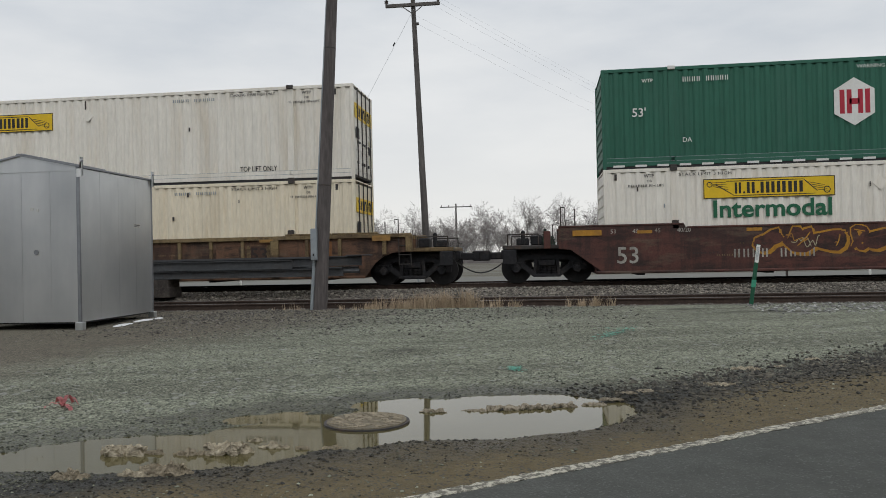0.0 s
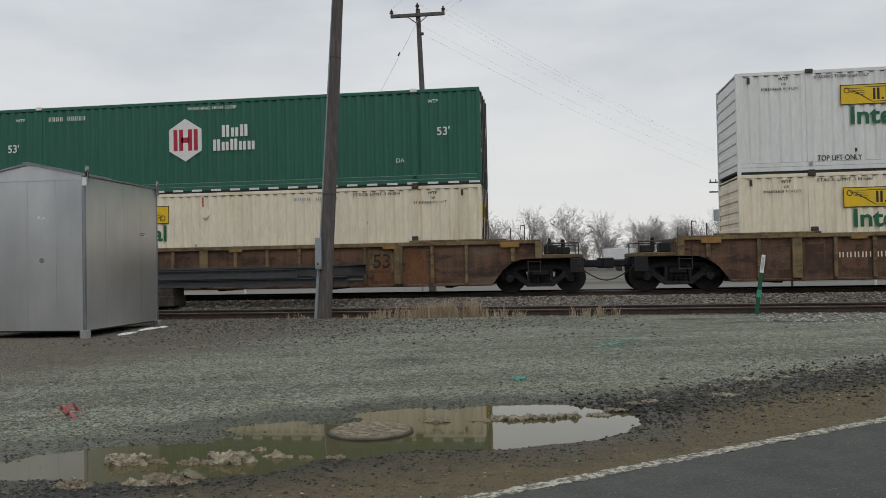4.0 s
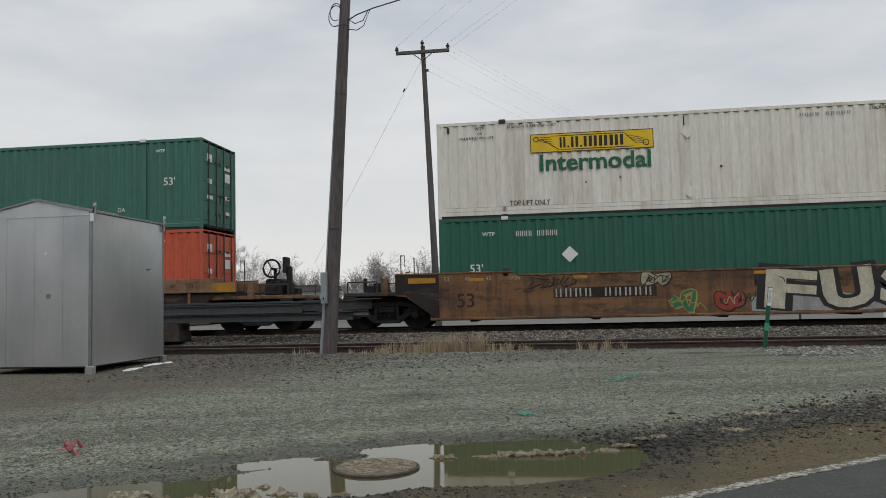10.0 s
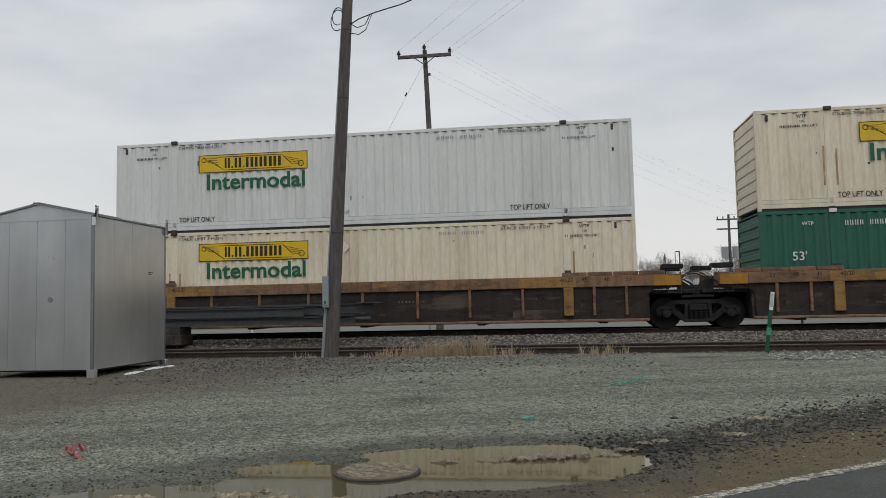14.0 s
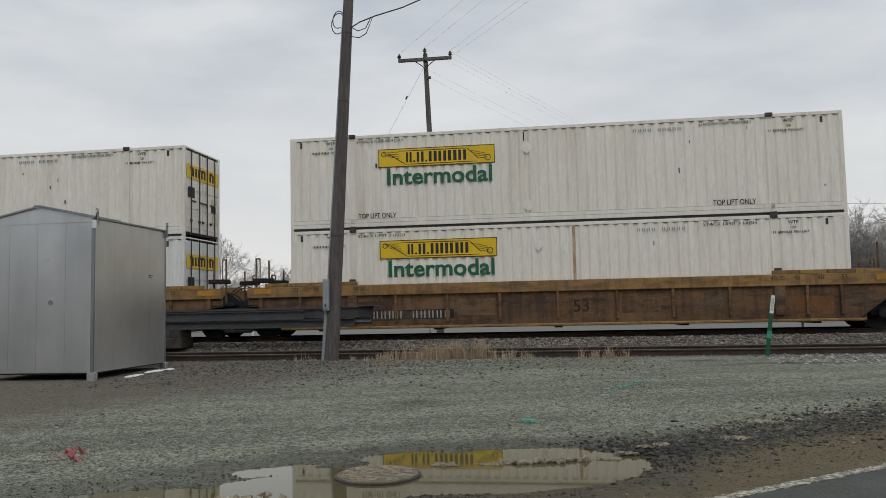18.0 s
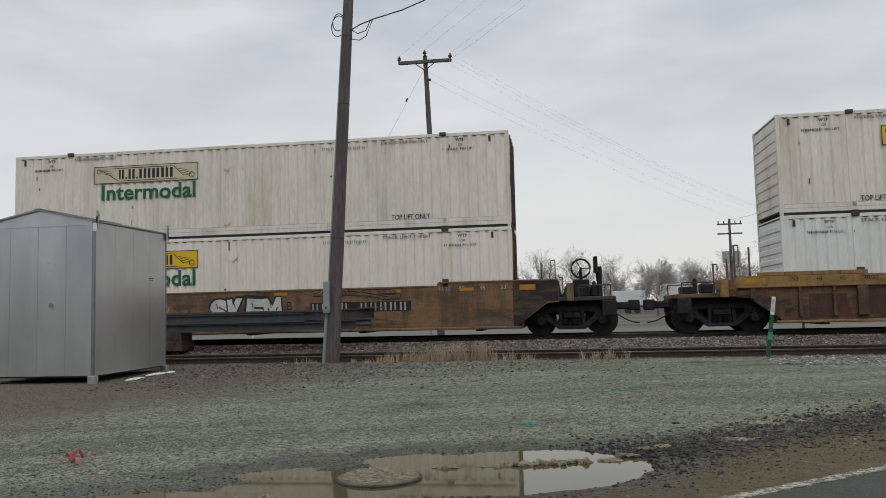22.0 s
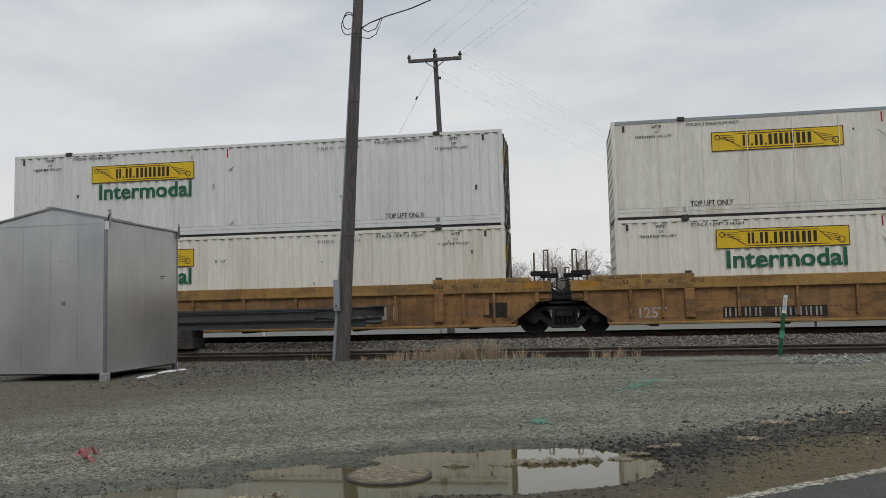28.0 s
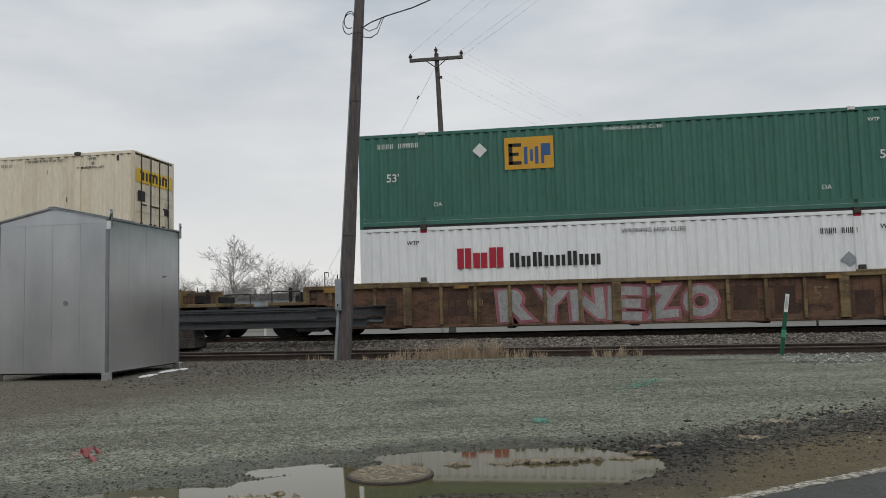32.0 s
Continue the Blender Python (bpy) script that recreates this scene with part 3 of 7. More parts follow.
def pebbles(name, count, place, size, low, high, seed, label):
    """Loose stones as one object of many small lumps."""
    rnd = random.Random(seed)
    verts, faces = [], []
    for _ in range(count):
        x, y = place(rnd)
        side = (Vector((x, y)) - ROAD_P).dot(ROAD_N)
        if side < 0.1 or (high[0] > 0.3 and side < 1.4 and rnd.random() < 0.88):
            continue
        z = ground_at(x, y)
        if z < WATER - 0.004 and rnd.random() < 0.93:
            continue
        r = rnd.uniform(*size) * rnd.choice((0.7, 0.9, 1.0, 1.5))
        a, base = rnd.uniform(0, 6.28), len(verts)
        for k in range(4):
            q = a + k * math.pi / 2 + rnd.uniform(-0.3, 0.3)
            verts.append((x + r * math.cos(q) * rnd.uniform(0.7, 1.2), y + r * math.sin(q) * rnd.uniform(0.7, 1.2), z + r * rnd.uniform(0.05, 0.35)))
        verts += [(x + rnd.uniform(-.3, .3) * r, y + rnd.uniform(-.3, .3) * r, z + r * rnd.uniform(0.5, 0.9)), (x, y, z - r * 0.6)]
        for k in range(4):
            faces += [(base + k, base + (k + 1) % 4, base + 4), (base + (k + 1) % 4, base + k, base + 5)]
    mesh = bpy.data.meshes.new(name)
    mesh.from_pydata(verts, [], faces)
    m, n, bsdf = blank(name)
    tone = n.add("ShaderNodeNewGeometry").outputs["Random Per Island"]
    wet = soaked(n, n.add("ShaderNodeNewGeometry").outputs["Position"])
    dry = n.mix(n.math("POWER", tone, 1.7), low, high)
    n.put(bsdf, "Base Color", n.mix(n.math("MULTIPLY", wet, 0.85), dry, n.mix(1.0, dry, (0.36, 0.35, 0.31), "MULTIPLY")))
    n.put(bsdf, "Roughness", 0.8)
    mesh.materials.append(m)
    return tagged(new(name, mesh), label, "gravel", kind="stuff")


def near_yard(rnd):
    while True:
        y = -20.2 + 9.5 * rnd.random() ** 1.5
        x = rnd.uniform(-6.2, 4.2)
        if abs(x) < 1.0 + (y + 24.2) * 0.75:
            return x, y


def wet_band(rnd):
    s, off = rnd.uniform(-4, 9), rnd.gauss(1.5, 0.38)
    p = ROAD_P + ROAD_D * s + ROAD_N * off
    return p.x, p.y


def rubble(rnd, off, spread_, s0, s1):
    p = ROAD_P + ROAD_D * rnd.uniform(s0, s1) + ROAD_N * rnd.gauss(off, spread_)
    return p.x, p.y


def bed(y0, y1):
    return lambda rnd: (rnd.uniform(-17, 13), rnd.uniform(y0, y1))


pebbles("gravel", 26000, near_yard, (0.006, 0.013), (0.066, 0.072, 0.055), (0.36, 0.372, 0.282), 3, "loose grey gravel stones over the yard")
pebbles("gravel", 7000, wet_band, (0.006, 0.014), (0.024, 0.024, 0.021), (0.13, 0.122, 0.10), 5, "dark wet gravel along the muddy shoulder")
pebbles("gravel", 3200, lambda rnd: rubble(rnd, 1.55, 0.34, 1.5, 9), (0.012, 0.028), (0.020, 0.019, 0.016), (0.14, 0.125, 0.095), 25, "dark muddy rubble along the shoulder")
pebbles("gravel", 3600, lambda rnd: rubble(rnd, 0.75, 0.40, -3, 9), (0.005, 0.012), (0.035, 0.030, 0.020), (0.22, 0.19, 0.13), 26, "small brown stones pressed into the muddy shoulder")
pebbles("gravel", 1500, lambda rnd: (rnd.uniform(4.2, 13), rnd.gauss(-7.6, 0.7)), (0.018, 0.045), (0.12, 0.118, 0.11), (0.46, 0.455, 0.43), 15, "scattered pale stones by the siding")
pebbles("gravel", 5200, lambda rnd: (rnd.triangular(-10, 2.5, -7), rnd.triangular(-12.5, -6.1, -7.2)), (0.010, 0.026), (0.030, 0.027, 0.023), (0.25, 0.235, 0.205), 16, "loose brown stones on dark earth")
pebbles("ballast", 15000, bed(-3.45, -1.0), (0.025, 0.045), (0.055, 0.048, 0.040), (0.33, 0.297, 0.245), 8, "grey brown track ballast between the rails")
pebbles("ballast", 5000, bed(-5.9, -3.5), (0.020, 0.040), (0.05, 0.042, 0.036), (0.24, 0.215, 0.19), 9, "rusty brown ballast of the siding")

# ---- tracks ----
def rail_profile():
    half = [(0.0, 0.0), (0.07, 0.0), (0.07, 0.012), (0.012, 0.03), (0.012, 0.125), (0.036, 0.135), (0.036, 0.165), (0.028, 0.172), (0.0, 0.172)]
    return half + [(-x, z) for x, z in half[-2:0:-1]]


def track(y, top, label):
    tr = thing("railway_track", label, "railway track", kind="structure")
    for off in (-0.755, 0.755):
        bm = bmesh.new()
        outline = rail_profile()
        for xa, xb in ((-200.0, 200.0),):
            a = [bm.verts.new((xa, y + off + u, top - 0.172 + w)) for u, w in outline]
            b = [bm.verts.new((xb, y + off + u, top - 0.172 + w)) for u, w in outline]
            n = len(outline)
            for i in range(n):
                f = bm.faces.new((a[i], b[i], b[(i + 1) % n], a[(i + 1) % n]))
                f.material_index = 1 if min(outline[i][1], outline[(i + 1) % n][1]) > 0.16 else 0
        bmesh.ops.recalc_face_normals(bm, faces=bm.faces)
        part("rail", mesh_of("rail", bm, M_RUST, M_RAILTOP), None, tr)
    tie = kept("tie", lambda: boxes([(-0.115, 0.115, -1.3, 1.3, -0.18, 0.0)], 0.01), M_TIE)
    for i in range(-48, 40):
        o = part("tie", tie, None, tr)
        o.location = (i * 0.54 + random.uniform(-.03, .03), y + random.uniform(-.04, .04), top - 0.172 - 0.012)
        o.rotation_euler.z = random.uniform(-.02, .02)
    return tr


track(0.0, 0.0, "main railway track on grey ballast under the train")
track(-4.3, -0.28, "rusty brown siding track, low in its ballast")


# ---- instrument shed ----
def build_shed():
    x0, x1, y0, y1, z0, z1, zr = -11.33, -8.91, -10.2, -7.4, -0.29, 2.76, 3.0
    xm = (x0 + x1) / 2
    shed = thing("metal_shed", "galvanised sheet metal equipment shed with a low gable roof", "shed", pose(xm, (y0 + y1) / 2, -0.42))
    shed_inv = shed.matrix_world.inverted()

    def put(name, bm, mat, label=""):
        bm.transform(shed_inv)
        return part(name, bm, mat, shed, label)
    for i in range(4):  # front gable panels
        a, b = x0 + (x1 - x0) * i / 4, x0 + (x1 - x0) * (i + 1) / 4

        def top(x):
            return z1 + (zr - z1) * (1 - abs(x - xm) / (x1 - xm)) - 0.10
        for y, yy in ((y0, y0 + 0.03), (y1 - 0.03, y1)):
            bm = plate(bmesh.new(), [(a + .002, z0), (b - .002, z0), (b - .002, min(top(b), z1 - .10)), (a + .002, min(top(a), z1 - .10))], y, yy)
            put("wall_panel", bm, M_GALV)
    for i in range(4):
        a, b = y0 + 0.03 + (y1 - y0 - 0.06) * i / 4, y0 + 0.03 + (y1 - y0 - 0.06) * (i + 1) / 4
        put("wall_panel", boxes([(x1 - 0.03, x1, a + .002, b - .002, z0, z1 - 0.06)]), M_GALV)
        put("wall_panel", boxes([(x0, x0 + 0.03, a + .002, b - .002, z0, z1 - 0.06)]), M_GALV)
    for y, yy in ((y0 - 0.012, y0 + 0.02), (y1 - 0.02, y1 + 0.012)):
        put("gable", plate(bmesh.new(), [(x0, z1 - 0.115), (x1, z1 - 0.115), (x1, z1 - 0.03), (xm, zr - 0.03), (x0, z1 - 0.03)], y, yy), M_GALV)
    for s in (-1, 1):
        e = xm + s * (x1 - xm + 0.04)
        put("roof_sheet", plate(bmesh.new(), [(xm, zr), (e, z1 - 0.02), (e, z1 - 0.055), (xm, zr - 0.035)], y0 - 0.05, y1 + 0.05), M_GALVDARK, "ribless grey roof sheet")
    put("ridge_cap", boxes([(xm - 0.07, xm + 0.07, y0 - 0.055, y1 + 0.055, zr - 0.012, zr + 0.014)], 0.006), M_GALVDARK)
    for x in (x0 + 0.02, x1 - 0.02):
        for y in (y0 + 0.005, y1 - 0.005):
            put("corner_trim", boxes([(x - 0.028, x + 0.028, y - 0.028, y + 0.028, z0, z1 - 0.03)], 0.004), M_GALVDARK)
            put("foot", boxes([(x - 0.075, x + 0.075, y - 0.06, y + 0.075, -0.50, z0)], 0.006), M_GALV, "bright galvanised steel foot")
    put("sill", boxes([(x0 + .03, x1 - .03, y0 + .03, y1 - .03, z0 - 0.03, z0 + 0.06)]), M_NEARBLACK)
    for y in (y0 + 0.02, y1 - 0.02):  # lifting eyes
        bm = boxes([(x1 + 0.035, x1 + 0.055, y - 0.045, y - 0.015, z1 - 0.20, z1 + 0.15), (x1 + 0.035, x1 + 0.055, y + 0.015, y + 0.045, z1 - 0.20, z1 + 0.15), (x1 + 0.035, x1 + 0.055, y - 0.045, y + 0.045, z1 + 0.12, z1 + 0.15), (x1 + 0.035, x1 + 0.055, y - 0.045, y + 0.045, z1 - 0.20, z1 + 0.05)], 0.003)
        put("lifting_eye", bm, M_GALV)
        put("eye_bolt", tubes([((x1 + 0.05, y, z1 + 0.07), (x1 + 0.07, y, z1 + 0.07), 0.028)]), M_GALVDARK)
    put("lifting_eye", boxes([(x1 - 0.02, x1 + 0.07, y0 - 0.05, y0 - 0.03, z1 - 0.24, z1 - 0.08)], 0.004), M_CLEANSNOW, "white painted lifting lug")
    put("notice", boxes([(x1, x1 + 0.004, y0 + 2.0, y0 + 2.28, 1.60, 1.69)]), M_MARKWHITE, "small white notice plate")
    put("notice_line", boxes([(x1 + .004, x1 + .006, y0 + 2.03, y0 + 2.25, 1.655, 1.675)]), M_BLACK)
    put("notice_line", boxes([(x1 + .004, x1 + .006, y0 + 2.03, y0 + 2.2, 1.62, 1.635)]), M_BLACK)
    # two white discs paint bright glints on the sheet; the grey one is hardware
    for x, z, r in ((-9.9, 1.92, 0.035), (-9.78, 1.90, 0.03), (-9.82, 1.08, 0.05)):
        put("fastener", tubes([((x, y0 - 0.014, z), (x, y0, z), r)], 12), M_MARKWHITE if r < 0.04 else M_GALVDARK)


build_shed()
bm = bmesh.new()
for cx, cy, a, b in ((-8.55, -9.3, 0.10, 0.38), (-8.62, -8.35, 0.12, 0.42), (-8.5, -7.95, 0.08, 0.16)):
    bmesh.ops.create_icosphere(bm, subdivisions=2, radius=1, matrix=Matrix.Translation((cx, cy, ground_at(cx, cy))) @ Matrix.Diagonal((a, b, 0.03, 1)))
for v in bm.verts:
    v.co += Vector((noise.noise(v.co * 9), noise.noise(v.co * 9 + Vector((5, 0, 0))), 0)) * 0.04
tagged(new("snow_patch", mesh_of("snow_patch", bm, M_CLEANSNOW)), "thin strip of old white snow beside the shed", "snow")


# ---- wooden pole with meter box ----
def tapered(a, b, r0, r1, sides=16, cuts=14):
    """A hewn pole: one tapered tube, slightly uneven."""
    bm = bmesh.new()
    rings = []
    for i in range(cuts + 1):
        c, r = a.lerp(b, i / cuts), r0 + (r1 - r0) * i / cuts
        c = c + Vector((noise.noise(Vector((i * .7, 1, 0))), noise.noise(Vector((i * .7, 9, 0))), 0)) * 0.012
        rings.append([bm.verts.new(c + Vector((math.cos(k * math.tau / sides), math.sin(k * math.tau / sides), 0)) * r * (1 + 0.03 * noise.noise(Vector((k * 2.1, i * .3, 4))))) for k in range(sides)])
    for p, q in zip(rings, rings[1:]):
        for k in range(sides):
            bm.faces.new((p[k], p[(k + 1) % sides], q[(k + 1) % sides], q[k]))
    bm.faces.new(rings[0][::-1])
    bm.faces.new(rings[-1])
    return bm


def build_near_pole():
    base, top = Vector((-5.385, -6.0, -0.42)), Vector((-4.765, -6.0, 10.0))
    pole = thing("utility_pole", "dark brown leaning wooden utility pole with grey junction box", "utility pole", pose(*base))
    inv = pole.matrix_world.inverted()

    def put(name, bm, mat, label=""):
        bm.transform(inv)
        return part(name, bm, mat, pole, label)

    def on(z, dx=0.0, dy=0.0):
        p = base + (top - base) * ((z - base.z) / (top.z - base.z))
        return (p.x + dx, p.y + dy, z)
    put("shaft", tapered(base, top, 0.168, 0.118), M_POLE)
    put("conduit", tubes([(on(-0.42, -0.19, -0.07), on(0.85, -0.17, -0.07), 0.045), (on(0.85, -0.17, -0.07), on(7.9, -0.11, -0.05), 0.02)]), M_BOXGREY, "grey steel conduit")
    x, y, z = on(0.80)
    put("junction_box", boxes([(x - 0.21, x - 0.06, y - 0.24, y - 0.06, 0.80, 1.56)], 0.015), M_BOXGREY, "light grey steel junction box")
    put("box_lid", boxes([(x - 0.20, x - 0.07, y - 0.255, y - 0.24, 0.86, 1.52)], 0.004), M_BOXGREY)
    put("box_latch", boxes([(x - 0.15, x - 0.12, y - 0.27, y - 0.25, 0.90, 0.96)], 0.003), M_NEARBLACK)
    put("clamp", tubes([(on(1.34, -0.235, -0.15), on(1.34, -0.20, -0.15), 0.05)]), M_BOXGREY)
    for z in (2.6, 5.9, 7.6):
        put("strap", tubes([(on(z - 0.015), on(z + 0.015), 0.172 - 0.005 * z)], 14), M_CASTING)
    bm = bmesh.new()
    for r, zc in ((0.24, 7.85), (0.20, 7.95)):
        line(bm, [on(zc + r * math.sin(a) * 1.1, -0.16 + r * 0.7 * math.cos(a) - 0.05, -0.08) for a in [0.7 + k * 0.45 for k in range(11)]], 0.012)
    line(bm, [on(7.75, 0.1, -.1), on(7.62, 0.3, -.1), on(7.68, 0.5, -.1), on(7.95, 0.62, -.1)], 0.012)
    line(bm, [on(7.5, 0.1, -.1), on(7.45, 0.35, -.1), on(7.55, 0.52, -.1), on(7.95, 0.66, -.1)], 0.012)
    put("service_wire", bm, M_WIRE)
    bm = bmesh.new()
    line(bm, [on(7.72, 0.13, -.1), on(7.84, 0.34, -.1), (-4.15, -6.1, 7.97), (-3.5, -6.1, 8.12), (-2.8, -6.12, 8.36), (-1.0, -6.2, 9.1), (3, -6.4, 11)], 0.016)
    put("service_drop", bm, M_WIRE)


build_near_pole()


# ---- power pole beyond the track ----
def build_far_pole():
    base, top = Vector((-5.12, 10.0, -0.5)), Vector((-5.56, 10.0, 12.35))
    pole = thing("utility_pole", "weathered grey wooden power pole with one crossarm", "utility pole", pose(*base))
    inv = pole.matrix_world.inverted()

    def put(name, bm, mat, label=""):
        bm.transform(inv)
        return part(name, bm, mat, pole, label)
    put("shaft", tapered(base, top, 0.17, 0.10), M_POLEGREY)
    z = 12.05
    put("crossarm", boxes([(-6.78, -4.34, 9.80, 9.92, z - 0.07, z + 0.075)], 0.008), M_POLEGREY)
    put("brace", tubes([((-6.0, 9.8, z - 0.08), (-5.55, 9.8, z - 0.42), 0.02), ((-5.1, 9.8, z - 0.08), (-5.53, 9.8, z - 0.42), 0.02)], 6), M_CASTING)
    for x, zz in ((-6.74, z + 0.07), (-4.40, z + 0.07), (-5.56, 12.34)):
        put("insulator", tubes([((x, 9.86, zz), (x, 9.86, zz + 0.08), 0.05, 0.05), ((x, 9.86, zz + 0.08), (x, 9.86, zz + 0.12), 0.10, 0.07), ((x, 9.86, zz + 0.15), (x, 9.86, zz + 0.19), 0.09, 0.05),
                                ((x, 9.86, zz + 0.12), (x, 9.86, zz + 0.25), 0.035, 0.035)], 10), M_INSUL)
    put("clevis", boxes([(-5.42, -5.30, 9.85, 9.95, 11.15, 11.26)], 0.01), M_CASTING)


build_far_pole()


def cable(name, a, b, sag, r, material, label):
    bm = bmesh.new()
    a, b = Vector(a), Vector(b)
    line(bm, [a.lerp(b, i / 24) - Vector((0, 0, sag * 4 * (i / 24) * (1 - i / 24))) for i in range(25)], r, 4)
    return tagged(new(name, mesh_of(name, bm, material)), label, "cable")


for x, z in ((-6.74, 12.37), (-5.56, 12.6), (-4.40, 12.37), (-4.36, 12.1)):
    cable("power_line", (x, 9.86, z), (x + 30, -38, z + 1.5), 0.5, 0.0040, M_WIREGREY, "thin grey overhead power line")
    cable("power_line", (x, 9.86, z - 0.02), (x + 36, 72, 9.5), 1.2, 0.0028, M_WIREGREY, "thin grey overhead power line")
cable("power_line", (-5.36, 9.9, 11.2), (30, 66, 7.0), 1.2, 0.0032, M_WIREGREY, "thin grey overhead cable")
cable("guy_wire", (-5.5, 9.9, 11.9), (-10.8, 10, 2.6), 0.0, 0.0065, M_WIREGREY, "slack grey guy wire of the power pole")
bm = tubes([((-6.42, 10, 10.45), (-6.50, 10, 10.3), 0.035)], 8)
tagged(new("guy_insulator", mesh_of("guy_insulator", bm, M_WIRE)), "small dark insulator on the guy wire", "insulator")


# ---- green marker post ----
post = thing("marker_post", "leaning dark green fibreglass marker post with white decal", "marker post", pose(4.43, -6.6, -0.42, 0, 8.6, 12))
part("stake", boxes([(-0.045, 0.045, -0.012, 0.012, 0, 1.38)], 0.006), M_POSTGREEN, post)
part("decal", boxes([(-0.043, 0.043, -0.016, -0.012, 0.98, 1.37)]), M_MARKWHITE, post, "white printed decal")
part("decal_lines", boxes([(-0.028 + 0.02 * i, -0.018 + 0.02 * i, -0.018, -0.016, 1.04, 1.32) for i in range(3)]), M_BOXGREY, post)
part("band", boxes([(-0.047, 0.047, -0.016, 0.014, 0.44, 0.60)]), M_POSTLIGHT, post, "light green band")


# ---- steel beams stacked by the siding ----
stack = thing("beam_stack", "stack of long dark steel beams on timber blocks", "steel beams", pose(-9, -2.55, -0.2))


def ibeam(x0, x1, y, z0, z1, w):
    return boxes([(x0 + 9, x1 + 9, y - w / 2, y + w / 2, z0 + .2, z0 + .23), (x0 + 9, x1 + 9, y - w / 2, y + w / 2, z1 + .17, z1 + .2), (x0 + 9, x1 + 9, y - 0.012, y + 0.012, z0 + .22, z1 + .18)], 0.003)


for x1, y, z0, z1, w in ((-7.1, -0.32, 0.56, 0.82, 0.14), (-6.6, -0.05, 0.60, 0.87, 0.16), (-5.2, 0.18, 0.62, 0.90, 0.14), (-6.3, -0.28, 0.33, 0.55, 0.16), (-5.7, 0.0, 0.33, 0.58, 0.2), (-5.3, 0.2, 0.50, 0.60, 0.12)):
    part("beam", ibeam(-24, x1, y, z0, z1, w), M_BEAM, stack)
for row in ((2.35, 2.75, -0.38, 0.1, 0.77, 0.80), (3.4, 4.1, -0.1, 0.25, 1.10, 1.13)):
    part("beam_clip", boxes([row], 0.004), M_BEAM, stack)
part("pipe", tubes([((-15, 0.1, 0.66), (3.75, 0.1, 0.66), 0.06)], 8), M_BEAM, stack)
for x in (-2.4, -8.5):
    part("timber_block", boxes([(x - 0.35, x + 0.65, -0.42, 0.34, 0.0, 0.30)], 0.012), M_TIE, stack)
    part("timber_block", boxes([(x - 0.30, x + 0.60, -0.40, 0.32, 0.30, 0.52)], 0.012), M_TIE, stack)


# ---- manhole, snow lumps, ribbon, paint marks, grass ----
cover = thing("manhole_cover", "round cast iron manhole cover caked with mud", "manhole cover", pose(-1.47, -17.97, -0.514))
part("rim", tubes([((0, 0, -0.06), (0, 0, 0.016), 0.355, 0.35)], 40), M_CASTING, cover)
part("lid", tubes([((0, 0, 0.0), (0, 0, 0.024), 0.330, 0.325)], 40), M_CASTIRON, cover)
bm = bmesh.new()
rnd = random.Random(12)
for i in range(160):
    a, r = rnd.uniform(0, 6.28), 0.30 * math.sqrt(rnd.random())
    s = rnd.uniform(0.006, 0.024)
    bmesh.ops.create_icosphere(bm, subdivisions=1, radius=1, matrix=Matrix.Translation((r * math.cos(a), r * math.sin(a), 0.026)) @ Matrix.Diagonal((s * 1.6, s, s * 0.5, 1)))
part("dirt", bm, M_MUD, cover, "dry caked mud and grit")


def lump(name, x, y, size, material, label, seed, flat=0.5):
    bm = bmesh.new()
    rnd = random.Random(seed)
    bmesh.ops.create_icosphere(bm, subdivisions=5, radius=1, matrix=Matrix.Diagonal((size * rnd.uniform(0.95, 1.2), size * 0.42, size * flat * 0.62, 1)))
    for v in bm.verts:
        p = v.co / size
        v.co *= 1 + 0.75 * noise.noise(Vector((p.x * 2.6 + seed, p.y * 2.6, p.z * 2.0)))
        v.co.z += size * 0.22 * max(0.0, noise.noise(Vector((p.x * 3.1, p.y * 3.1, seed * 1.7))))
    for v in bm.verts:
        p = v.co / size
        v.co += Vector((noise.noise(p * 3 + Vector((seed, 0, 0))), noise.noise(p * 3 + Vector((0, seed, 5))), noise.noise(p * 4 + Vector((3, 0, seed))))) * size * 0.14
        v.co += Vector((noise.noise(p * 9), noise.noise(p * 9 + Vector((7, 0, 0))), noise.noise(p * 11) * 1.4)) * size * 0.11
    ob = new(name, mesh_of(name, bm, material))
    ob.location = (x, y, max(ground_at(x, y), WATER - 0.006))
    return tagged(ob, label, "mud" if material is M_MUD else "snow")


LUMPS = [(-2.98, -19.07, 0.135, 0), (-2.75, -19.03, 0.06, 1), (-2.50, -19.05, 0.085, 1), (-2.40, -19.03, 0.055, 1), (-2.24, -19.00, 0.15, 0), (-2.16, -18.63, 0.05, 0), (-1.95, -18.82, 0.075, 0), (-1.74, -18.85, 0.05, 1), (-1.51, -18.84, 0.06, 1),
         (-2.62, -19.62, 0.065, 0), (-2.52, -19.63, 0.055, 0), (-2.39, -19.57, 0.13, 1), (-2.95, -19.70, 0.09, 1), (1.65, -16.35, 0.11, 0), (2.16, -15.40, 0.13, 0), (3.08, -14.68, 0.08, 0), (0.92, -16.61, 0.07, 0), (0.78, -16.73, 0.055, 0),
         (1.78, -16.30, 0.05, 1), (2.55, -15.2, 0.05, 0)]
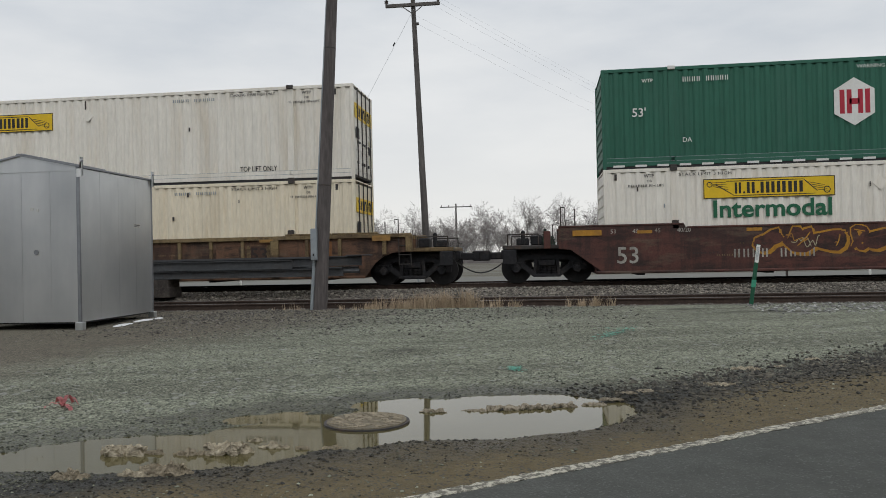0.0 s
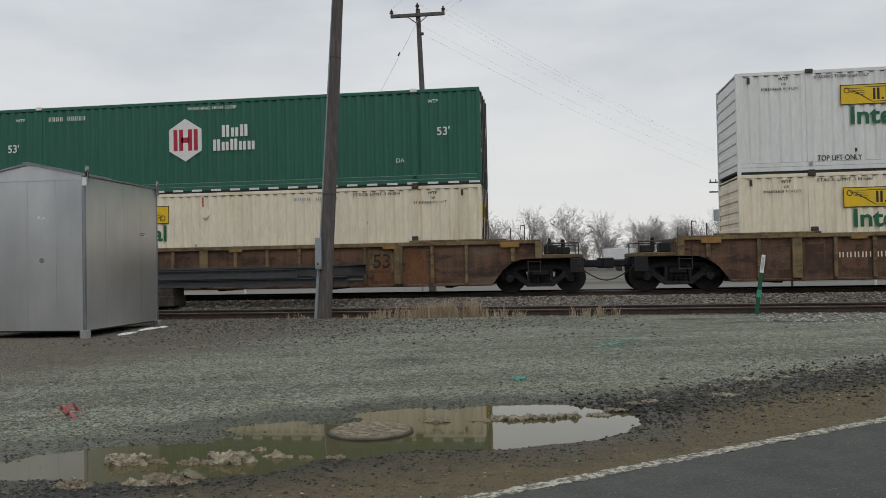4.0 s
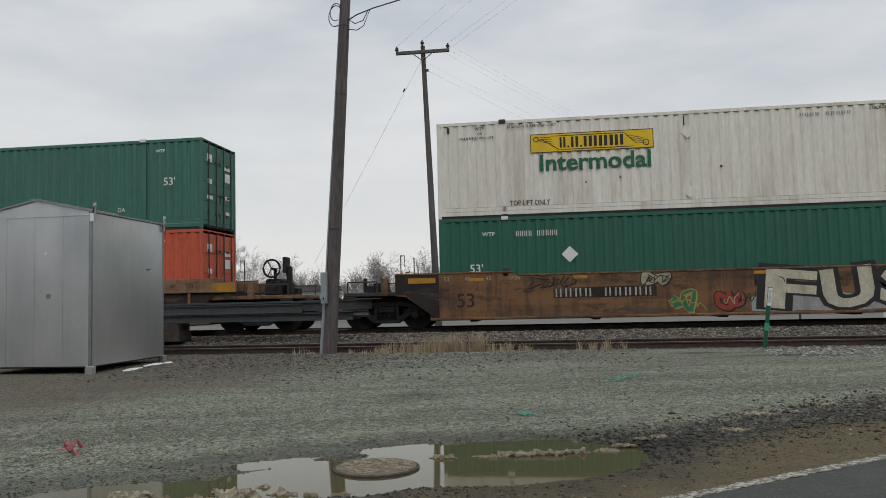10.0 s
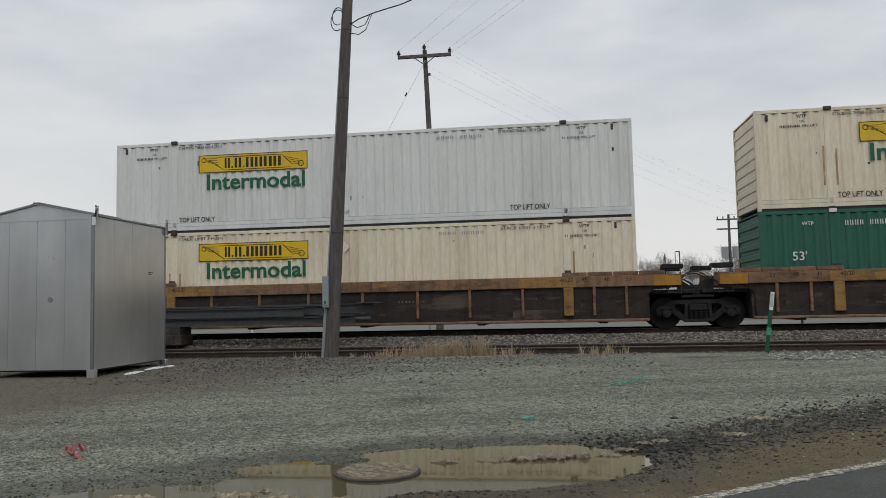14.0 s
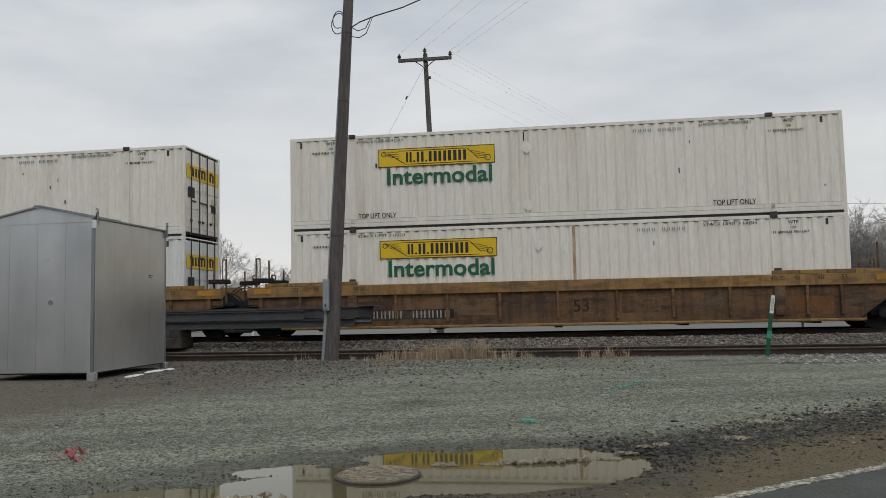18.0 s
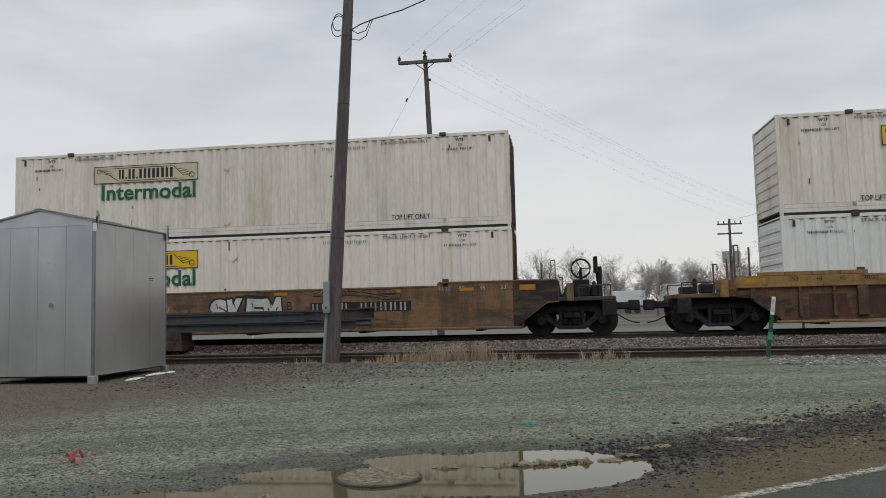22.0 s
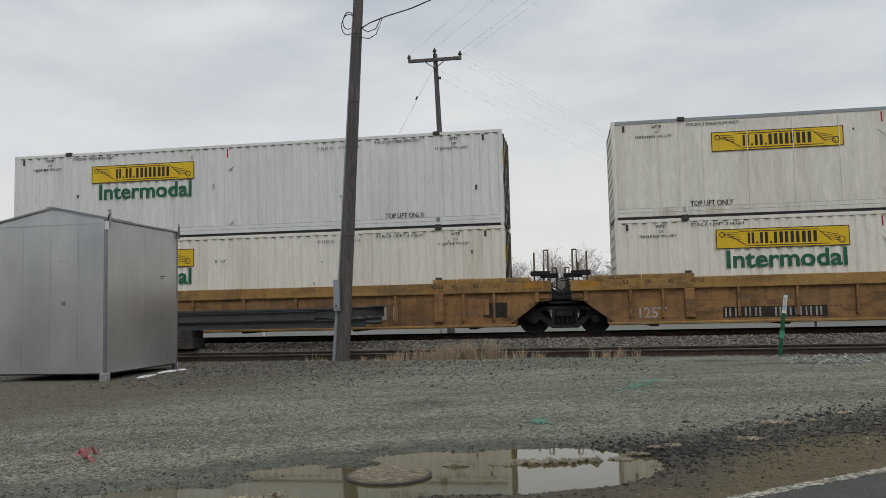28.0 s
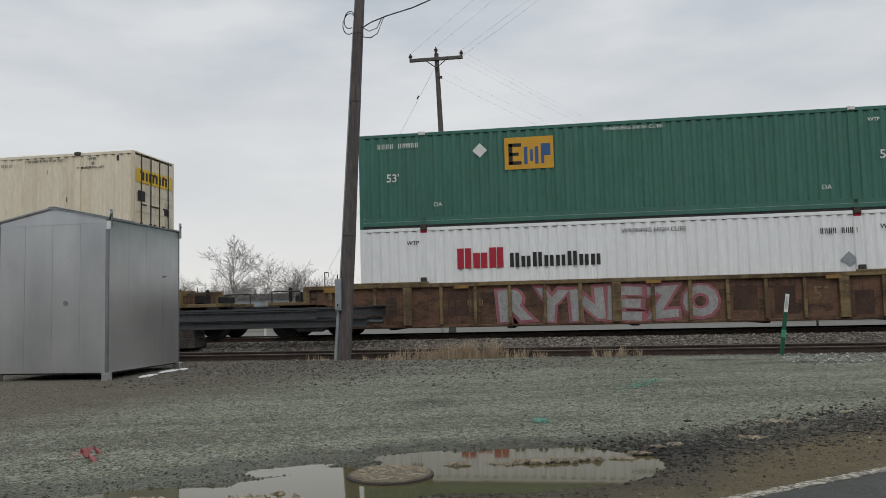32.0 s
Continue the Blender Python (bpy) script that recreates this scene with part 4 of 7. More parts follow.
for i, (x, y, size, mud) in enumerate(LUMPS):
    if mud:
        lump("mud_clod", x, y, size, M_MUD, "brown clod of wet mud by the puddle", i, 0.75 if y < -18.7 else 0.28)
    else:
        lump("snow_lump", x, y, size, M_SNOW, "dirty melting lump of old snow", i, 0.75 if y < -18 else 0.32)


for i, (x, y, size) in enumerate(((-0.97, -17.53, 0.12), (-0.62, -17.47, 0.12), (-0.38, -17.41, 0.15), (-0.12, -17.35, 0.16), (0.14, -17.27, 0.15), (0.40, -17.19, 0.13), (0.58, -17.03, 0.10), (0.74, -16.86, 0.10), (0.88, -16.68, 0.09))):
    lump("slush", x, y, size * 0.85, M_SLUSH, "thin ridge of dirty slush lying in the puddle", 40 + i, 0.16)


def build_ribbon(x, y):
    bm = bmesh.new()
    for a, length, lift in ((2.4, 0.20, 0.07), (-0.75, 0.30, 0.03), (-2.3, 0.16, 0.04), (0.4, 0.14, 0.08), (1.5, 0.15, 0.09)):
        prev = None
        for k in range(9):
            t = k / 8
            c = Vector((math.cos(a) * length * t, math.sin(a) * length * t, 0.012 + lift * math.sin(t * 3.1) + 0.008 * math.sin(k * 2.2 + a)))
            w = Vector((-math.sin(a), math.cos(a), 0.35 * math.sin(k * 1.3))) * 0.018
            pair = [bm.verts.new(c - w), bm.verts.new(c + w)]
            if prev:
                bm.faces.new((prev[0], prev[1], pair[1], pair[0]))
            prev = pair
    bmesh.ops.solidify(bm, geom=list(bm.faces), thickness=0.003)
    ob = new("ribbon", mesh_of("ribbon", bm, M_RIBBON))
    ob.location = (x, y, ground_at(x, y))
    return tagged(ob, "torn pink plastic survey ribbon on the gravel", "ribbon")


build_ribbon(-4.5, -17.45)


def spray_paint(x, y, length, width, turn, seed, count=110, big=1.0):
    """Sprayed survey mark: many flecks lying on the stones."""
    rnd = random.Random(seed)
    bm = bmesh.new()
    c, s = math.cos(radians(turn)), math.sin(radians(turn))
    for _ in range(count):
        u, v = rnd.gauss(0, length * 0.3), rnd.gauss(0, width * 0.3)
        px, py, r = x + u * c - v * s, y + u * s + v * c, rnd.uniform(0.008, 0.022) * big
        z = ground_at(px, py) + rnd.uniform(0.010, 0.020)
        bm.faces.new([bm.verts.new((px + r * math.cos(k * 1.257 + u) * rnd.uniform(.6, 1.3), py + r * math.sin(k * 1.257 + u), z)) for k in range(5)])
    bmesh.ops.recalc_face_normals(bm, faces=bm.faces)
    return tagged(new("paint_mark", mesh_of("paint_mark", bm, M_SPRAY)), "faint turquoise sprayed survey mark on gravel", "paint mark", kind="stuff")


M_SPRAY = surface("spray_turquoise", (0.11, 0.42, 0.31), 0.7, 0, (0.08, 0.12, 0.10), 0.9, 9, 1, 0.2, 0)
spray_paint(-0.36, -15.3, 0.16, 0.30, 10, 1, 80)
spray_paint(1.0, -11.95, 1.1, 0.25, 66, 2, 130, 1.2)
spray_paint(1.22, -11.3, 0.5, 0.5, 20, 4, 50, 1.1)


def grass(cx, cy, rx, ry, count, tall, seed):
    rnd = random.Random(seed)
    verts, faces = [], []
    clumps = [(cx + rnd.gauss(0, rx * 0.5), cy + rnd.gauss(0, ry * 0.5), rnd.uniform(0.5, 1.15)) for _ in range(max(6, count // 28))]
    for _ in range(count):
        x, y, tuft = rnd.choice(clumps)
        x, y = x + rnd.gauss(0, 0.05), y + rnd.gauss(0, 0.05)
        z, h = ground_at(x, y) - 0.02, tall * tuft * rnd.uniform(0.35, 1.1)
        a, lean, w = rnd.uniform(0, 6.28), rnd.uniform(0.05, 0.8) * h, rnd.uniform(0.003, 0.006)
        p = Vector((x, y, z))
        q = p + Vector((math.cos(a) * lean * 0.35, math.sin(a) * lean * 0.35, h * 0.6))
        e = p + Vector((math.cos(a) * lean, math.sin(a) * lean, h))
        s = Vector((math.cos(a + 1.6), math.sin(a + 1.6), 0)) * w
        b = len(verts)
        verts += [p - s, p + s, q + s * 0.8, q - s * 0.8, e]
        faces += [(b, b + 1, b + 2, b + 3), (b + 3, b + 2, b + 4)]
    mesh = bpy.data.meshes.new("dry_grass")
    mesh.from_pydata(verts, [], faces)
    mesh.materials.append(M_STRAW)
    return tagged(new("dry_grass", mesh), "tuft of dry straw-coloured grass at the track's edge", "grass", kind="stuff")


grass(-2.9, -6.05, 0.75, 0.25, 1300, 0.42, 1)
grass(-2.1, -6.0, 0.5, 0.2, 900, 0.48, 2)
grass(-1.4, -6.0, 0.8, 0.2, 240, 0.30, 3)
grass(0.8, -6.0, 0.45, 0.2, 240, 0.30, 4)
grass(1.3, -6.0, 0.35, 0.15, 110, 0.26, 5)
grass(-4.1, -6.1, 0.9, 0.25, 260, 0.22, 6)
grass(-6.2, -6.0, 0.5, 0.2, 60, 0.2, 7)

# ---- beyond the track: pale road, stakes, trailers, poles, trees ----
def far_road_material():
    m, n, bsdf = blank("pale_road")
    pos = n.add("ShaderNodeNewGeometry").outputs["Position"]
    n.put(bsdf, "Base Color", n.mix(n.noise(n.stretch(pos, 0.2, 1, 1), 0.6, 5), (0.125, 0.123, 0.108), (0.175, 0.172, 0.152)))
    n.put(bsdf, "Roughness", 0.85)
    return m


tagged(new("far_road", mesh_of("far_road", boxes([(-500, 500, 13.0, 21.0, -0.6, -0.46)]), far_road_material())), "pale grey service road beyond the tracks", "road", kind="structure")
for x, y, h, mat in ((14.4, 12.6, 0.55, M_MARKWHITE), (10.86, 12.6, 0.35, M_CASTING), (-5.97, 12.4, 0.4, M_BOXGREY), (-14.9, 12.6, 0.5, M_MARKWHITE)):
    st = thing("delineator", "short white roadside delineator stake" if mat is M_MARKWHITE else "short dark roadside stake", "stake", pose(x, y, -0.56))
    part("stake", boxes([(-0.05, 0.05, -0.02, 0.02, 0, h + 0.1)], 0.008), mat, st)


def far_pole(x, y, tall, arm, transformers):
    p = thing("utility_pole", "distant grey utility pole" + (" with two transformers" if transformers else " with crossarm"), "utility pole", pose(x, y, -0.5))
    part("shaft", tubes([((0, 0, 0), (0, 0, tall), 0.19, 0.12)], 8), M_POLEGREY, p)
    part("crossarm", boxes([(-arm, arm, -0.06, 0.06, tall - 0.6, tall - 0.45)], 0.01), M_POLEGREY, p)
    for s in (-0.9, -0.45, 0.45, 0.9):
        part("insulator", tubes([((s * arm, 0, tall - 0.45), (s * arm, 0, tall - 0.2), 0.06)], 6), M_INSUL, p)
    if transformers:
        part("crossarm", boxes([(-arm, arm, -0.06, 0.06, tall - 1.6, tall - 1.45)], 0.01), M_POLEGREY, p)
        for s in (-0.55, 0.55):
            part("transformer", tubes([((s, -0.2, tall - 4.6), (s, -0.2, tall - 3.4), 0.36)], 10), M_BOXGREY, p)
    return p


far_pole(18.1, 60, 10.0, 1.25, True)
far_pole(23.0, 60, 11.4, 1.1, False)
far_pole(-13.9, 100, 9.7, 2.6, False)
for a, b in (((18.1, 60, 9.4), (23.0, 60, 10.8)), ((23.0, 60, 10.8), (90, 70, 10))):
    cable("power_line", a, b, 0.2, 0.012, M_WIRE, "thin dark overhead line between distant poles")


def trailer(x, y, length, tall):
    t = thing("semi_trailer", "distant parked white box trailer", "trailer", pose(x, y, -0.48))
    part("body", boxes([(0, length, -1.3, 1.3, 1.15, tall)], 0.04), M_FARWHITE, t)
    part("frame", boxes([(0.3, length - 0.3, -1.0, 1.0, 0.95, 1.15)]), M_NEARBLACK, t)
    for dx in (length - 1.2, length - 2.5):
        part("wheel", tubes([((dx, -1.2, 0.5), (dx, -0.9, 0.5), 0.5)], 12), M_FARDARK, t)
    part("landing_leg", boxes([(2.4, 2.6, -0.8, 0.8, 0, 0.95)]), M_NEARBLACK, t)


for x, y, length, tall in ((14, 84, 14, 3.9), (29, 86, 14, 3.8), (45, 88, 12, 3.9), (8.0, 92, 4.6, 3.3), (60, 90, 14, 3.9), (-3, 96, 8, 3.0)):
    trailer(x, y, length, tall)
for x, y, w, h in ((-62, 110, 22, 3.4), (-30, 130, 14, 3.2)):
    shed = thing("low_building", "long low distant pale shed", "building", pose(x, y, -0.5))
    part("wall", boxes([(0, w, 0, 8, 0, h)]), M_BOXGREY, shed)
    part("roof", plate(bmesh.new(), [(-0.4, h), (w + 0.4, h), (w + 0.2, h + 1.0), (-0.2, h + 1.0)], -0.4, 8.4), M_POLEGREY, shed)
    for i in range(4):
        part("door", boxes([(w * (i + .2) / 4, w * (i + .7) / 4, -0.05, 0.02, 0, h * .7)]), M_GALVDARK, shed)


def segment(out, p, e, r0, r1):
    """A three-sided stick from p to e."""
    verts, faces = out
    d = (e - p).normalized()
    side = d.cross(Vector((0.31, 0.52, 0.79))).normalized()
    up = side.cross(d)
    b = len(verts)
    for c, r in ((p, r0), (e, r1)):
        for k in range(3):
            verts.append(c + (side * math.cos(k * 2.094) + up * math.sin(k * 2.094)) * r)
    for k in range(3):
        faces.append((b + k, b + (k + 1) % 3, b + 3 + (k + 1) % 3))
        faces.append((b + k, b + 3 + (k + 1) % 3, b + 3 + k))


def bough(out, rnd, p, d, length, r, depth, thin):
    """A crooked limb in three pieces that forks at each joint."""
    if depth == 0:
        verts, faces = out
        e = p + d * length
        s = d.cross(Vector((0.2, 0.9, 0.1))).normalized() * thin
        b = len(verts)
        verts += [p - s, p + s, e]
        faces.append((b, b + 1, b + 2))
        return
    pieces = 3
    for i in range(pieces):
        e = p + d * (length / pieces)
        r1 = max(thin, r * 0.78)
        segment(out, p, e, r, r1)
        for _ in range(2 if depth > 1 else 3):
            turn = Vector((rnd.gauss(0, 1), rnd.gauss(0, 1), rnd.gauss(0.15, 0.8))).normalized()
            q = (d * rnd.uniform(0.55, 1.1) + turn * rnd.uniform(0.5, 0.95)).normalized()
            bough(out, rnd, p.lerp(e, rnd.uniform(0.35, 1)), q, length * rnd.uniform(0.42, 0.72) * (1.1 - 0.12 * i), max(thin, r1 * 0.55), depth - 1, thin)
        d = (d + Vector((rnd.gauss(0, .16), rnd.gauss(0, .16), rnd.gauss(0.05, .12)))).normalized()
        p, r = e, r1


def tree_mesh(seed, tall, depth, width, thin):
    """A round, open crown: trunk, then limbs that reach out to an uneven dome."""
    rnd = random.Random(seed)
    out = ([], [])
    p, d = Vector((0, 0, tall * 0.10)), Vector((rnd.gauss(0, .05), rnd.gauss(0, .05), 1)).normalized()
    r = tall * 0.018
    for i in range(6):
        e = p + d * tall * 0.075
        segment(out, p, e, r, r * 0.82)
        if i > 0:
            for _ in range(2):
                a, lean = rnd.uniform(0, 6.28), rnd.uniform(0.25, 1.15) * width
                limb = Vector((math.cos(a) * math.sin(lean), math.sin(a) * math.sin(lean), math.cos(lean)))
                bough(out, rnd, e, limb, tall * rnd.uniform(0.26, 0.40), r * 0.5, depth, thin)
        d = (d + Vector((rnd.gauss(0, .12), rnd.gauss(0, .12), 0.05))).normalized()
        p, r = e, r * 0.8
    bough(out, rnd, p, d, tall * 0.3, r * 0.8, depth, thin)
    return np.array([tuple(v) for v in out[0]], dtype=np.float32), np.array(out[1], dtype=np.int32)


def as_mesh(name, verts, faces, material):
    """A mesh from rows of corners and of triangles."""
    verts, faces = np.asarray(verts, dtype=np.float32).reshape(-1, 3), np.asarray(faces, dtype=np.int32).reshape(-1, 3)
    mesh = bpy.data.meshes.new(name)
    mesh.vertices.add(len(verts))
    mesh.vertices.foreach_set("co", verts.ravel())
    mesh.loops.add(len(faces) * 3)
    mesh.loops.foreach_set("vertex_index", faces.ravel())
    mesh.polygons.add(len(faces))
    mesh.polygons.foreach_set("loop_start", np.arange(0, len(faces) * 3, 3, dtype=np.int32))
    mesh.update(calc_edges=True)
    mesh.materials.append(material)
    return mesh


CROWNS = []
for k, width in enumerate((0.9, 1.15, 0.75, 1.0)):
    v, f = tree_mesh(20 + k, 10.0, 3, width, 0.009)
    CROWNS.append(as_mesh("crown", v, f, M_TWIG))
TRUNK = mesh_of("trunk", tubes([((0, 0, 0), (0.02, 0, 0.6), 0.27, 0.20), ((0.02, 0, 0.6), (0, 0, 1.4), 0.20, 0.17)], 8), M_BARK)


def tree(x, y, tall, kind, turn):
    t = thing("tree", "bare leafless winter tree with fine grey branches", "tree", pose(x, y, -0.5, 0, 0, turn), "bare trees beyond the tracks")
    t.scale = (tall / 10,) * 3
    part("trunk", TRUNK, None, t)
    part("crown", CROWNS[kind], None, t)
    return t


TREES = [(-37, 58, 9.6, 1), (-33, 66, 7.5, 3), (-40, 74, 8.5, 0), (-9, 100, 9.5, 0), (-3, 104, 11.0, 2), (3.5, 106, 10.5, 0), (-20, 104, 7.5, 3), (9.5, 102, 10.0, 2), (16, 104, 8.8, 3), (21, 100, 8.0, 1), (24.5, 98, 9.6, 2),
         (11, 64, 6.2, 1), (15.5, 66, 6.8, 2), (20.5, 68, 6.6, 0), (-28, 100, 8.0, 1), (-15, 96, 7.5, 1), (26.0, 66, 9.5, 0), (28.5, 64, 10.2, 2), (31, 66, 10.6, 3), (33.5, 64, 11.4, 0), (36, 66, 11.8, 2), (39, 64, 12.2, 1),
         (42, 66, 12.4, 3), (46, 68, 13.0, 0), (50, 66, 13.0, 2), (-24, 84, 8.4, 2), (-18, 88, 8.8, 0), (-12, 90, 7.8, 3)]
for i, (x, y, tall, kind) in enumerate(TREES):
    tree(x, y, tall, kind, i * 67)


def build_woods():
    """Far belt of scrub and trees, thick with twigs."""
    rnd = random.Random(77)
    src = [tree_mesh(50 + k, 1.0, 2, w, 0.0016) for k, w in enumerate((0.6, 0.8, 0.95, 0.7, 0.5))]
    spots = []
    for i in range(620):
        x = -170 + i * 0.55 + rnd.uniform(-1, 1)
        spots.append((x, rnd.uniform(112, 160), rnd.uniform(5.0, 9.0) + (3.0 if x > 60 else 0)))
    for i in range(70):
        spots.append((rnd.uniform(27, 90), rnd.uniform(68, 88), rnd.uniform(8.5, 13.5)))
    vs, fs, base = [], [], 0
    for x, y, tall in spots:
        v, f = rnd.choice(src)
        a = rnd.uniform(0, 6.28)
        c, s = math.cos(a) * tall, math.sin(a) * tall
        vs.append(np.stack((x + v[:, 0] * c - v[:, 1] * s, y + v[:, 0] * s + v[:, 1] * c, -0.5 + v[:, 2] * tall), axis=1))
        fs.append(f + base)
        base += len(v)
        vs.append(np.array([(x - .1, y, -.5), (x + .1, y, -.5), (x, y + .15, -.5), (x, y, tall * .3)]))
        fs.append(np.array([(0, 1, 3), (1, 2, 3), (2, 0, 3)]) + base)
        base += 4
    tagged(new("woods", as_mesh("woods", np.concatenate(vs), np.concatenate(fs), M_TWIG)), "distant belt of bare grey-brown winter woods", "woods", kind="stuff")


build_woods()


def build_unseen_woods():
    """Unseen belt of winter trees, added behind the viewer to darken the shed's reflections."""
    rnd = random.Random(78)
    src = [tree_mesh(70 + k, 1.0, 2, w, 0.004) for k, w in enumerate((0.7, 0.9, 0.6))]
    vs, fs, base = [], [], 0
    for i in range(360):
        x, y, tall = -110 + i * 0.52 + rnd.uniform(-1, 1), rnd.uniform(-82, -58), rnd.uniform(10.0, 15.0)
        v, f = rnd.choice(src)
        a = rnd.uniform(0, 6.28)
        c, s = math.cos(a) * tall, math.sin(a) * tall
        vs.append(np.stack((x + v[:, 0] * c - v[:, 1] * s, y + v[:, 0] * s + v[:, 1] * c, -0.55 + v[:, 2] * tall), axis=1))
        fs.append(f + base)
        base += len(v)
        vs.append(np.array([(x - .14, y, -.6), (x + .14, y, -.6), (x, y + .2, -.6), (x, y, tall * .4)]))
        fs.append(np.array([(0, 1, 3), (1, 2, 3), (2, 0, 3)]) + base)
        base += 4
    for _ in range(9000):
        x, y, h, w = rnd.uniform(-120, 90), rnd.uniform(-58, -52), rnd.uniform(0.8, 4.2), rnd.uniform(0.04, 0.09)
        vs.append(np.array([(x - w, y, -.6), (x + w, y, -.6), (x + rnd.gauss(0, .35) * h, y, h)]))
        fs.append(np.array([(0, 1, 2)]) + base)
        base += 3
    tagged(new("woods", as_mesh("woods", np.concatenate(vs), np.concatenate(fs), M_BARK)), "unseen belt of bare trees added to darken the shed's reflection", "woods", kind="stuff")


build_unseen_woods()


def build_brush():
    """A low thicket of thin stems along the field's far edge."""
    rnd = random.Random(5)
    verts, faces = [], []
    for _ in range(26000):
        x, y = rnd.uniform(-150, 150), rnd.uniform(98, 112)
        h = rnd.uniform(0.8, 3.0) * (1 + 0.5 * noise.noise(Vector((x * 0.12, 0, 0))))
        lean, w, b = Vector((rnd.gauss(0, .35), rnd.gauss(0, .2), 0)) * h, rnd.uniform(0.012, 0.035), len(verts)
        p = Vector((x, y, -0.5))
        verts += [p - Vector((w, 0, 0)), p + Vector((w, 0, 0)), p + lean + Vector((0, 0, h))]
        faces.append((b, b + 1, b + 2))
    tagged(new("brush", as_mesh("brush", [tuple(v) for v in verts], faces, M_TWIG)), "low grey-brown winter thicket along the field", "brush", kind="stuff")


build_brush()


def conifer(x, y, tall, seed):
    rnd = random.Random(seed)
    t = thing("conifer", "dark green conifer among bare trees", "tree", pose(x, y, -0.5))
    part("trunk", tubes([((0, 0, 0), (0, 0, tall), 0.14, 0.02)], 6), M_BARK, t)
    verts, faces = [], []
    for _ in range(900):
        z = tall * (0.08 + 0.92 * rnd.random())
        a, r = rnd.uniform(0, 6.28), (tall - z) * 0.34 * rnd.uniform(0.4, 1.05) + 0.05
        p = Vector((math.cos(a) * r, math.sin(a) * r, z - r * 0.2))
        b = len(verts)
        verts += [p * 1.0, p + Vector((rnd.uniform(-.25, .25), rnd.uniform(-.25, .25), rnd.uniform(-.2, .1))), Vector((p.x * .5, p.y * .5, z + .15)), p + Vector((rnd.uniform(-.2, .2), rnd.uniform(-.2, .2), -.2))]
        faces += [(b, b + 1, b + 2), (b, b + 3, b + 2)]
    part("crown", as_mesh("crown", [tuple(v) for v in verts], faces, M_CONIFER), None, t)


conifer(0.2, 92, 5.0, 1)
conifer(1.3, 94, 4.0, 2)
conifer(-23.5, 84, 4.6, 3)

# ---- containers ----
LONG, WIDE, HIGH = 16.154, 2.591, 2.896
HALF = WIDE / 2
LIFTS = (1.98, 14.174)


def corrugated(sign):
    """Side wall with upright trapezoid corrugations; the hollows stay open just under the top rail."""
    bm = bmesh.new()
    xs, x = [], 0.10
    outer, inner = HALF - 0.008, HALF - 0.047
    while x < LONG - 0.10:
        xs += [(x, outer), (x + 0.095, outer), (x + 0.150, inner), (x + 0.225, inner)]
        x += 0.28
    xs = [p for p in xs if p[0] < LONG - 0.10] + [(LONG - 0.10, outer)]
    low = [bm.verts.new((x, sign * y, 0.16)) for x, y in xs]
    high = [bm.verts.new((x, sign * y, HIGH - (0.09 if y > HALF - 0.03 else 0.116))) for x, y in xs]
    for i in range(len(xs) - 1):
        f = (low[i], low[i + 1], high[i + 1], high[i])
        bm.faces.new(f if sign < 0 else f[::-1])
    return bm


def smooth_side(sign):
    bm = boxes([(0.10, LONG - 0.10, min(sign * (HALF - 0.05), sign * (HALF - 0.015)), max(sign * (HALF - 0.05), sign * (HALF - 0.015)), 0.16, HIGH - 0.09)])
    for i in range(1, 13):
        x = 0.1 + i * (LONG - 0.2) / 13
        box(bm, x - 0.012, x + 0.012, sign * HALF - 0.013, sign * HALF + 0.013, 0.16, HIGH - 0.09)
    return bm


def front_ribs():
    """End wall folded into level ribs."""
    outline = [(0.06, 0.14), (0.035, 0.14)]
    for i in range(8):
        z = 0.30 + i * 0.31
        outline += [(0.035, z), (0.004, z + 0.03), (0.004, z + 0.16), (0.035, z + 0.19)]
    outline += [(0.035, HIGH - 0.09), (0.06, HIGH - 0.09)]
    return plate(bmesh.new(), outline, -HALF + 0.10, HALF - 0.10)


def lift_column(s):
    """Upright with raised flanges, one folded plate."""
    bm = bmesh.new()
    inner, web, lip = s * (HALF - 0.07), s * HALF, s * (HALF + 0.008)
    ring = [(-0.095, inner), (-0.095, lip), (-0.065, lip), (-0.055, web), (0.055, web), (0.065, lip), (0.095, lip), (0.095, inner)]
    low = [bm.verts.new((x, y, 0.17)) for x, y in ring]
    high = [bm.verts.new((x, y, HIGH - 0.10)) for x, y in ring]
    for i in range(8):
        bm.faces.new((low[i], low[(i + 1) % 8], high[(i + 1) % 8], high[i]))
    bm.faces.new(low)
    bm.faces.new(high[::-1])
    bmesh.ops.recalc_face_normals(bm, faces=bm.faces)
    return bm


def base_set(paint, smooth):
    """The meshes that all containers of one paint share."""
    flat = kept(("side_wall", smooth, -1), lambda: smooth_side(-1) if smooth else corrugated(-1), paint)
    back = kept(("side_wall", smooth, 1), lambda: smooth_side(1) if smooth else corrugated(1), paint)
    return flat, back


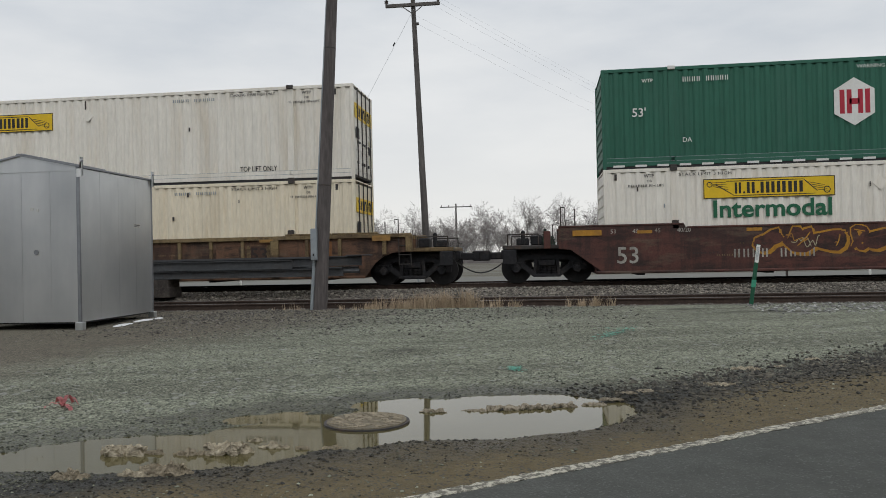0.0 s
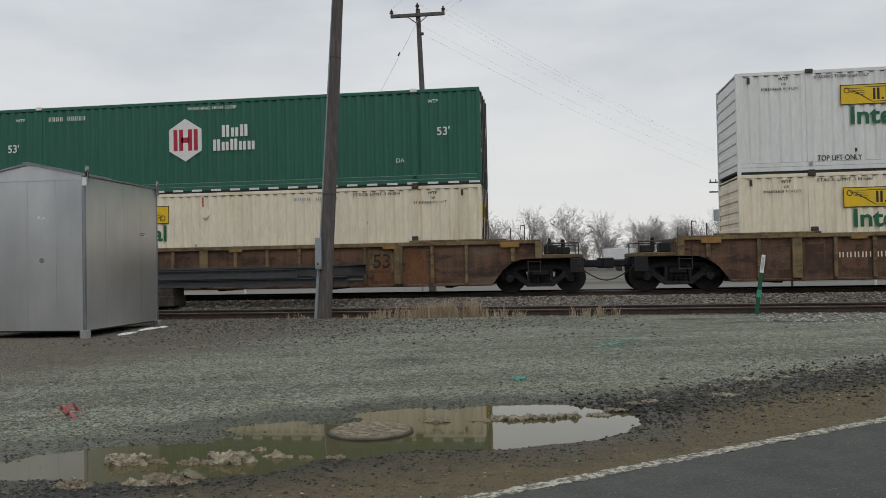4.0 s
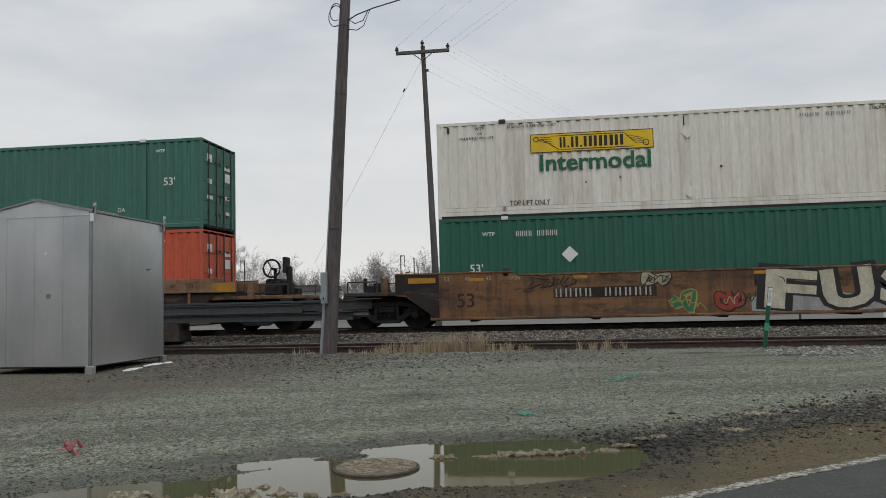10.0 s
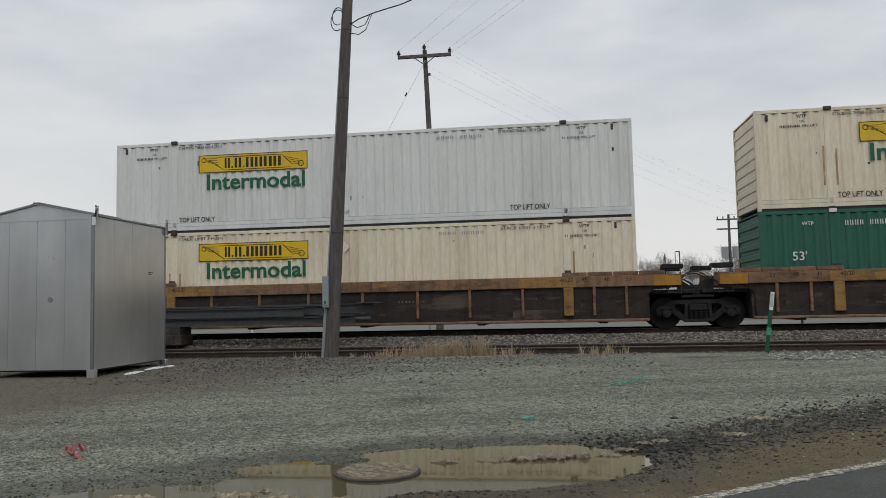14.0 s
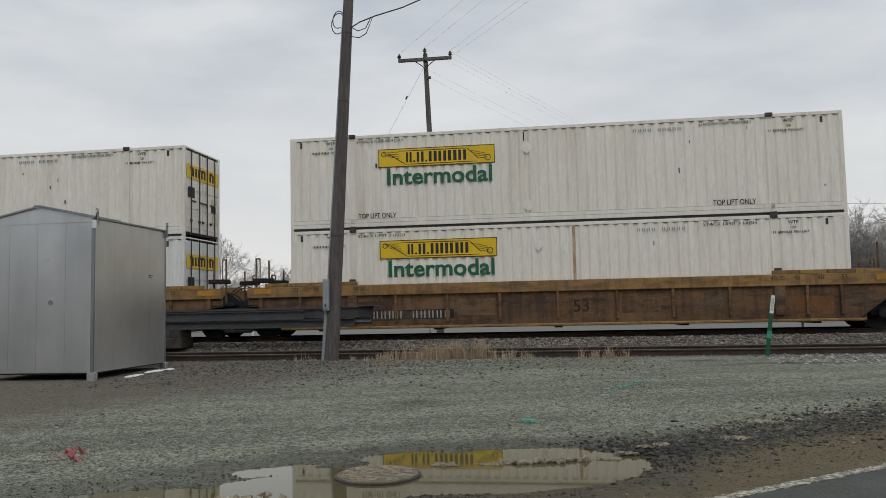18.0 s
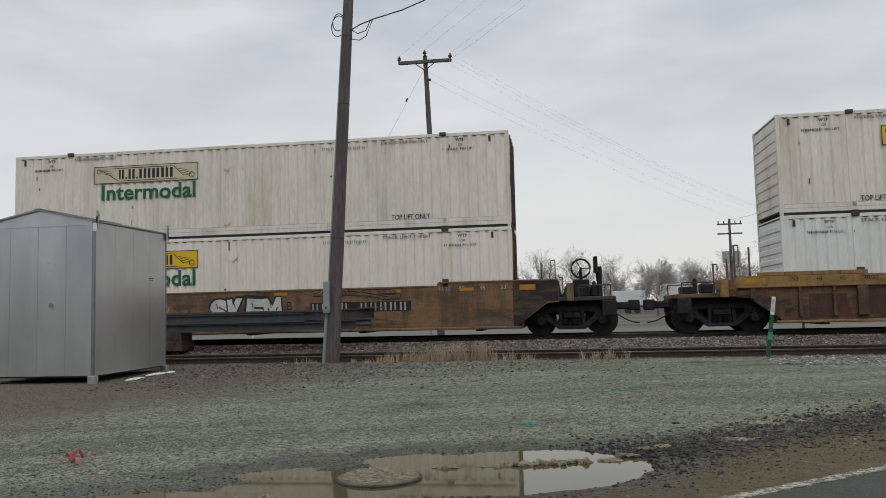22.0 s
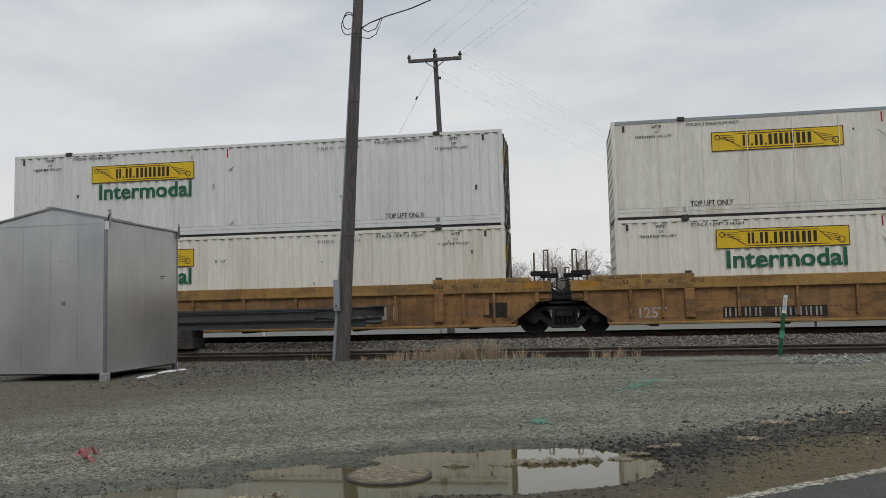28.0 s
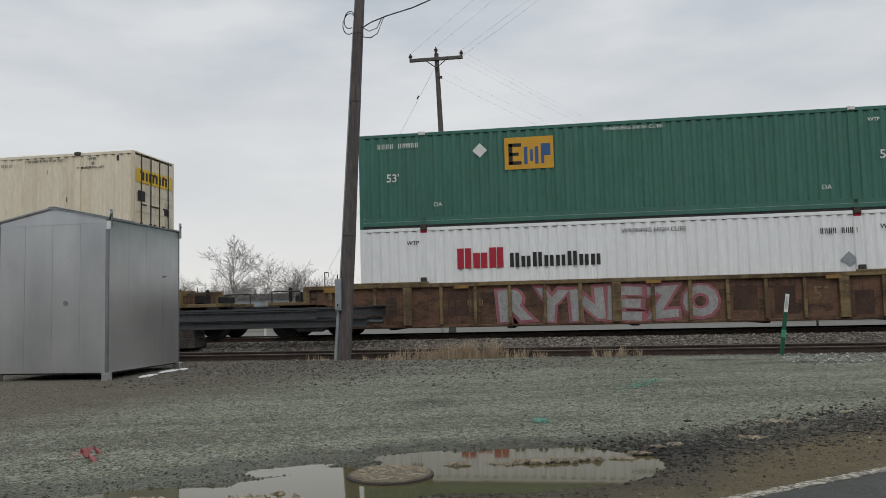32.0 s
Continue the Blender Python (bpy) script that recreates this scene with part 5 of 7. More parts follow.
def container(spec, level):
    paint, style = spec["paint"], spec["style"]
    c = thing("shipping_container", spec["label"], "container", group="double-stacked containers on the train")
    smooth = spec.get("smooth", False)
    for mesh in base_set(paint, smooth):
        part("side_wall", mesh, None, c)
    part("roof", kept("roof", lambda: boxes([(0.02, LONG - 0.02, -HALF + 0.02, HALF - 0.02, HIGH - 0.045, HIGH - 0.006)]), paint), None, c)
    part("floor", kept("floor", lambda: boxes([(0.05, LONG - 0.05, -HALF + 0.08, HALF - 0.08, 0.10, 0.16)]), M_NEARBLACK), None, c)
    for s in (-1, 1):
        y0, y1 = sorted((s * HALF, s * (HALF - 0.07)))
        part("top_rail", kept(("top_rail", s), lambda: boxes([(0.09, LONG - 0.09, y0, y1, HIGH - 0.10, HIGH)], 0.008), paint), None, c)
        part("bottom_rail", kept(("bottom_rail", s), lambda: boxes([(0.09, LONG - 0.09, y0, y1, 0.075, 0.32)], 0.006), paint), None, c)
        # near-black strip along the seam below the bottom rail
        part("skid_rail", kept(("skid_rail", s), lambda: boxes([(0.09, LONG - 0.09, min(s * (HALF - 0.06), s * (HALF - 0.02)), max(s * (HALF - 0.06), s * (HALF - 0.02)), 0.0, 0.075)]), M_NEARBLACK), None, c)
        # grey bars draw the rail's groove and, above it, its shadow line
        part("rail_groove", kept(("rail_groove", s), lambda: boxes([(0.12, LONG - 0.12, min(s * HALF, s * (HALF + 0.003)), max(s * HALF, s * (HALF + 0.003)), 0.190, 0.200), (0.12, LONG - 0.12, min(s * HALF, s * (HALF + 0.003)), max(s * HALF, s * (HALF + 0.003)), 0.308, 0.318)]), M_BOXGREY), None, c)
        for x in LIFTS:
            part("lift_post", kept(("lift_post", s), lambda: lift_column(s), paint), None, c).location.x = x
            part("lift_casting", kept(("lift_casting", s), lambda: boxes([(-0.10, 0.10, s * HALF - 0.06, s * HALF + 0.004 if s > 0 else s * HALF + 0.06, HIGH - 0.085, HIGH + 0.025)], 0.012),
                                      M_MARKWHITE if style in ("hexagon", "square", "gplain") else M_CASTING), None, c).location.x = x
            part("lower_casting", kept(("lower_casting", s), lambda: boxes([(-0.09, 0.09, s * HALF - 0.05, s * HALF + 0.05, -0.012, 0.09)], 0.01), M_CASTING), None, c).location.x = x
        for x in (0.05, LONG - 0.05):
            part("corner_post", kept(("corner_post", s), lambda: boxes([(-0.05, 0.05, y0 - (0 if s < 0 else 0.02), y1 + (0.02 if s < 0 else 0), 0, HIGH)], 0.01), paint), None, c).location.x = x
    part("front_wall", kept("front_wall", front_ribs, paint), None, c)
    # doors at the trailing end
    for s in (-1, 1):
        door = part("door", kept(("door", s), lambda: boxes([(LONG - 0.07, LONG - 0.02, min(s * 0.01, s * 1.19), max(s * 0.01, s * 1.19), 0.16, HIGH - 0.12)] +
                                                             [(LONG - 0.025, LONG - 0.004, min(s * 0.06, s * 1.14), max(s * 0.06, s * 1.14), 0.3 + i * 0.62, 0.62 + i * 0.62) for i in range(4)], 0.008), paint), None, c)
        for k in (0.28, 0.86):
            part("lock_rod", kept("lock_rod", lambda: tubes([((LONG + 0.02, 0, 0.08), (LONG + 0.02, 0, HIGH - 0.06), 0.02)], 6), M_CASTING), None, door).location.y = s * k
            part("lock_handle", kept("lock_handle", lambda: boxes([(LONG, LONG + 0.03, -0.02, 0.32, 1.15, 1.2), (LONG, LONG + 0.035, -0.06, 0.06, 0.5, 0.58), (LONG, LONG + 0.035, -0.06, 0.06, 2.2, 2.28)]), M_CASTING), None, door).location.y = s * k - (0.3 if s > 0 else 0)
    MARKS[style](c, spec, level)
    return c


FACE = -HALF - 0.001  # markings lie on the near side


def strokes(name, rows, material, parent, y=None, label=""):
    """Flat bars (x0, x1, z0, z1) on the near side, as one marking."""
    y = FACE if y is None else y
    ob = part(name, boxes([(a, b, y - 0.003, y + 0.018, c, d) for a, b, c, d in rows]), material, parent, label)
    return tagged(ob, label, kind="stuff") if len(rows) > 5 else ob


def word_bars(x0, x1, z0, z1, count, gap=0.22):
    """Plain bars in place of letters, with a wider space after the fourth."""
    w = (x1 - x0) / count
    out = []
    for i in range(count):
        if i == 4 and count > 7:
            continue
        a = x0 + i * w
        out += [(a, a + w * 0.17, z0, z1), (a + w * 0.44, a + w * 0.61, z0, z1)]
    return out


def sign_scrollwork(w, h):
    """A curled banner: slanted centre field, hatched ends and a roll at each end."""
    bm = bmesh.new()

    def stroke(points, r=0.010, lift=0.0):
        piece = ribbon(points, r, FACE - 0.0082 - lift, 0.0)
        mesh = mesh_of("stroke", piece)
        bm.from_mesh(mesh)
        bpy.data.meshes.remove(mesh)
    for a, b in (((0.62, 0.48), (2.72, 0.48)), ((2.72, 0.48), (3.08, 0.14)), ((0.84, 0.07), (3.02, 0.07)), ((0.30, 0.42), (0.84, 0.07))):
        stroke([a, b], 0.013)
    for k in range(4):
        stroke([(0.14 + 0.04 * k, 0.45 - 0.035 * k), (0.62 + 0.02 * k, 0.45 - 0.07 * k)], 0.008, 0.0004)
        stroke([(2.82 + 0.07 * k, 0.40 - 0.07 * k), (3.28 + 0.03 * k, 0.30 - 0.055 * k)], 0.008, 0.0004)
    for cx, cz, r in ((0.17, 0.40, 0.07), (3.34, 0.17, 0.085)):
        stroke([(cx + r * math.cos(q * 0.9), cz + r * math.sin(q * 0.9)) for q in range(8)], 0.012, 0.0008)
    return bm


def banner_sign(c, material, x, z, plain=False):
    w, h = 3.55, 0.56
    sign = part("sign", kept(("sign", plain), lambda: boxes([(0, w, FACE - 0.006, FACE + 0.018, 0, h)], 0.004), material), None, c,
                "faded pale sign panel" if plain else "bright yellow sign panel with black bars")
    sign.location = (x, 0, z)
    rim = [(0.0, w, 0.0, 0.022), (0.0, w, h - 0.022, h), (0, 0.022, 0, h), (w - 0.022, w, 0, h)]
    widths, bars, p = (0.17, 0.055, 0.21, 0.055, 0.24, 0.24, 0.26, 0.24), [], 0.86
    for lw in widths:
        if lw < 0.1:
            bars.append((p, p + lw, 0.125, 0.18))
        else:
            bars += [(p, p + lw * 0.36, 0.125, 0.44), (p + lw * 0.62, p + lw, 0.125, 0.44)]
        p += lw + 0.052
    part("sign_lettering", kept("sign_lettering", lambda: boxes([(a, b, FACE - 0.009, FACE - 0.004, e, f) for a, b, e, f in rim + bars]), M_BLACK), None, sign)
    part("sign_scroll", kept("sign_scroll", lambda: sign_scrollwork(w, h), M_BLACK), None, sign)


def diamond(c, x, z, material, r=0.16):
    bm = bmesh.new()
    plate(bm, [(x, z + r), (x - r, z), (x, z - r), (x + r, z)], FACE - 0.004, FACE + 0.01)
    part("placard_holder", bm, material, c)


def small_marks(c, level, dark):
    """Stacking notes, lift notes and the like, repeated on every box."""
    note = "STACK LIMIT 3 HIGH" if level == 0 else "STACKING THREE HIGH ONLY"
    for x in (2.12, 12.25):
        write("stacking_note", note, 0.085, dark, c, x, FACE - 0.002, HIGH - 0.245, width=1.45)
    for x in (1.15, 14.55):
        write("lift_mark", "WTP", 0.09, dark, c, x, FACE - 0.002, HIGH - 0.26, heavy=0.002)
        write("pin_note", "OR", 0.07, dark, c, x + 0.08, FACE - 0.002, HIGH - 0.40)
        strokes("pin_note", word_bars(x - 0.45, x + 0.12, HIGH - 0.53, HIGH - 0.46, 6), dark, c)
        write("pin_note", "PIN LIFT", 0.07, dark, c, x + 0.14, FACE - 0.002, HIGH - 0.53, width=0.42)
    if level == 1:
        for x in (2.15, 12.55):
            write("lift_note", "TOP LIFT ONLY", 0.15, dark, c, x, FACE - 0.002, 0.33, width=1.18, heavy=0.002)
    for x in (0.32, 15.55):
        strokes("slot_mark", [(x, x + 0.07, HIGH - 0.32, HIGH - 0.14)], M_CASTING, c)
    strokes("number_marking", word_bars(10.4, 11.8, HIGH - 0.34, HIGH - 0.25, 10, 0.35), M_BOXGREY, c)


def marks_banner(c, spec, level):
    z = (1.865 if level else 1.97) + spec.get("up", 0.0)
    banner_sign(c, M_PALEYEL if spec.get("faded") else M_YELLOW, 2.80, z, spec.get("faded", False))
    if spec.get("word", True):
        write("lettering", "Intermodal", 0.47, M_TEXTGREEN, c, 3.02, FACE - 0.002, z - 0.53, heavy=0.015, width=3.20, label="bold green painted word")
    small_marks(c, level, M_BLACK)
    rnd = random.Random(spec["seed"])
    x = rnd.choice((7.35, 7.45, 7.2))
    if rnd.random() < 0.6:
        strokes("slot_mark", [(x, x + 0.035, HIGH - 0.42, HIGH - 0.14)], M_MARKRED if rnd.random() < 0.5 else M_CASTING, c)
    diamond(c, x + 0.1, HIGH - 0.62, spec["paint"], 0.20)
    if level == 1:
        diamond(c, x + 0.1, 0.55, spec["paint"], 0.20)
    for _ in range(rnd.randint(4, 8)):  # scrapes and dents down to bare metal
        dx, dz, w = rnd.uniform(0.4, 15.6), rnd.uniform(0.35, 2.5), rnd.uniform(0.02, 0.06)
        strokes("scrape", [(dx, dx + w, dz, dz + rnd.uniform(0.04, 0.16))], M_CASTING if rnd.random() < 0.5 else M_BOXGREY, c)
    if spec.get("smooth"):
        strokes("top_band", [(0.12, LONG - 0.12, HIGH - 0.095, HIGH - 0.005)], M_BOXGREY, c)
    if spec.get("rust"):
        x = spec["rust"]
        strokes("rust_streak", [(x, x + 0.09, 0.2, HIGH - 0.12)], M_RUSTRUN, c)
    if spec["seed"] in (20, 22):  # rust runs beside the lift posts
        for x in (1.80, 2.14, 14.34):
            strokes("rust_streak", [(x, x + 0.05, rnd.uniform(0.2, 0.9), rnd.uniform(1.6, 2.3))], M_RUSTRUN, c)
    if spec.get("patch"):  # a replaced end panel of another shade
        part("patch_panel", kept("patch_panel", lambda: boxes([(14.3, 16.0, FACE - 0.004, FACE + 0.03, 0.18, HIGH - 0.12)]), M_CREAM), None, c, "stained cream replacement panel")
    part("door_sign", kept("door_sign", lambda: boxes([(LONG + 0.0, LONG + 0.008, -1.15, 1.15, HIGH - 1.0, HIGH - 0.55)]), M_YELLOW), None, c, "yellow sign across the doors")
    tagged(part("door_lettering", kept("door_lettering", lambda: boxes([(LONG + 0.008, LONG + 0.011, -0.80 + 0.21 * i, -0.68 + 0.21 * i, HIGH - 0.92, HIGH - 0.64) for i in range(8)] +
         [(LONG, LONG + 0.010, -1.05, -0.62, 1.28, 1.62), (LONG, LONG + 0.010, 0.62, 0.95, 0.95, 1.15)]), M_NEARBLACK), None, c), kind="stuff")
    part("door_plate", kept("door_plate", lambda: boxes([(LONG, LONG + 0.009, 0.70, 1.10, 0.55, 0.86), (LONG, LONG + 0.009, 0.66, 1.06, 1.25, 1.40)]), M_PALEYEL), None, c)


def hexagon(x, z, r):
    return [(x + r * math.sin(k * math.pi / 3) * 0.92, z + r * math.cos(k * math.pi / 3)) for k in range(6)]


def logo_white(c, x, z, r, inside, house=False):
    if house:
        outline = [(x - r * .95, z - r), (x + r * .95, z - r), (x + r * .95, z + r * 0.45), (x, z + r), (x - r * .95, z + r * 0.45)]
    else:
        outline = hexagon(x, z, r)
    logo = part("logo", plate(bmesh.new(), outline, FACE - 0.004, FACE + 0.01), M_MARKWHITE, c, "plain white logo shape with bars")
    b, h = r * 0.12, r * 0.5
    rows = [(x - r * .58, x - r * .58 + b * 1.6, z - h, z + h), (x - r * .30, x - r * .30 + b * 1.6, z - h, z + h), (x + r * .14, x + r * .14 + b * 1.6, z - h, z + h), (x + r * .42, x + r * .42 + b * 1.6, z - h, z + h),
            (x - r * .2, x + r * .2, z - b, z + b)]
    part("logo_inset", boxes([(p, q, FACE - 0.008, FACE - 0.003, s, t) for p, q, s, t in rows]), inside, logo)


def brand_bars(c, x0, z, size, counts, material, name="name_marking", dx=0.0, fat=1.2):
    rows = []
    for k, n in enumerate(counts):
        zz = z - k * size * 1.25
        x = x0 + (dx if k == 0 else 0)
        for i in range(n):
            w = size * 0.74
            h = size if (i == 0 or i % 3 == 2) else size * 0.76
            a = x + i * size * 0.80
            rows += [(a, a + w * 0.30 * fat, zz, zz + h), (a + w * 0.52, a + w * (0.52 + 0.28 * fat), zz, zz + h)]
    strokes(name, rows, material, c, label="bold painted bars")


def marks_house(c, spec, level):
    red = spec["paint"] is M_RED
    if red or spec.get("house"):
        logo_white(c, 7.0, 1.57, 0.62, spec["paint"] if red else M_MARKRED, True)
        brand_bars(c, 8.25, 1.58, 0.36, (3,), M_MARKWHITE)
        brand_bars(c, 7.92, 1.15, 0.34, (5,), M_MARKWHITE)
        if red:
            brand_bars(c, 9.50, 1.15, 0.28, (3,), M_MARKWHITE)
        write("warning", "WARNING HIGH CUBE", 0.09, M_MARKWHITE, c, 7.3, FACE - .002, HIGH - 0.33, width=1.7)
    else:
        logo_white(c, 6.92, 1.67, 0.67, M_MARKRED)
        brand_bars(c, 8.12, 1.72, 0.37, (3,), M_MARKWHITE)
        brand_bars(c, 7.83, 1.30, 0.35, (5,), M_MARKWHITE)
        write("warning", "WARNING HIGH CUBE", 0.10, M_MARKWHITE, c, 7.0, FACE - .002, HIGH - 0.30, width=1.6)
        if level == 1:
            strokes("dashed_line", [(0.3 + i * 0.62, 0.62 + i * 0.62, 0.05, 0.11) for i in range(26)], M_MARKWHITE, c)
    if spec.get("stain"):
        plate_ = [(0.62, HIGH - 0.22), (1.0, HIGH - 0.20), (1.45, HIGH - 0.22), (1.88, HIGH - 0.19), (1.90, HIGH - 0.55), (1.3, HIGH - 0.50), (0.9, HIGH - 0.55), (0.65, HIGH - 0.47)]
        part("overpaint", plate(bmesh.new(), plate_, FACE - 0.003, FACE + 0.01), M_OVERPAINT, c, "dull dark patch of overpaint")
    if not red:
        for x in (0.85, 14.85):
            write("size_mark", "53'", 0.24, M_MARKWHITE, c, x, FACE - .002, 1.50, heavy=0.004)
        for x in (2.25, 13.6):
            write("axle_mark", "DA", 0.13, M_MARKWHITE, c, x, FACE - .002, 0.72)
    for x in (1.15, 14.6):
        write("lift_mark", "WTP", 0.10, M_MARKWHITE, c, x, FACE - .002, HIGH - 0.42, heavy=0.002)
    a = (2.3, 3.6) if not red else (11.6, 13.3)
    if red:
        strokes("number_marking", word_bars(a[0], a[1], HIGH - 0.52, HIGH - 0.34, 10), M_MARKWHITE, c)
    else:
        strokes("number_marking", word_bars(a[0], a[1], HIGH - 0.45, HIGH - 0.31, 10, 0.35), M_MARKWHITE, c)
    door_bits(c)


def door_bits(c):
    part("door_marking", kept("door_marking", lambda: boxes([(LONG + 0.0, LONG + 0.006, y, y + w, z, z + h) for y, w, z, h in
         ((-0.95, .35, 2.2, .25), (-0.9, .3, 1.5, .16), (-0.95, .4, 1.0, .12), (0.35, .45, 2.1, .12), (0.4, .4, 1.7, .3), (0.4, .35, 1.1, .12), (.45, .3, .6, .1))]), M_MARKWHITE), None, c)


def marks_square(c, spec, level):
    x = spec.get("badge", 7.45)
    low = 1.14 if x > 6 else 1.62
    badge = part("badge", boxes([(x, x + 1.45, FACE - 0.005, FACE + 0.01, low, low + 0.96)]), M_GOLD, c, "golden square badge with plain bars")
    part("badge_inset", boxes([(x + .12, x + .24, FACE - 0.009, FACE - 0.004, low + 0.14, low + 0.78), (x + .12, x + .5, FACE - 0.009, FACE - 0.004, low + 0.14, low + 0.24), (x + .12, x + .5, FACE - 0.009, FACE - 0.004, low + 0.68, low + 0.78), (x + .12, x + .42, FACE - 0.009, FACE - 0.004, low + 0.41, low + 0.50)]), M_BLACK, badge)
    part("badge_inset", boxes([(x + .58, x + .68, FACE - 0.009, FACE - 0.004, low + 0.14, low + 0.66), (x + .76, x + .84, FACE - 0.009, FACE - 0.004, low + 0.23, low + 0.58), (x + .9, x + 1.0, FACE - 0.009, FACE - 0.004, low + 0.14, low + 0.66), (x + 1.08, x + 1.17, FACE - 0.009, FACE - 0.004, low + 0.14, low + 0.74), (x + 1.17, x + 1.36, FACE - 0.009, FACE - 0.004, low + 0.38, low + 0.74)]), M_NAVY, badge)
    diamond(c, spec.get("placard", 3.75), 2.0 if x > 6 else 2.25, M_MARKWHITE, 0.22)
    for a in (0.85, 14.85):
        write("size_mark", "53'", 0.24, M_MARKWHITE, c, a, FACE - .002, 1.42, heavy=0.004)
    write("axle_mark", "DA", 0.13, M_MARKWHITE, c, 2.3, FACE - .002, 0.62)
    write("axle_mark", "DA", 0.13, M_MARKWHITE, c, 13.3, FACE - .002, 0.62)
    for a in (1.4, 14.6):
        write("lift_mark", "WTP", 0.10, M_MARKWHITE, c, a, FACE - .002, HIGH - 0.42, heavy=0.002)
    strokes("number_marking", word_bars(2.25 if x > 6 else 0.6, 3.6 if x > 6 else 1.9, HIGH - 0.45, HIGH - 0.30, 10, 0.35), M_MARKWHITE, c)
    write("warning", "WARNING HIGH CUBE", 0.10, M_MARKWHITE, c, x - 0.1 if x > 6 else x + 2.9, FACE - .002, HIGH - 0.26, width=1.7)
    strokes("skid_mark", [(0.2, LONG - 0.2, 0.30, 0.33)], M_DEEP, c)
    door_bits(c)


def marks_gplain(c, spec, level):
    for a in (0.9, 14.85):
        write("size_mark", "53'", 0.24, M_MARKWHITE, c, a, FACE - .002, 1.28, heavy=0.004)
        write("lift_mark", "WTP", 0.12, M_MARKWHITE, c, a + 0.4, FACE - .002, HIGH - 0.55, heavy=0.002)
    strokes("number_marking", word_bars(2.3, 3.55, HIGH - 0.58, HIGH - 0.42, 10, 0.35), M_MARKWHITE, c)
    diamond(c, 3.85, HIGH - 1.15, M_MARKWHITE, 0.24)
    door_bits(c)


def marks_bars(c, spec, level):
    brand_bars(c, 2.98, 1.62, 0.60, (3,), M_MARKRED, "name_marking", 0.0, 1.5)
    brand_bars(c, 4.55, 1.62, 0.42, (8,), M_BLACK, "name_marking")
    write("warning", "WARNING HIGH CUBE", 0.12, M_BLACK, c, 7.8, FACE - .002, HIGH - 0.38, width=1.8)
    strokes("number_marking", word_bars(13.2, 14.6 - .4, HIGH - 0.62, HIGH - 0.46, 9, 0.35), M_BLACK, c)
    for a in (1.45, 14.75):
        write("lift_mark", "WTP", 0.12, M_BLACK, c, a, FACE - .002, HIGH - 0.52, heavy=0.002)
    diamond(c, 13.9, 1.55, M_BOXGREY, 0.22)
    for x in LIFTS:
        strokes("red_casting_mark", [(x - .1, x + .1, HIGH - .16, HIGH - .02)], M_MARKRED, c, FACE - .006)


MARKS = {"banner": marks_banner, "hexagon": marks_house, "square": marks_square, "gplain": marks_gplain, "wordbars": marks_bars}


# ---- well cars ----
TRUCK = 1.68   # truck centre beyond the container's end
LOW, TOP = 0.25, 1.52


def side_outline(arch, reach, high_ends, top, flush=False):
    """The outline of a well side, lifted at both ends over the trucks."""
    if arch:
        end = [(-0.30, LOW), (-0.42, 0.42), (-0.60, 0.66), (-0.86, 0.86), (-1.15, 0.97), (-reach, 0.99)]
    elif flush:
        end = [(-0.20, LOW), (-0.24, 1.00), (-0.50, 1.14), (-reach, 1.16)]
    else:
        end = [(-0.08, LOW), (-0.12, 0.30), (-0.98, 0.94), (-reach, 0.97)]
    pts = [(LONG - x, z) for x, z in end] + ([(LONG + reach, top + high_ends), (LONG - 2.2, top + high_ends), (LONG - 2.25, top)] if high_ends else [(LONG + reach, top)])
    pts += ([(2.25, top), (2.2, top + high_ends), (-reach, top + high_ends)] if high_ends else [(-reach, top)]) + end[::-1]
    return pts


def truck_side():
    """Cast side frame: bowed top and bottom members round two windows, with springs and bearing ends."""
    bm = bmesh.new()
    top = [(-1.16, 0.50), (-1.10, 0.60), (-0.62, 0.80), (0.62, 0.80), (1.10, 0.60), (1.16, 0.50), (0.98, 0.50), (0.56, 0.68), (-0.56, 0.68), (-0.98, 0.50)]
    plate(bm, top, -0.07, 0.07)
    for s in (-1, 1):
        plate(bm, [(s * 0.74, 0.44), (s * 0.40, 0.17), (s * 0.27, 0.17), (s * 0.30, 0.29), (s * 0.66, 0.56)], -0.07, 0.07)  # tension arm
        plate(bm, [(s * 0.32, 0.24), (s * 0.40, 0.24), (s * 0.36, 0.72), (s * 0.26, 0.72)], -0.08, 0.08)  # column
        plate(bm, [(s * 0.62, 0.60), (s * 0.74, 0.40), (s * 0.80, 0.40), (s * 0.80, 0.66)], -0.07, 0.07)  # pedestal jaw
        plate(bm, [(s * 1.02, 0.36), (s * 1.16, 0.36), (s * 1.18, 0.56), (s * 1.00, 0.56)], -0.07, 0.07)
        tube(bm, (s * 0.89, -0.19, 0.42), (s * 0.89, 0.08, 0.42), 0.115, 0.14, 14)
        tube(bm, (s * 0.89, -0.205, 0.42), (s * 0.89, -0.18, 0.42), 0.06, 0.09, 8)
        box(bm, s * 0.89 - 0.15, s * 0.89 + 0.15, -0.10, 0.08, 0.52, 0.60, bevel=0.015)
    box(bm, -0.40, 0.40, -0.13, 0.09, 0.16, 0.25, bevel=0.015)
    for x in (-0.20, -0.07, 0.07, 0.20):
        for k in range(5):
            tube(bm, (x, -0.06, 0.26 + k * 0.045), (x, -0.06, 0.282 + k * 0.045), 0.062, 0.062, 8)
    box(bm, -0.30, 0.30, 0.02, 0.06, 0.18, 0.70)
    box(bm, -0.25, 0.25, -0.12, 0.10, 0.49, 0.66, bevel=0.02)  # bolster end
    return bm


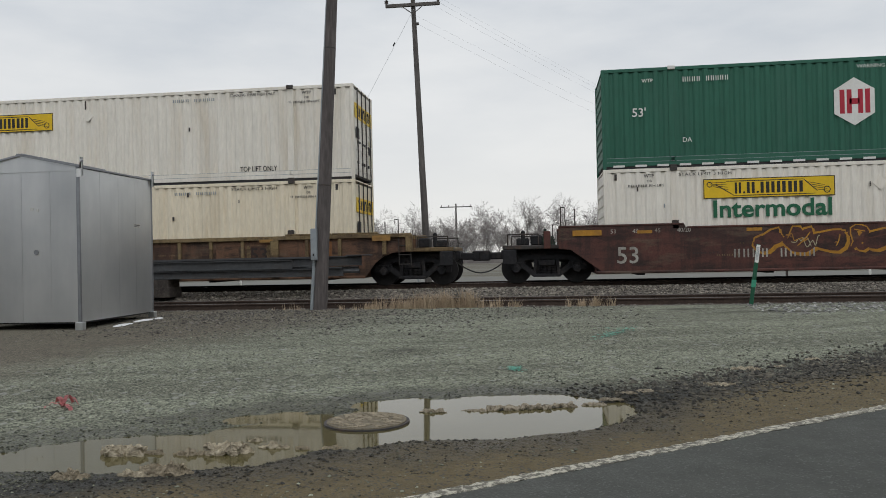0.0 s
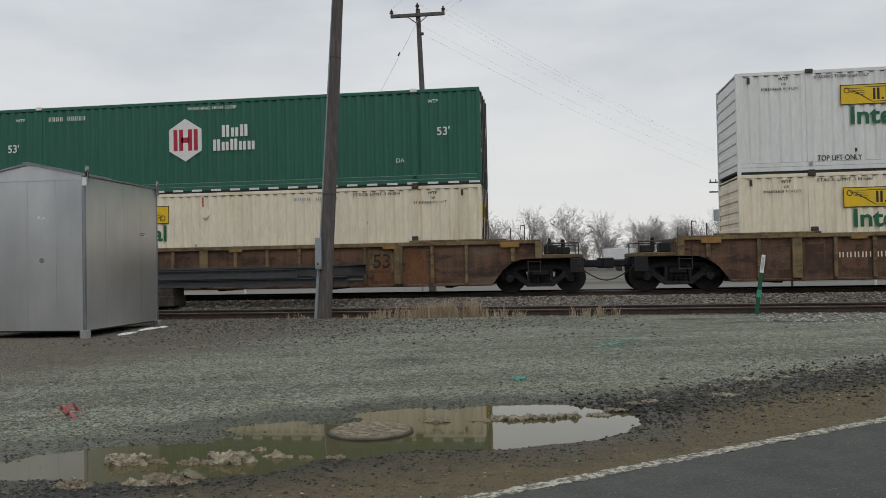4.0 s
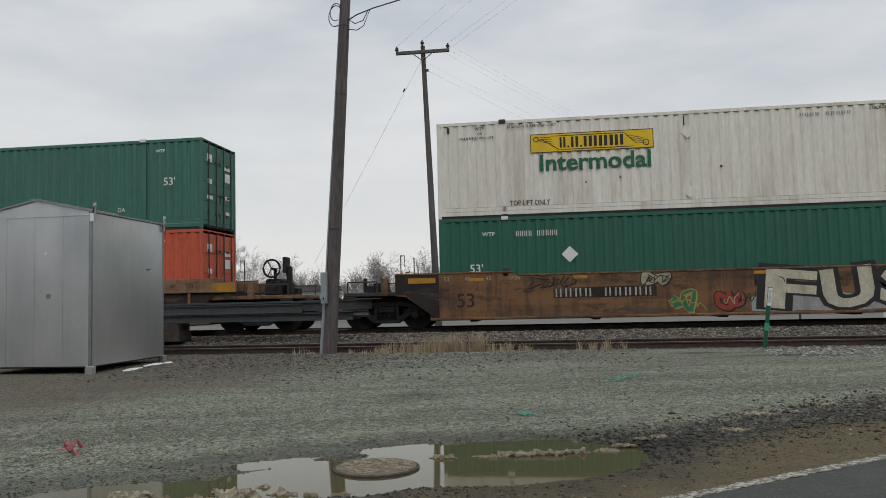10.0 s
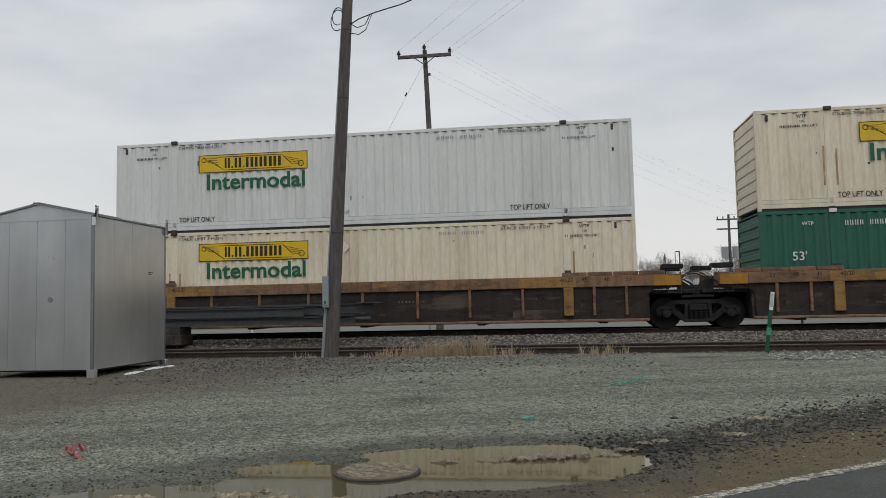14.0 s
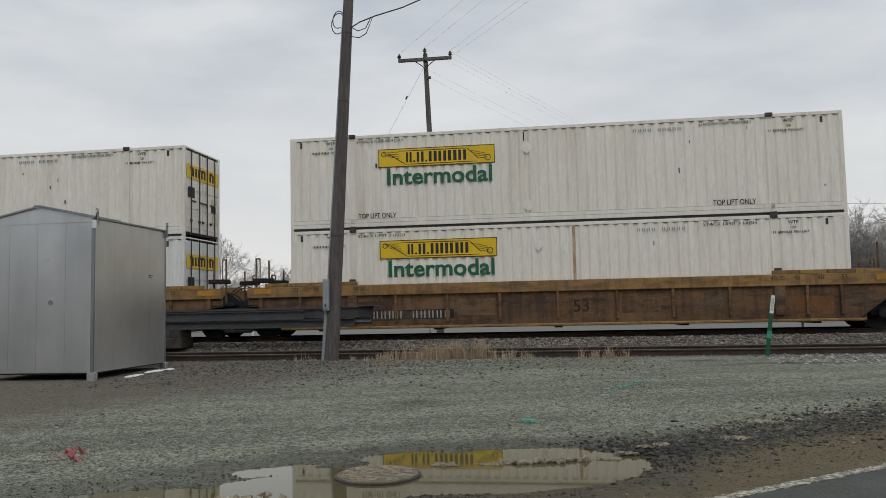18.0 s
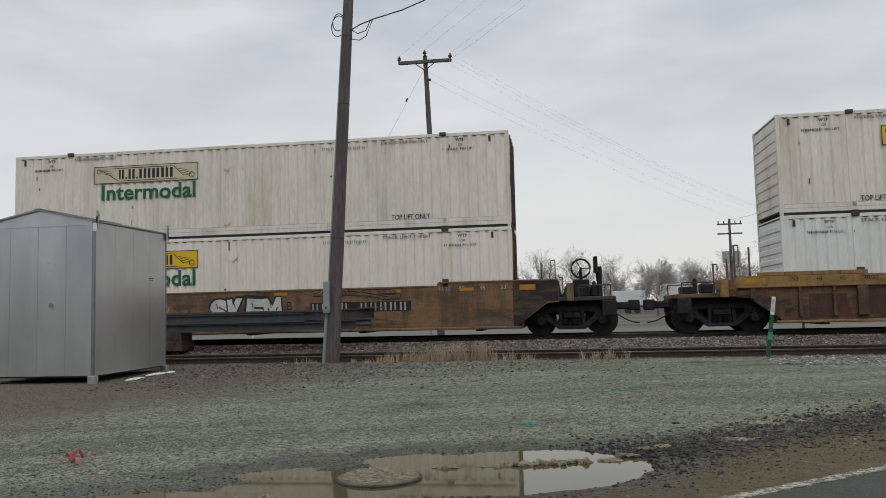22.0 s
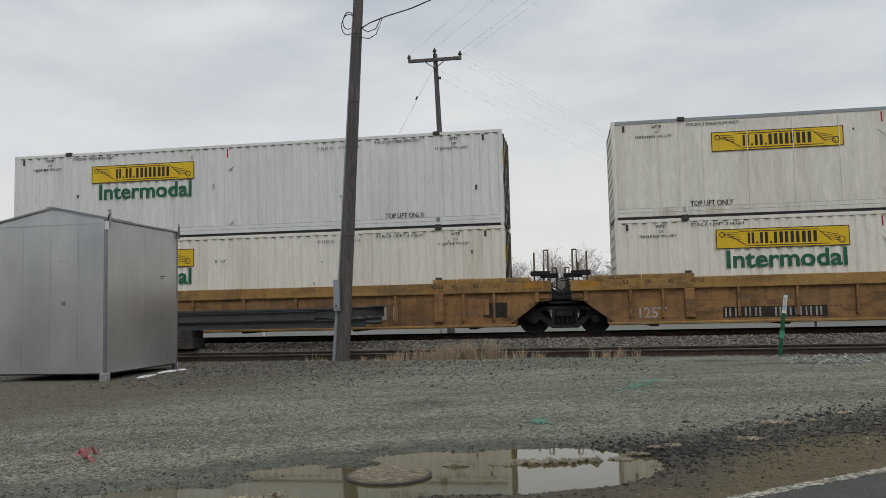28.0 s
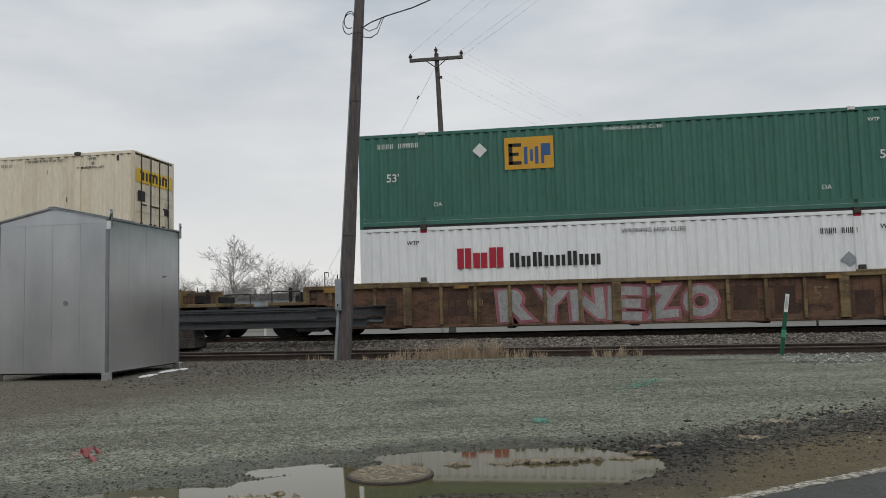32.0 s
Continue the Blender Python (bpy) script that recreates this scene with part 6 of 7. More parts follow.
def wheelset_mesh():
    bm = bmesh.new()
    for s in (-1, 1):
        tube(bm, (0, s * 0.69, 0), (0, s * 0.83, 0), 0.42 if s > 0 else 0.455, 0.455 if s < 0 else 0.42, 28)
        tube(bm, (0, s * 0.66, 0), (0, s * 0.70, 0), 0.455, 0.455, 28)
        tube(bm, (0, s * 0.83, 0), (0, s * 0.85, 0), 0.16, 0.13, 16)
        for k in range(3):  # casting marks, so that the turning shows
            a = k * 2.094
            box(bm, 0.27 * math.cos(a) - .03, 0.27 * math.cos(a) + .03, s * 0.83 - .012, s * 0.83 + .012, 0.27 * math.sin(a) - .03, 0.27 * math.sin(a) + .03)
    tube(bm, (0, -1.1, 0), (0, 1.1, 0), 0.07, 0.07, 10)
    return bm


SPIN = []  # wheelsets that turn as the train rolls


def truck(car, x):
    for s in (-1, 1):
        o = part("side_frame", kept("side_frame", truck_side, M_TRUCK), None, car)
        o.location = (x, s * 1.02, 0)
        if s > 0:
            o.rotation_euler.z = math.pi
    part("bolster", kept("bolster", lambda: boxes([(-0.2, 0.2, -1.0, 1.0, 0.42, 0.72), (-0.28, 0.28, -0.3, 0.3, 0.72, 0.95)], 0.03), M_TRUCK), None, car).location.x = x
    part("brake_beam", kept("brake_beam", lambda: boxes([(-0.42, -0.36, -0.75, 0.75, 0.34, 0.44), (0.36, 0.42, -0.75, 0.75, 0.34, 0.44)], 0.01), M_TRUCK), None, car).location.x = x
    for dx in (-0.89, 0.89):
        w = part("wheelset", kept("wheelset", wheelset_mesh, M_WHEEL), None, car)
        w.location = (x + dx, 0, 0.42)
        SPIN.append(w)


def ribbon(points, r, y, slip):
    """A fat sprayed line through the points, as one strip that climbs a little so that it never meets itself."""
    pts = [points[0]] + list(points) + [points[-1]]
    run_ = []
    for a, b, c, d in zip(pts, pts[1:], pts[2:], pts[3:]):
        for k in range(4):
            t = k / 4
            run_.append(tuple(0.5 * (2 * b[i] + (c[i] - a[i]) * t + (2 * a[i] - 5 * b[i] + 4 * c[i] - d[i]) * t * t + (3 * b[i] - a[i] - 3 * c[i] + d[i]) * t ** 3) for i in (0, 1)))
    run_.append(points[-1])
    bm = bmesh.new()
    prev = None
    n = len(run_) - 1
    for i, (x, z) in enumerate(run_):
        (xa, za), (xb, zb) = run_[max(0, i - 1)], run_[min(n, i + 1)]
        dx, dz = xb - xa, zb - za
        size = math.hypot(dx, dz) or 1.0
        w = r * (0.55 if i in (0, n) else 1.0)
        yy = y - slip * i
        pair = [bm.verts.new((x - dz / size * w, yy, z + dx / size * w)), bm.verts.new((x + dz / size * w, yy, z - dx / size * w))]
        if prev:
            bm.faces.new((prev[0], prev[1], pair[1], pair[0]))
        prev = pair
    bmesh.ops.recalc_face_normals(bm, faces=bm.faces)
    return bm


def graffiti(car, x0, x1, z0, z1, letters, fills, edge, y, seed):
    """Sprayed shapes: fat overlapping strokes with an outline, no readable letters."""
    rnd = random.Random(seed)
    letters = max(1, round(letters * 1.7))
    w = (x1 - x0) / letters
    tall = z1 - z0
    for i in range(letters):
        cx, r = x0 + (i + 0.5) * w, min(w * 1.2, tall) * rnd.uniform(0.12, 0.20)
        m = fills[i % len(fills)] if rnd.random() < 0.7 else rnd.choice(fills)
        spin, pts = rnd.uniform(0, 6.28), []
        for j in range(rnd.choice((5, 6, 7))):  # a swirl that wanders about its own middle
            a, reach = spin + j * rnd.uniform(1.5, 2.7), rnd.uniform(0.30, 0.55)
            px, pz = cx + math.cos(a) * reach * w * 1.25, z0 + tall * (0.5 + math.sin(a) * reach * 0.95)
            pts.append((min(x1, max(x0, px)), min(z1 - r, max(z0 + r, pz))))
        lift = 0.0016 * (i % 3)
        letter = part("graffiti", ribbon(pts, r, y - 0.007 - lift, 0.00006), m, car, "sprayed graffiti shape")
        part("outline", ribbon(pts, r * 1.45, y - 0.0015 - lift, 0.00003), edge, letter)
        part("shadow_stroke", ribbon([(px + r * .5, pz - r * .45) for px, pz in pts], r * 1.3, y - 0.0008 - lift, 0.00001), edge, letter)
        a, b = pts[1], pts[2]
        part("highlight", ribbon([(a[0] - r * .3, a[1] + r * .2), ((a[0] + b[0]) / 2, (a[1] + b[1]) / 2), b], 0.016, y - 0.0125 - lift, 0.00001), rnd.choice((edge, edge, fills[0])), letter)
    for k in range(max(2, letters // 2)):  # tags scrawled between
        px, pz = rnd.uniform(x0, x1), rnd.uniform(z0 + .1, z1 - .15)
        pts = [(px + j * 0.09 + rnd.uniform(-.05, .05), min(z1, max(z0, pz + rnd.uniform(-.16, .16)))) for j in range(7)]
        part("tag_line", ribbon(pts, 0.012, y - 0.0135, 0.00001), rnd.choice((edge, G_BLACK, G_CREAM)), car)


def glyph(ch, heavy):
    """One fat letter, upright in the x-z plane."""
    key = ("glyph", ch, heavy)
    if key not in KEPT:
        curve = bpy.data.curves.new("glyph", "FONT")
        curve.body, curve.size, curve.extrude, curve.offset, curve.resolution_u = ch, 1 / 0.69, 0.002, heavy, 3
        ob = new("glyph", curve)
        mesh = bpy.data.meshes.new_from_object(ob)
        bpy.data.objects.remove(ob)
        bpy.data.curves.remove(curve)
        mesh.transform(Matrix.Rotation(radians(90), 4, "X"))
        KEPT[key] = mesh
    return KEPT[key]


def sprayed(car, word, x0, x1, z0, z1, fill, edge, y, seed, halo=None, fat=0.085, grow=1.12):
    """A sprayed word in fat, jostling letters with an outline and, behind it, a halo."""
    rnd = random.Random(seed)
    w = (x1 - x0) / len(word)
    for i, ch in enumerate(word):
        base = glyph(ch, fat)
        xs, zs = [v.co.x for v in base.vertices], [v.co.z for v in base.vertices]
        mid = Matrix.Translation((-(min(xs) + max(xs)) / 2, 0, -(min(zs) + max(zs)) / 2))
        size = Matrix.Diagonal((w * grow / (max(xs) - min(xs)), 1, (z1 - z0) * rnd.uniform(0.88, 0.97) / (max(zs) - min(zs)), 1))
        lean = Matrix.Rotation(radians(rnd.uniform(-7, 7)), 4, "Y")
        lift = 0.0016 * (i % 3)
        letter = None
        for name, extra, depth, paint in (("graffiti", 0.0, 0.007, fill), ("outline", 0.10, 0.0015, edge), ("halo", 0.19, -0.0012, halo)):
            if paint is None:
                continue
            mesh = glyph(ch, fat + extra).copy()
            mesh.transform(Matrix.Translation((x0 + (i + .5) * w, y - depth - lift, (z0 + z1) / 2 + rnd.uniform(-.02, .02))) @ lean @ size @ mid)
            mesh.materials.clear()
            mesh.materials.append(paint)
            ob = part(name, mesh, None, letter or car, "sprayed graffiti letter" if letter is None else "")
            letter = letter or ob
        a = (x0 + (i + .3) * w, z1 - (z1 - z0) * 0.20)
        part("highlight", ribbon([a, (a[0] + .08 * w, a[1] - .05), (a[0] + .1 * w, a[1] - .16)], 0.014, y - 0.0125 - lift, 0.00001), edge if halo is None else halo, letter)


def slabs(car, x0, x1, z0, z1, count, fills, edge, y, seed, slant=0.5):
    """Sprayed angular shapes that lean over each other, outlined, with hollows and cuts; no readable letters."""
    rnd = random.Random(seed)
    count = round(count * 1.5)
    w, tall, zc = (x1 - x0) / count, z1 - z0, (z0 + z1) / 2
    for i in range(count):
        cx, lean = x0 + (i + .5) * w + rnd.uniform(-.1, .1) * w, rnd.uniform(-slant, slant)
        half, top, low = w * rnd.uniform(0.55, 0.80), z1 - tall * rnd.uniform(0, .16), z0 + tall * rnd.uniform(0, .14)
        h = top - low
        ring = [(-half, low + h * rnd.uniform(0, .08)), (-half * rnd.uniform(-.1, .3), low + h * rnd.uniform(.06, .22)), (half * rnd.uniform(.5, 1), low), (half * rnd.uniform(.9, 1.1), low + h * rnd.uniform(.25, .40)), (half * rnd.uniform(.45, .8), low + h * .5),
                (half * rnd.uniform(.8, 1.15), low + h * rnd.uniform(.65, .8)), (half * rnd.uniform(.3, .8), top), (half * rnd.uniform(-.2, .1), top - h * rnd.uniform(.05, .25)), (-half * rnd.uniform(.5, 1), top - h * rnd.uniform(0, .1)),
                (-half * rnd.uniform(.5, .8), low + h * rnd.uniform(.55, .7)), (-half * rnd.uniform(.8, 1.1), low + h * rnd.uniform(.3, .45))]
        pts = [(min(x1 + .1, max(x0 - .1, cx + x + lean * w * (z - zc) / tall)), z) for x, z in ring]
        lift = 0.0011 * (i % 4)
        slab = part("graffiti", plate(bmesh.new(), pts, y - 0.0075 - lift, y - 0.0065 - lift), fills[i % len(fills)] if rnd.random() < .75 else rnd.choice(fills), car, "sprayed graffiti shape")
        part("outline", plate(bmesh.new(), [(cx + (x - cx) * 1.16 + .025, zc + (z - zc) * 1.05 - .02) for x, z in pts], y - 0.0025 - lift, y - 0.0015 - lift), edge, slab)
        for k in range(4):
            a = (cx + rnd.uniform(-.5, .5) * half, low + h * rnd.uniform(.12, .6))
            b = (a[0] + rnd.uniform(-.5, .5) * half, a[1] + h * rnd.uniform(.08, .28))
            mid = ((a[0] + b[0]) / 2 + rnd.uniform(-.08, .08), (a[1] + b[1]) / 2)
            part("cut_line", ribbon([a, mid, b], rnd.choice((.012, .018, .03, .05)), y - 0.0125 - lift - 0.0006 * k, 0.00001), edge if k < 2 else rnd.choice(fills), slab)


def field(car, x0, x1, z0, z1, paint, y, seed):
    """A loosely sprayed ground behind a picture, with a wavering edge."""
    rnd = random.Random(seed)
    n = 14
    up = [(x0 + (x1 - x0) * i / n, z1 - rnd.uniform(0, .10)) for i in range(n + 1)]
    down = [(x1 - (x1 - x0) * i / n, z0 + rnd.uniform(0, .05)) for i in range(n + 1)]
    part("sprayed_ground", plate(bmesh.new(), up + down, y - 0.0012, y - 0.0004), paint, car, "sprayed ground colour")


def blob(car, x, z, rx, rz, paint, edge, y, lift=0.0):
    """A plain rounded sprayed shape with an outline."""
    def ring(k):
        return [(x + rx * k * math.cos(a * math.tau / 18), z + rz * k * math.sin(a * math.tau / 18)) for a in range(18)]
    shape = part("graffiti", plate(bmesh.new(), ring(1.0), y - 0.005 - lift, y - 0.004 - lift), paint, car, "sprayed rounded shape")
    part("outline", plate(bmesh.new(), ring(1.09), y - 0.003 - lift, y - 0.002 - lift), edge, shape)


def paint_of(name, rgb):
    return surface(name, rgb, 0.55, 0, tuple(c * 0.4 for c in rgb), 0.7, 2.5, 2, 0.18, 0)


G_CREAM, G_SILVER, G_BLACK = paint_of("spray_cream", (0.36, 0.33, 0.22)), paint_of("spray_silver", (0.32, 0.32, 0.31)), paint_of("spray_black", (0.02, 0.02, 0.022))
G_BLUE, G_PURPLE, G_TEAL, G_PINK = paint_of("spray_blue", (0.03, 0.11, 0.28)), paint_of("spray_purple", (0.078, 0.066, 0.130)), paint_of("spray_teal", (0.045, 0.20, 0.20)), paint_of("spray_pink", (0.32, 0.115, 0.135))
G_MOSS, G_BRICK, G_BONE, G_WHITE, G_NAVY = paint_of("spray_moss", (0.060, 0.078, 0.046)), paint_of("spray_brick", (0.19, 0.055, 0.038)), paint_of("spray_bone", (0.50, 0.47, 0.36)), paint_of("spray_white", (0.56, 0.56, 0.53)), paint_of("spray_navy", (0.045, 0.07, 0.14))
G_SKY = paint_of("spray_sky", (0.030, 0.125, 0.30))
G_SLATE = paint_of("spray_slate", (0.070, 0.155, 0.19))
G_GREEN, G_RED, G_TAN, G_YELLOW = paint_of("spray_green", (0.03, 0.16, 0.08)), paint_of("spray_red", (0.30, 0.05, 0.03)), paint_of("spray_tan", (0.32, 0.22, 0.11)), paint_of("spray_lemon", (0.36, 0.29, 0.07))


def well_car(spec, left, right):
    kind, body, chord, rib = spec["kind"], spec["body"], spec["chord"], spec["rib"]
    car = thing("well_car", spec["label"], "rail car", group="well cars of the train")
    key = (kind, body.name, chord.name)
    smooth, arch = kind == "smooth", kind == "ribbed"
    flush = spec.get("flush", False)
    reach = 1.72 if arch else 1.20 if flush else 1.32
    face = 1.50 if smooth else 1.43
    high = 0.10 if smooth else 0.0
    for s in (-1, 1):
        y0, y1 = sorted((s * face, s * (face - 0.05)))
        part("side_sheet", kept(("side_sheet", s, smooth, arch, flush), lambda: plate(bmesh.new(), side_outline(arch, reach, high, TOP, flush), y0, y1), body), None, car)
        a, b = sorted((s * 1.52, s * 1.36))
        if smooth:
            part("top_chord", kept(("top_chord", s, 1), lambda: boxes([(2.3, LONG - 2.3, a, b, TOP - 0.04, TOP + 0.015), (-reach, 2.2, a, b, TOP + 0.06, TOP + 0.115), (LONG - 2.2, LONG + reach, a, b, TOP + 0.06, TOP + 0.115)], 0.012), chord), None, car)
        else:
            part("top_chord", kept(("top_chord", s, kind, flush), lambda: boxes([(-reach, LONG + reach, a, b, TOP - (0.10 if arch else 0.30), TOP + 0.02)], 0.012), chord), None, car)
            for x0, x1 in ((-0.75, 2.15), (LONG - 2.15, LONG + 0.75)):
                n = 4 if not arch else 2
                for i in range(n):
                    p, q = x0 + (x1 - x0) * i / n, x0 + (x1 - x0) * (i + 1) / n - 0.02
                    part("guide_rail", boxes([(p, q, a + (0.0 if s < 0 else .06), b - (.06 if s < 0 else 0), TOP + 0.02, TOP + (0.07 if arch else 0.13))], 0.01), chord, car)
        part("bottom_sill", kept(("bottom_sill", s, smooth), lambda: boxes([(-0.28, LONG + 0.28, min(s * (face + 0.02), s * (face - 0.12)), max(s * (face + 0.02), s * (face - 0.12)), LOW - 0.03, LOW + 0.05)], 0.02), body if smooth else chord if kind == "sloped" else body), None, car)
        if not smooth:
            places = [((LONG - 15 * 1.015) / 2 + i * 1.015, i % 6 == 1) for i in range(16)] if arch else \
                [(x, False) for x in (0.35, 1.25, 3.30, 4.85, 6.40, LONG / 2, LONG - 6.40, LONG - 4.85, LONG - 3.30, LONG - 1.25, LONG - 0.35)] + [(x, True) for x in LIFTS]
            for x, broad in places:
                w = (0.13 if broad else 0.05) if arch else (0.14 if broad else 0.04)
                ya, yb = sorted((s * face, s * (1.53 if broad else 1.51)))
                coat = M_LEMON if flush and broad else rib
                part("rib", kept(("rib", s, broad, arch), lambda: boxes([(-w, w, ya, yb, LOW + (0.05 if arch else 0.16), TOP - (0.10 if arch else 0.30))], 0.01), coat), None, car).location.x = x
            if flush:
                for x0, x1 in ((1.75, 3.3), (LONG - 3.4, LONG - 1.75)):
                    ya, yb = sorted((s * 1.522, s * 1.5))
                    part("yellow_patch", boxes([(x0, x1, ya, yb, TOP - 0.29, TOP - 0.01)], 0.003), M_LEMON, car, "yellow painted stretch of the top rail")
            for x in () if flush else (-0.9, LONG + 0.9):
                ya, yb = sorted((s * face, s * 1.50))
                part("rib", kept(("end_rib", s), lambda: boxes([(-0.06, 0.06, ya, yb, 0.92, TOP - .1)], 0.01), rib), None, car).location.x = x
        # cast lock brackets that hold the lower box
        for x in LIFTS:
            part("lock_bracket", kept(("lock_bracket", s), lambda: boxes([(-0.09, 0.09, s * 1.44 - 0.06, s * 1.44 + 0.06, TOP - 0.05, TOP + 0.20), (-0.03, 0.03, s * 1.44 - .07, s * 1.44 + .07, TOP + .05, TOP + .14)], 0.012), M_CASTING if not spec.get("pale") else rib), None, car).location.x = x
    part("floor", kept("well_floor", lambda: boxes([(-0.28, LONG + 0.28, -1.36, 1.36, LOW - 0.02, LOW + 0.04)]), M_NEARBLACK), None, car)
    for i in range(5):
        part("cross_member", kept("cross_member", lambda: boxes([(-0.12, 0.12, -1.38, 1.38, LOW - 0.08, LOW + 0.02)], 0.02), M_TRUCK), None, car).location.x = 1.0 + i * (LONG - 2) / 4
    for e, joint in ((-1, left), (1, right)):
        x_end = 0.0 if e < 0 else LONG

        def at(d):
            return x_end + e * d

        def span(d0, d1):
            return tuple(sorted((at(d0), at(d1))))
        part("bulkhead", boxes([(*span(0.20, 0.30), -1.36, 1.36, LOW, 1.30)], 0.01), body, car)
        stop = 1.60 if joint == "a" else 2.95
        part("end_platform", boxes([(*span(0.30, stop), -1.15 if joint == "a" else -1.38, 1.15 if joint == "a" else 1.38, 0.98, 1.10)], 0.02), M_TRUCK if joint == "a" else rib, car, "grimy steel end platform")
        part("centre_sill", boxes([(*span(0.30, stop + 0.1), -0.35, 0.35, 0.72, 0.98)], 0.03), M_TRUCK, car)
        # ladder, stanchions and placards at the corner
        for s in (-1, 1):
            y = s * 1.46
            far_ = 0.22 if s > 0 else 0.0
            thick = 0.017 if smooth or arch or flush else 0.030
            tall_ = 2.22 if smooth or flush else 2.0 if arch else 2.48
            rods = tubes([((at(0.83 + far_), y * .66, 1.1), (at(0.83 + far_), y * .66, tall_ - .08 - far_), thick), ((at(1.24 + far_), y * .66, 1.1), (at(1.24 + far_), y * .66, tall_ - 2 * far_), thick),
                          ((at(1.24 + far_), y * .66, tall_ - .02 - 2 * far_), (at(1.12 + far_), y * .66, tall_ - .02 - 2 * far_), thick * .8), ((at(1.12 + far_), y * .66, tall_ - .02 - 2 * far_), (at(1.12 + far_), y * .66, 1.85), thick * .6)], 6)
            if not (flush and (s > 0 or e < 0)):
                part("stanchion", rods, M_CASTING if smooth or flush or arch else M_TAN, car)
            if kind == "sloped" and joint == "a":
                part("tread", boxes([(*span(0.72 + far_, 1.30 + far_), y * .66 - 0.2, y * .66 + 0.2, 1.70, 1.84)], 0.015), M_TRUCK, car)
            rung, foot_ = (0.28, 0.58) if arch else (0.17, 0.98)
            part("ladder", tubes([((at(reach - 0.38), y, foot_ + 0.04 + rung * k), (at(reach - .02), y, foot_ + 0.04 + rung * k), 0.013) for k in range(4)] +
                                 [((at(reach - 0.38), y, foot_), (at(reach - 0.38), y, 1.58), 0.013), ((at(reach - .02), y, foot_), (at(reach - .02), y, 1.58), 0.013)], 6), M_CASTING, car)
            sign_ = span(0.10, 0.92) if smooth and e < 0 else span(0.20, 0.66) if smooth else span(0.42, 1.16) if flush else span(0.55, 1.10)
            part("placard", boxes([(*sign_, s * 1.528 - 0.004, s * 1.528 + 0.004, *((1.22, 1.50) if flush else (1.33, 1.49)))]), M_PLACARD if smooth or kind == "sloped" else M_FADED, car, "amber reflective placard")
            if smooth and not spec.get("clean"):
                a_, b_ = span(-spec.get("soot", 0.0) if e < 0 else 0.0, reach - 0.01)
                cut = [(a_, 1.58), (b_, 1.58)] + ([(b_, 0.30), (at(0.12), 0.30), (at(1.0), 0.99), (a_, 1.0)] if e < 0 else [(b_, 1.0), (at(1.0), 0.99), (at(0.12), 0.30), (a_, 0.30)])
                part("soot_panel", plate(bmesh.new(), cut, s * 1.503 - 0.003, s * 1.503 + 0.003), M_SOOT, car, "sooty blackened end panel")
            if joint == "c":
                part("handrail", tubes([((at(1.9), y * .95, 1.10), (at(1.9), y * .95, 1.42), 0.02), ((at(2.8), y * .95, 1.10), (at(2.8), y * .95, 1.42), 0.02), ((at(1.9), y * .95, 1.42), (at(2.8), y * .95, 1.42), 0.02)], 6), M_CASTING, car)
                part("step", boxes([(*span(2.55, 2.95), s * 1.40 - 0.03, s * 1.40 + 0.03, 0.55, 0.98)], 0.02), M_TRUCK, car)
                part("end_post", boxes([(*span(1.55, 1.75), s * 1.45 - 0.08, s * 1.45 + 0.08, 0.98, 1.50)], 0.015), chord, car)
        if joint == "c":
            part("coupler", boxes([(*span(2.95, 3.52), -0.11, 0.11, 0.70, 0.92), (*span(3.40, 3.74), -0.24 if e < 0 else -0.10, 0.10 if e < 0 else 0.24, 0.66, 0.98)], 0.04), M_TRUCK, car, "dark steel knuckle coupler")
            bm = bmesh.new()
            line(bm, [(at(2.9 + 0.78 * t), -0.42, 0.66 - 0.36 * math.sin(t * 1.57)) for t in (0, .2, .4, .6, .8, 1)], 0.022, 6)
            part("air_hose", bm, M_FARDARK, car, "black rubber air hose")
            part("brake_rigging", boxes([(*span(0.55, 2.55), -0.95, 0.95, 0.60, 0.96), (*span(2.5, 2.9), -0.6, 0.6, 0.66, 0.97)], 0.05), M_TRUCK, car, "dark grimy brake rigging")
            part("end_gear", boxes([(*span(1.80, 2.15), -0.75, -0.25, 1.10, 1.40), (*span(2.2, 2.6), 0.1, 0.6, 1.1, 1.34), (*span(2.3, 2.42), -1.0, -0.9, 1.1, 1.55)], 0.04), M_TRUCK, car)
            if e > 0 and spec.get("brake"):
                part("brake_gear", boxes([(*span(1.75, 2.25), -0.55, 0.35, 1.10, 1.62), (*span(2.3, 2.5), -0.2, 0.2, 1.1, 1.5)], 0.05), M_TRUCK, car)
                bm = bmesh.new()
                ring = [(at(2.0) + 0.28 * math.cos(k * .524), -0.62, 1.95 + 0.28 * math.sin(k * .524)) for k in range(13)]
                line(bm, ring, 0.034, 6)
                for k in range(3):
                    tube(bm, (at(2.0), -0.62, 1.95), ring[k * 4], 0.015, 0.015, 5)
                tube(bm, (at(2.0), -0.62, 1.95), (at(2.0), -0.2, 1.9), 0.04, 0.04, 6)
                tube(bm, (at(2.0), -0.3, 1.5), (at(2.0), -0.3, 1.95), 0.05, 0.05, 6)
                for z0, z1, dx in ((1.1, 2.25, 2.55),):
                    tube(bm, (at(dx), -0.5, z0), (at(dx - .12), -0.5, z1), 0.045, 0.045, 6)
                part("brake_bracket", boxes([(*span(2.38, 2.5), -0.7, -0.3, 1.8, 2.3), (*span(2.5, 2.62), -0.6, -0.4, 1.1, 2.0)], 0.02), M_TRUCK, car)
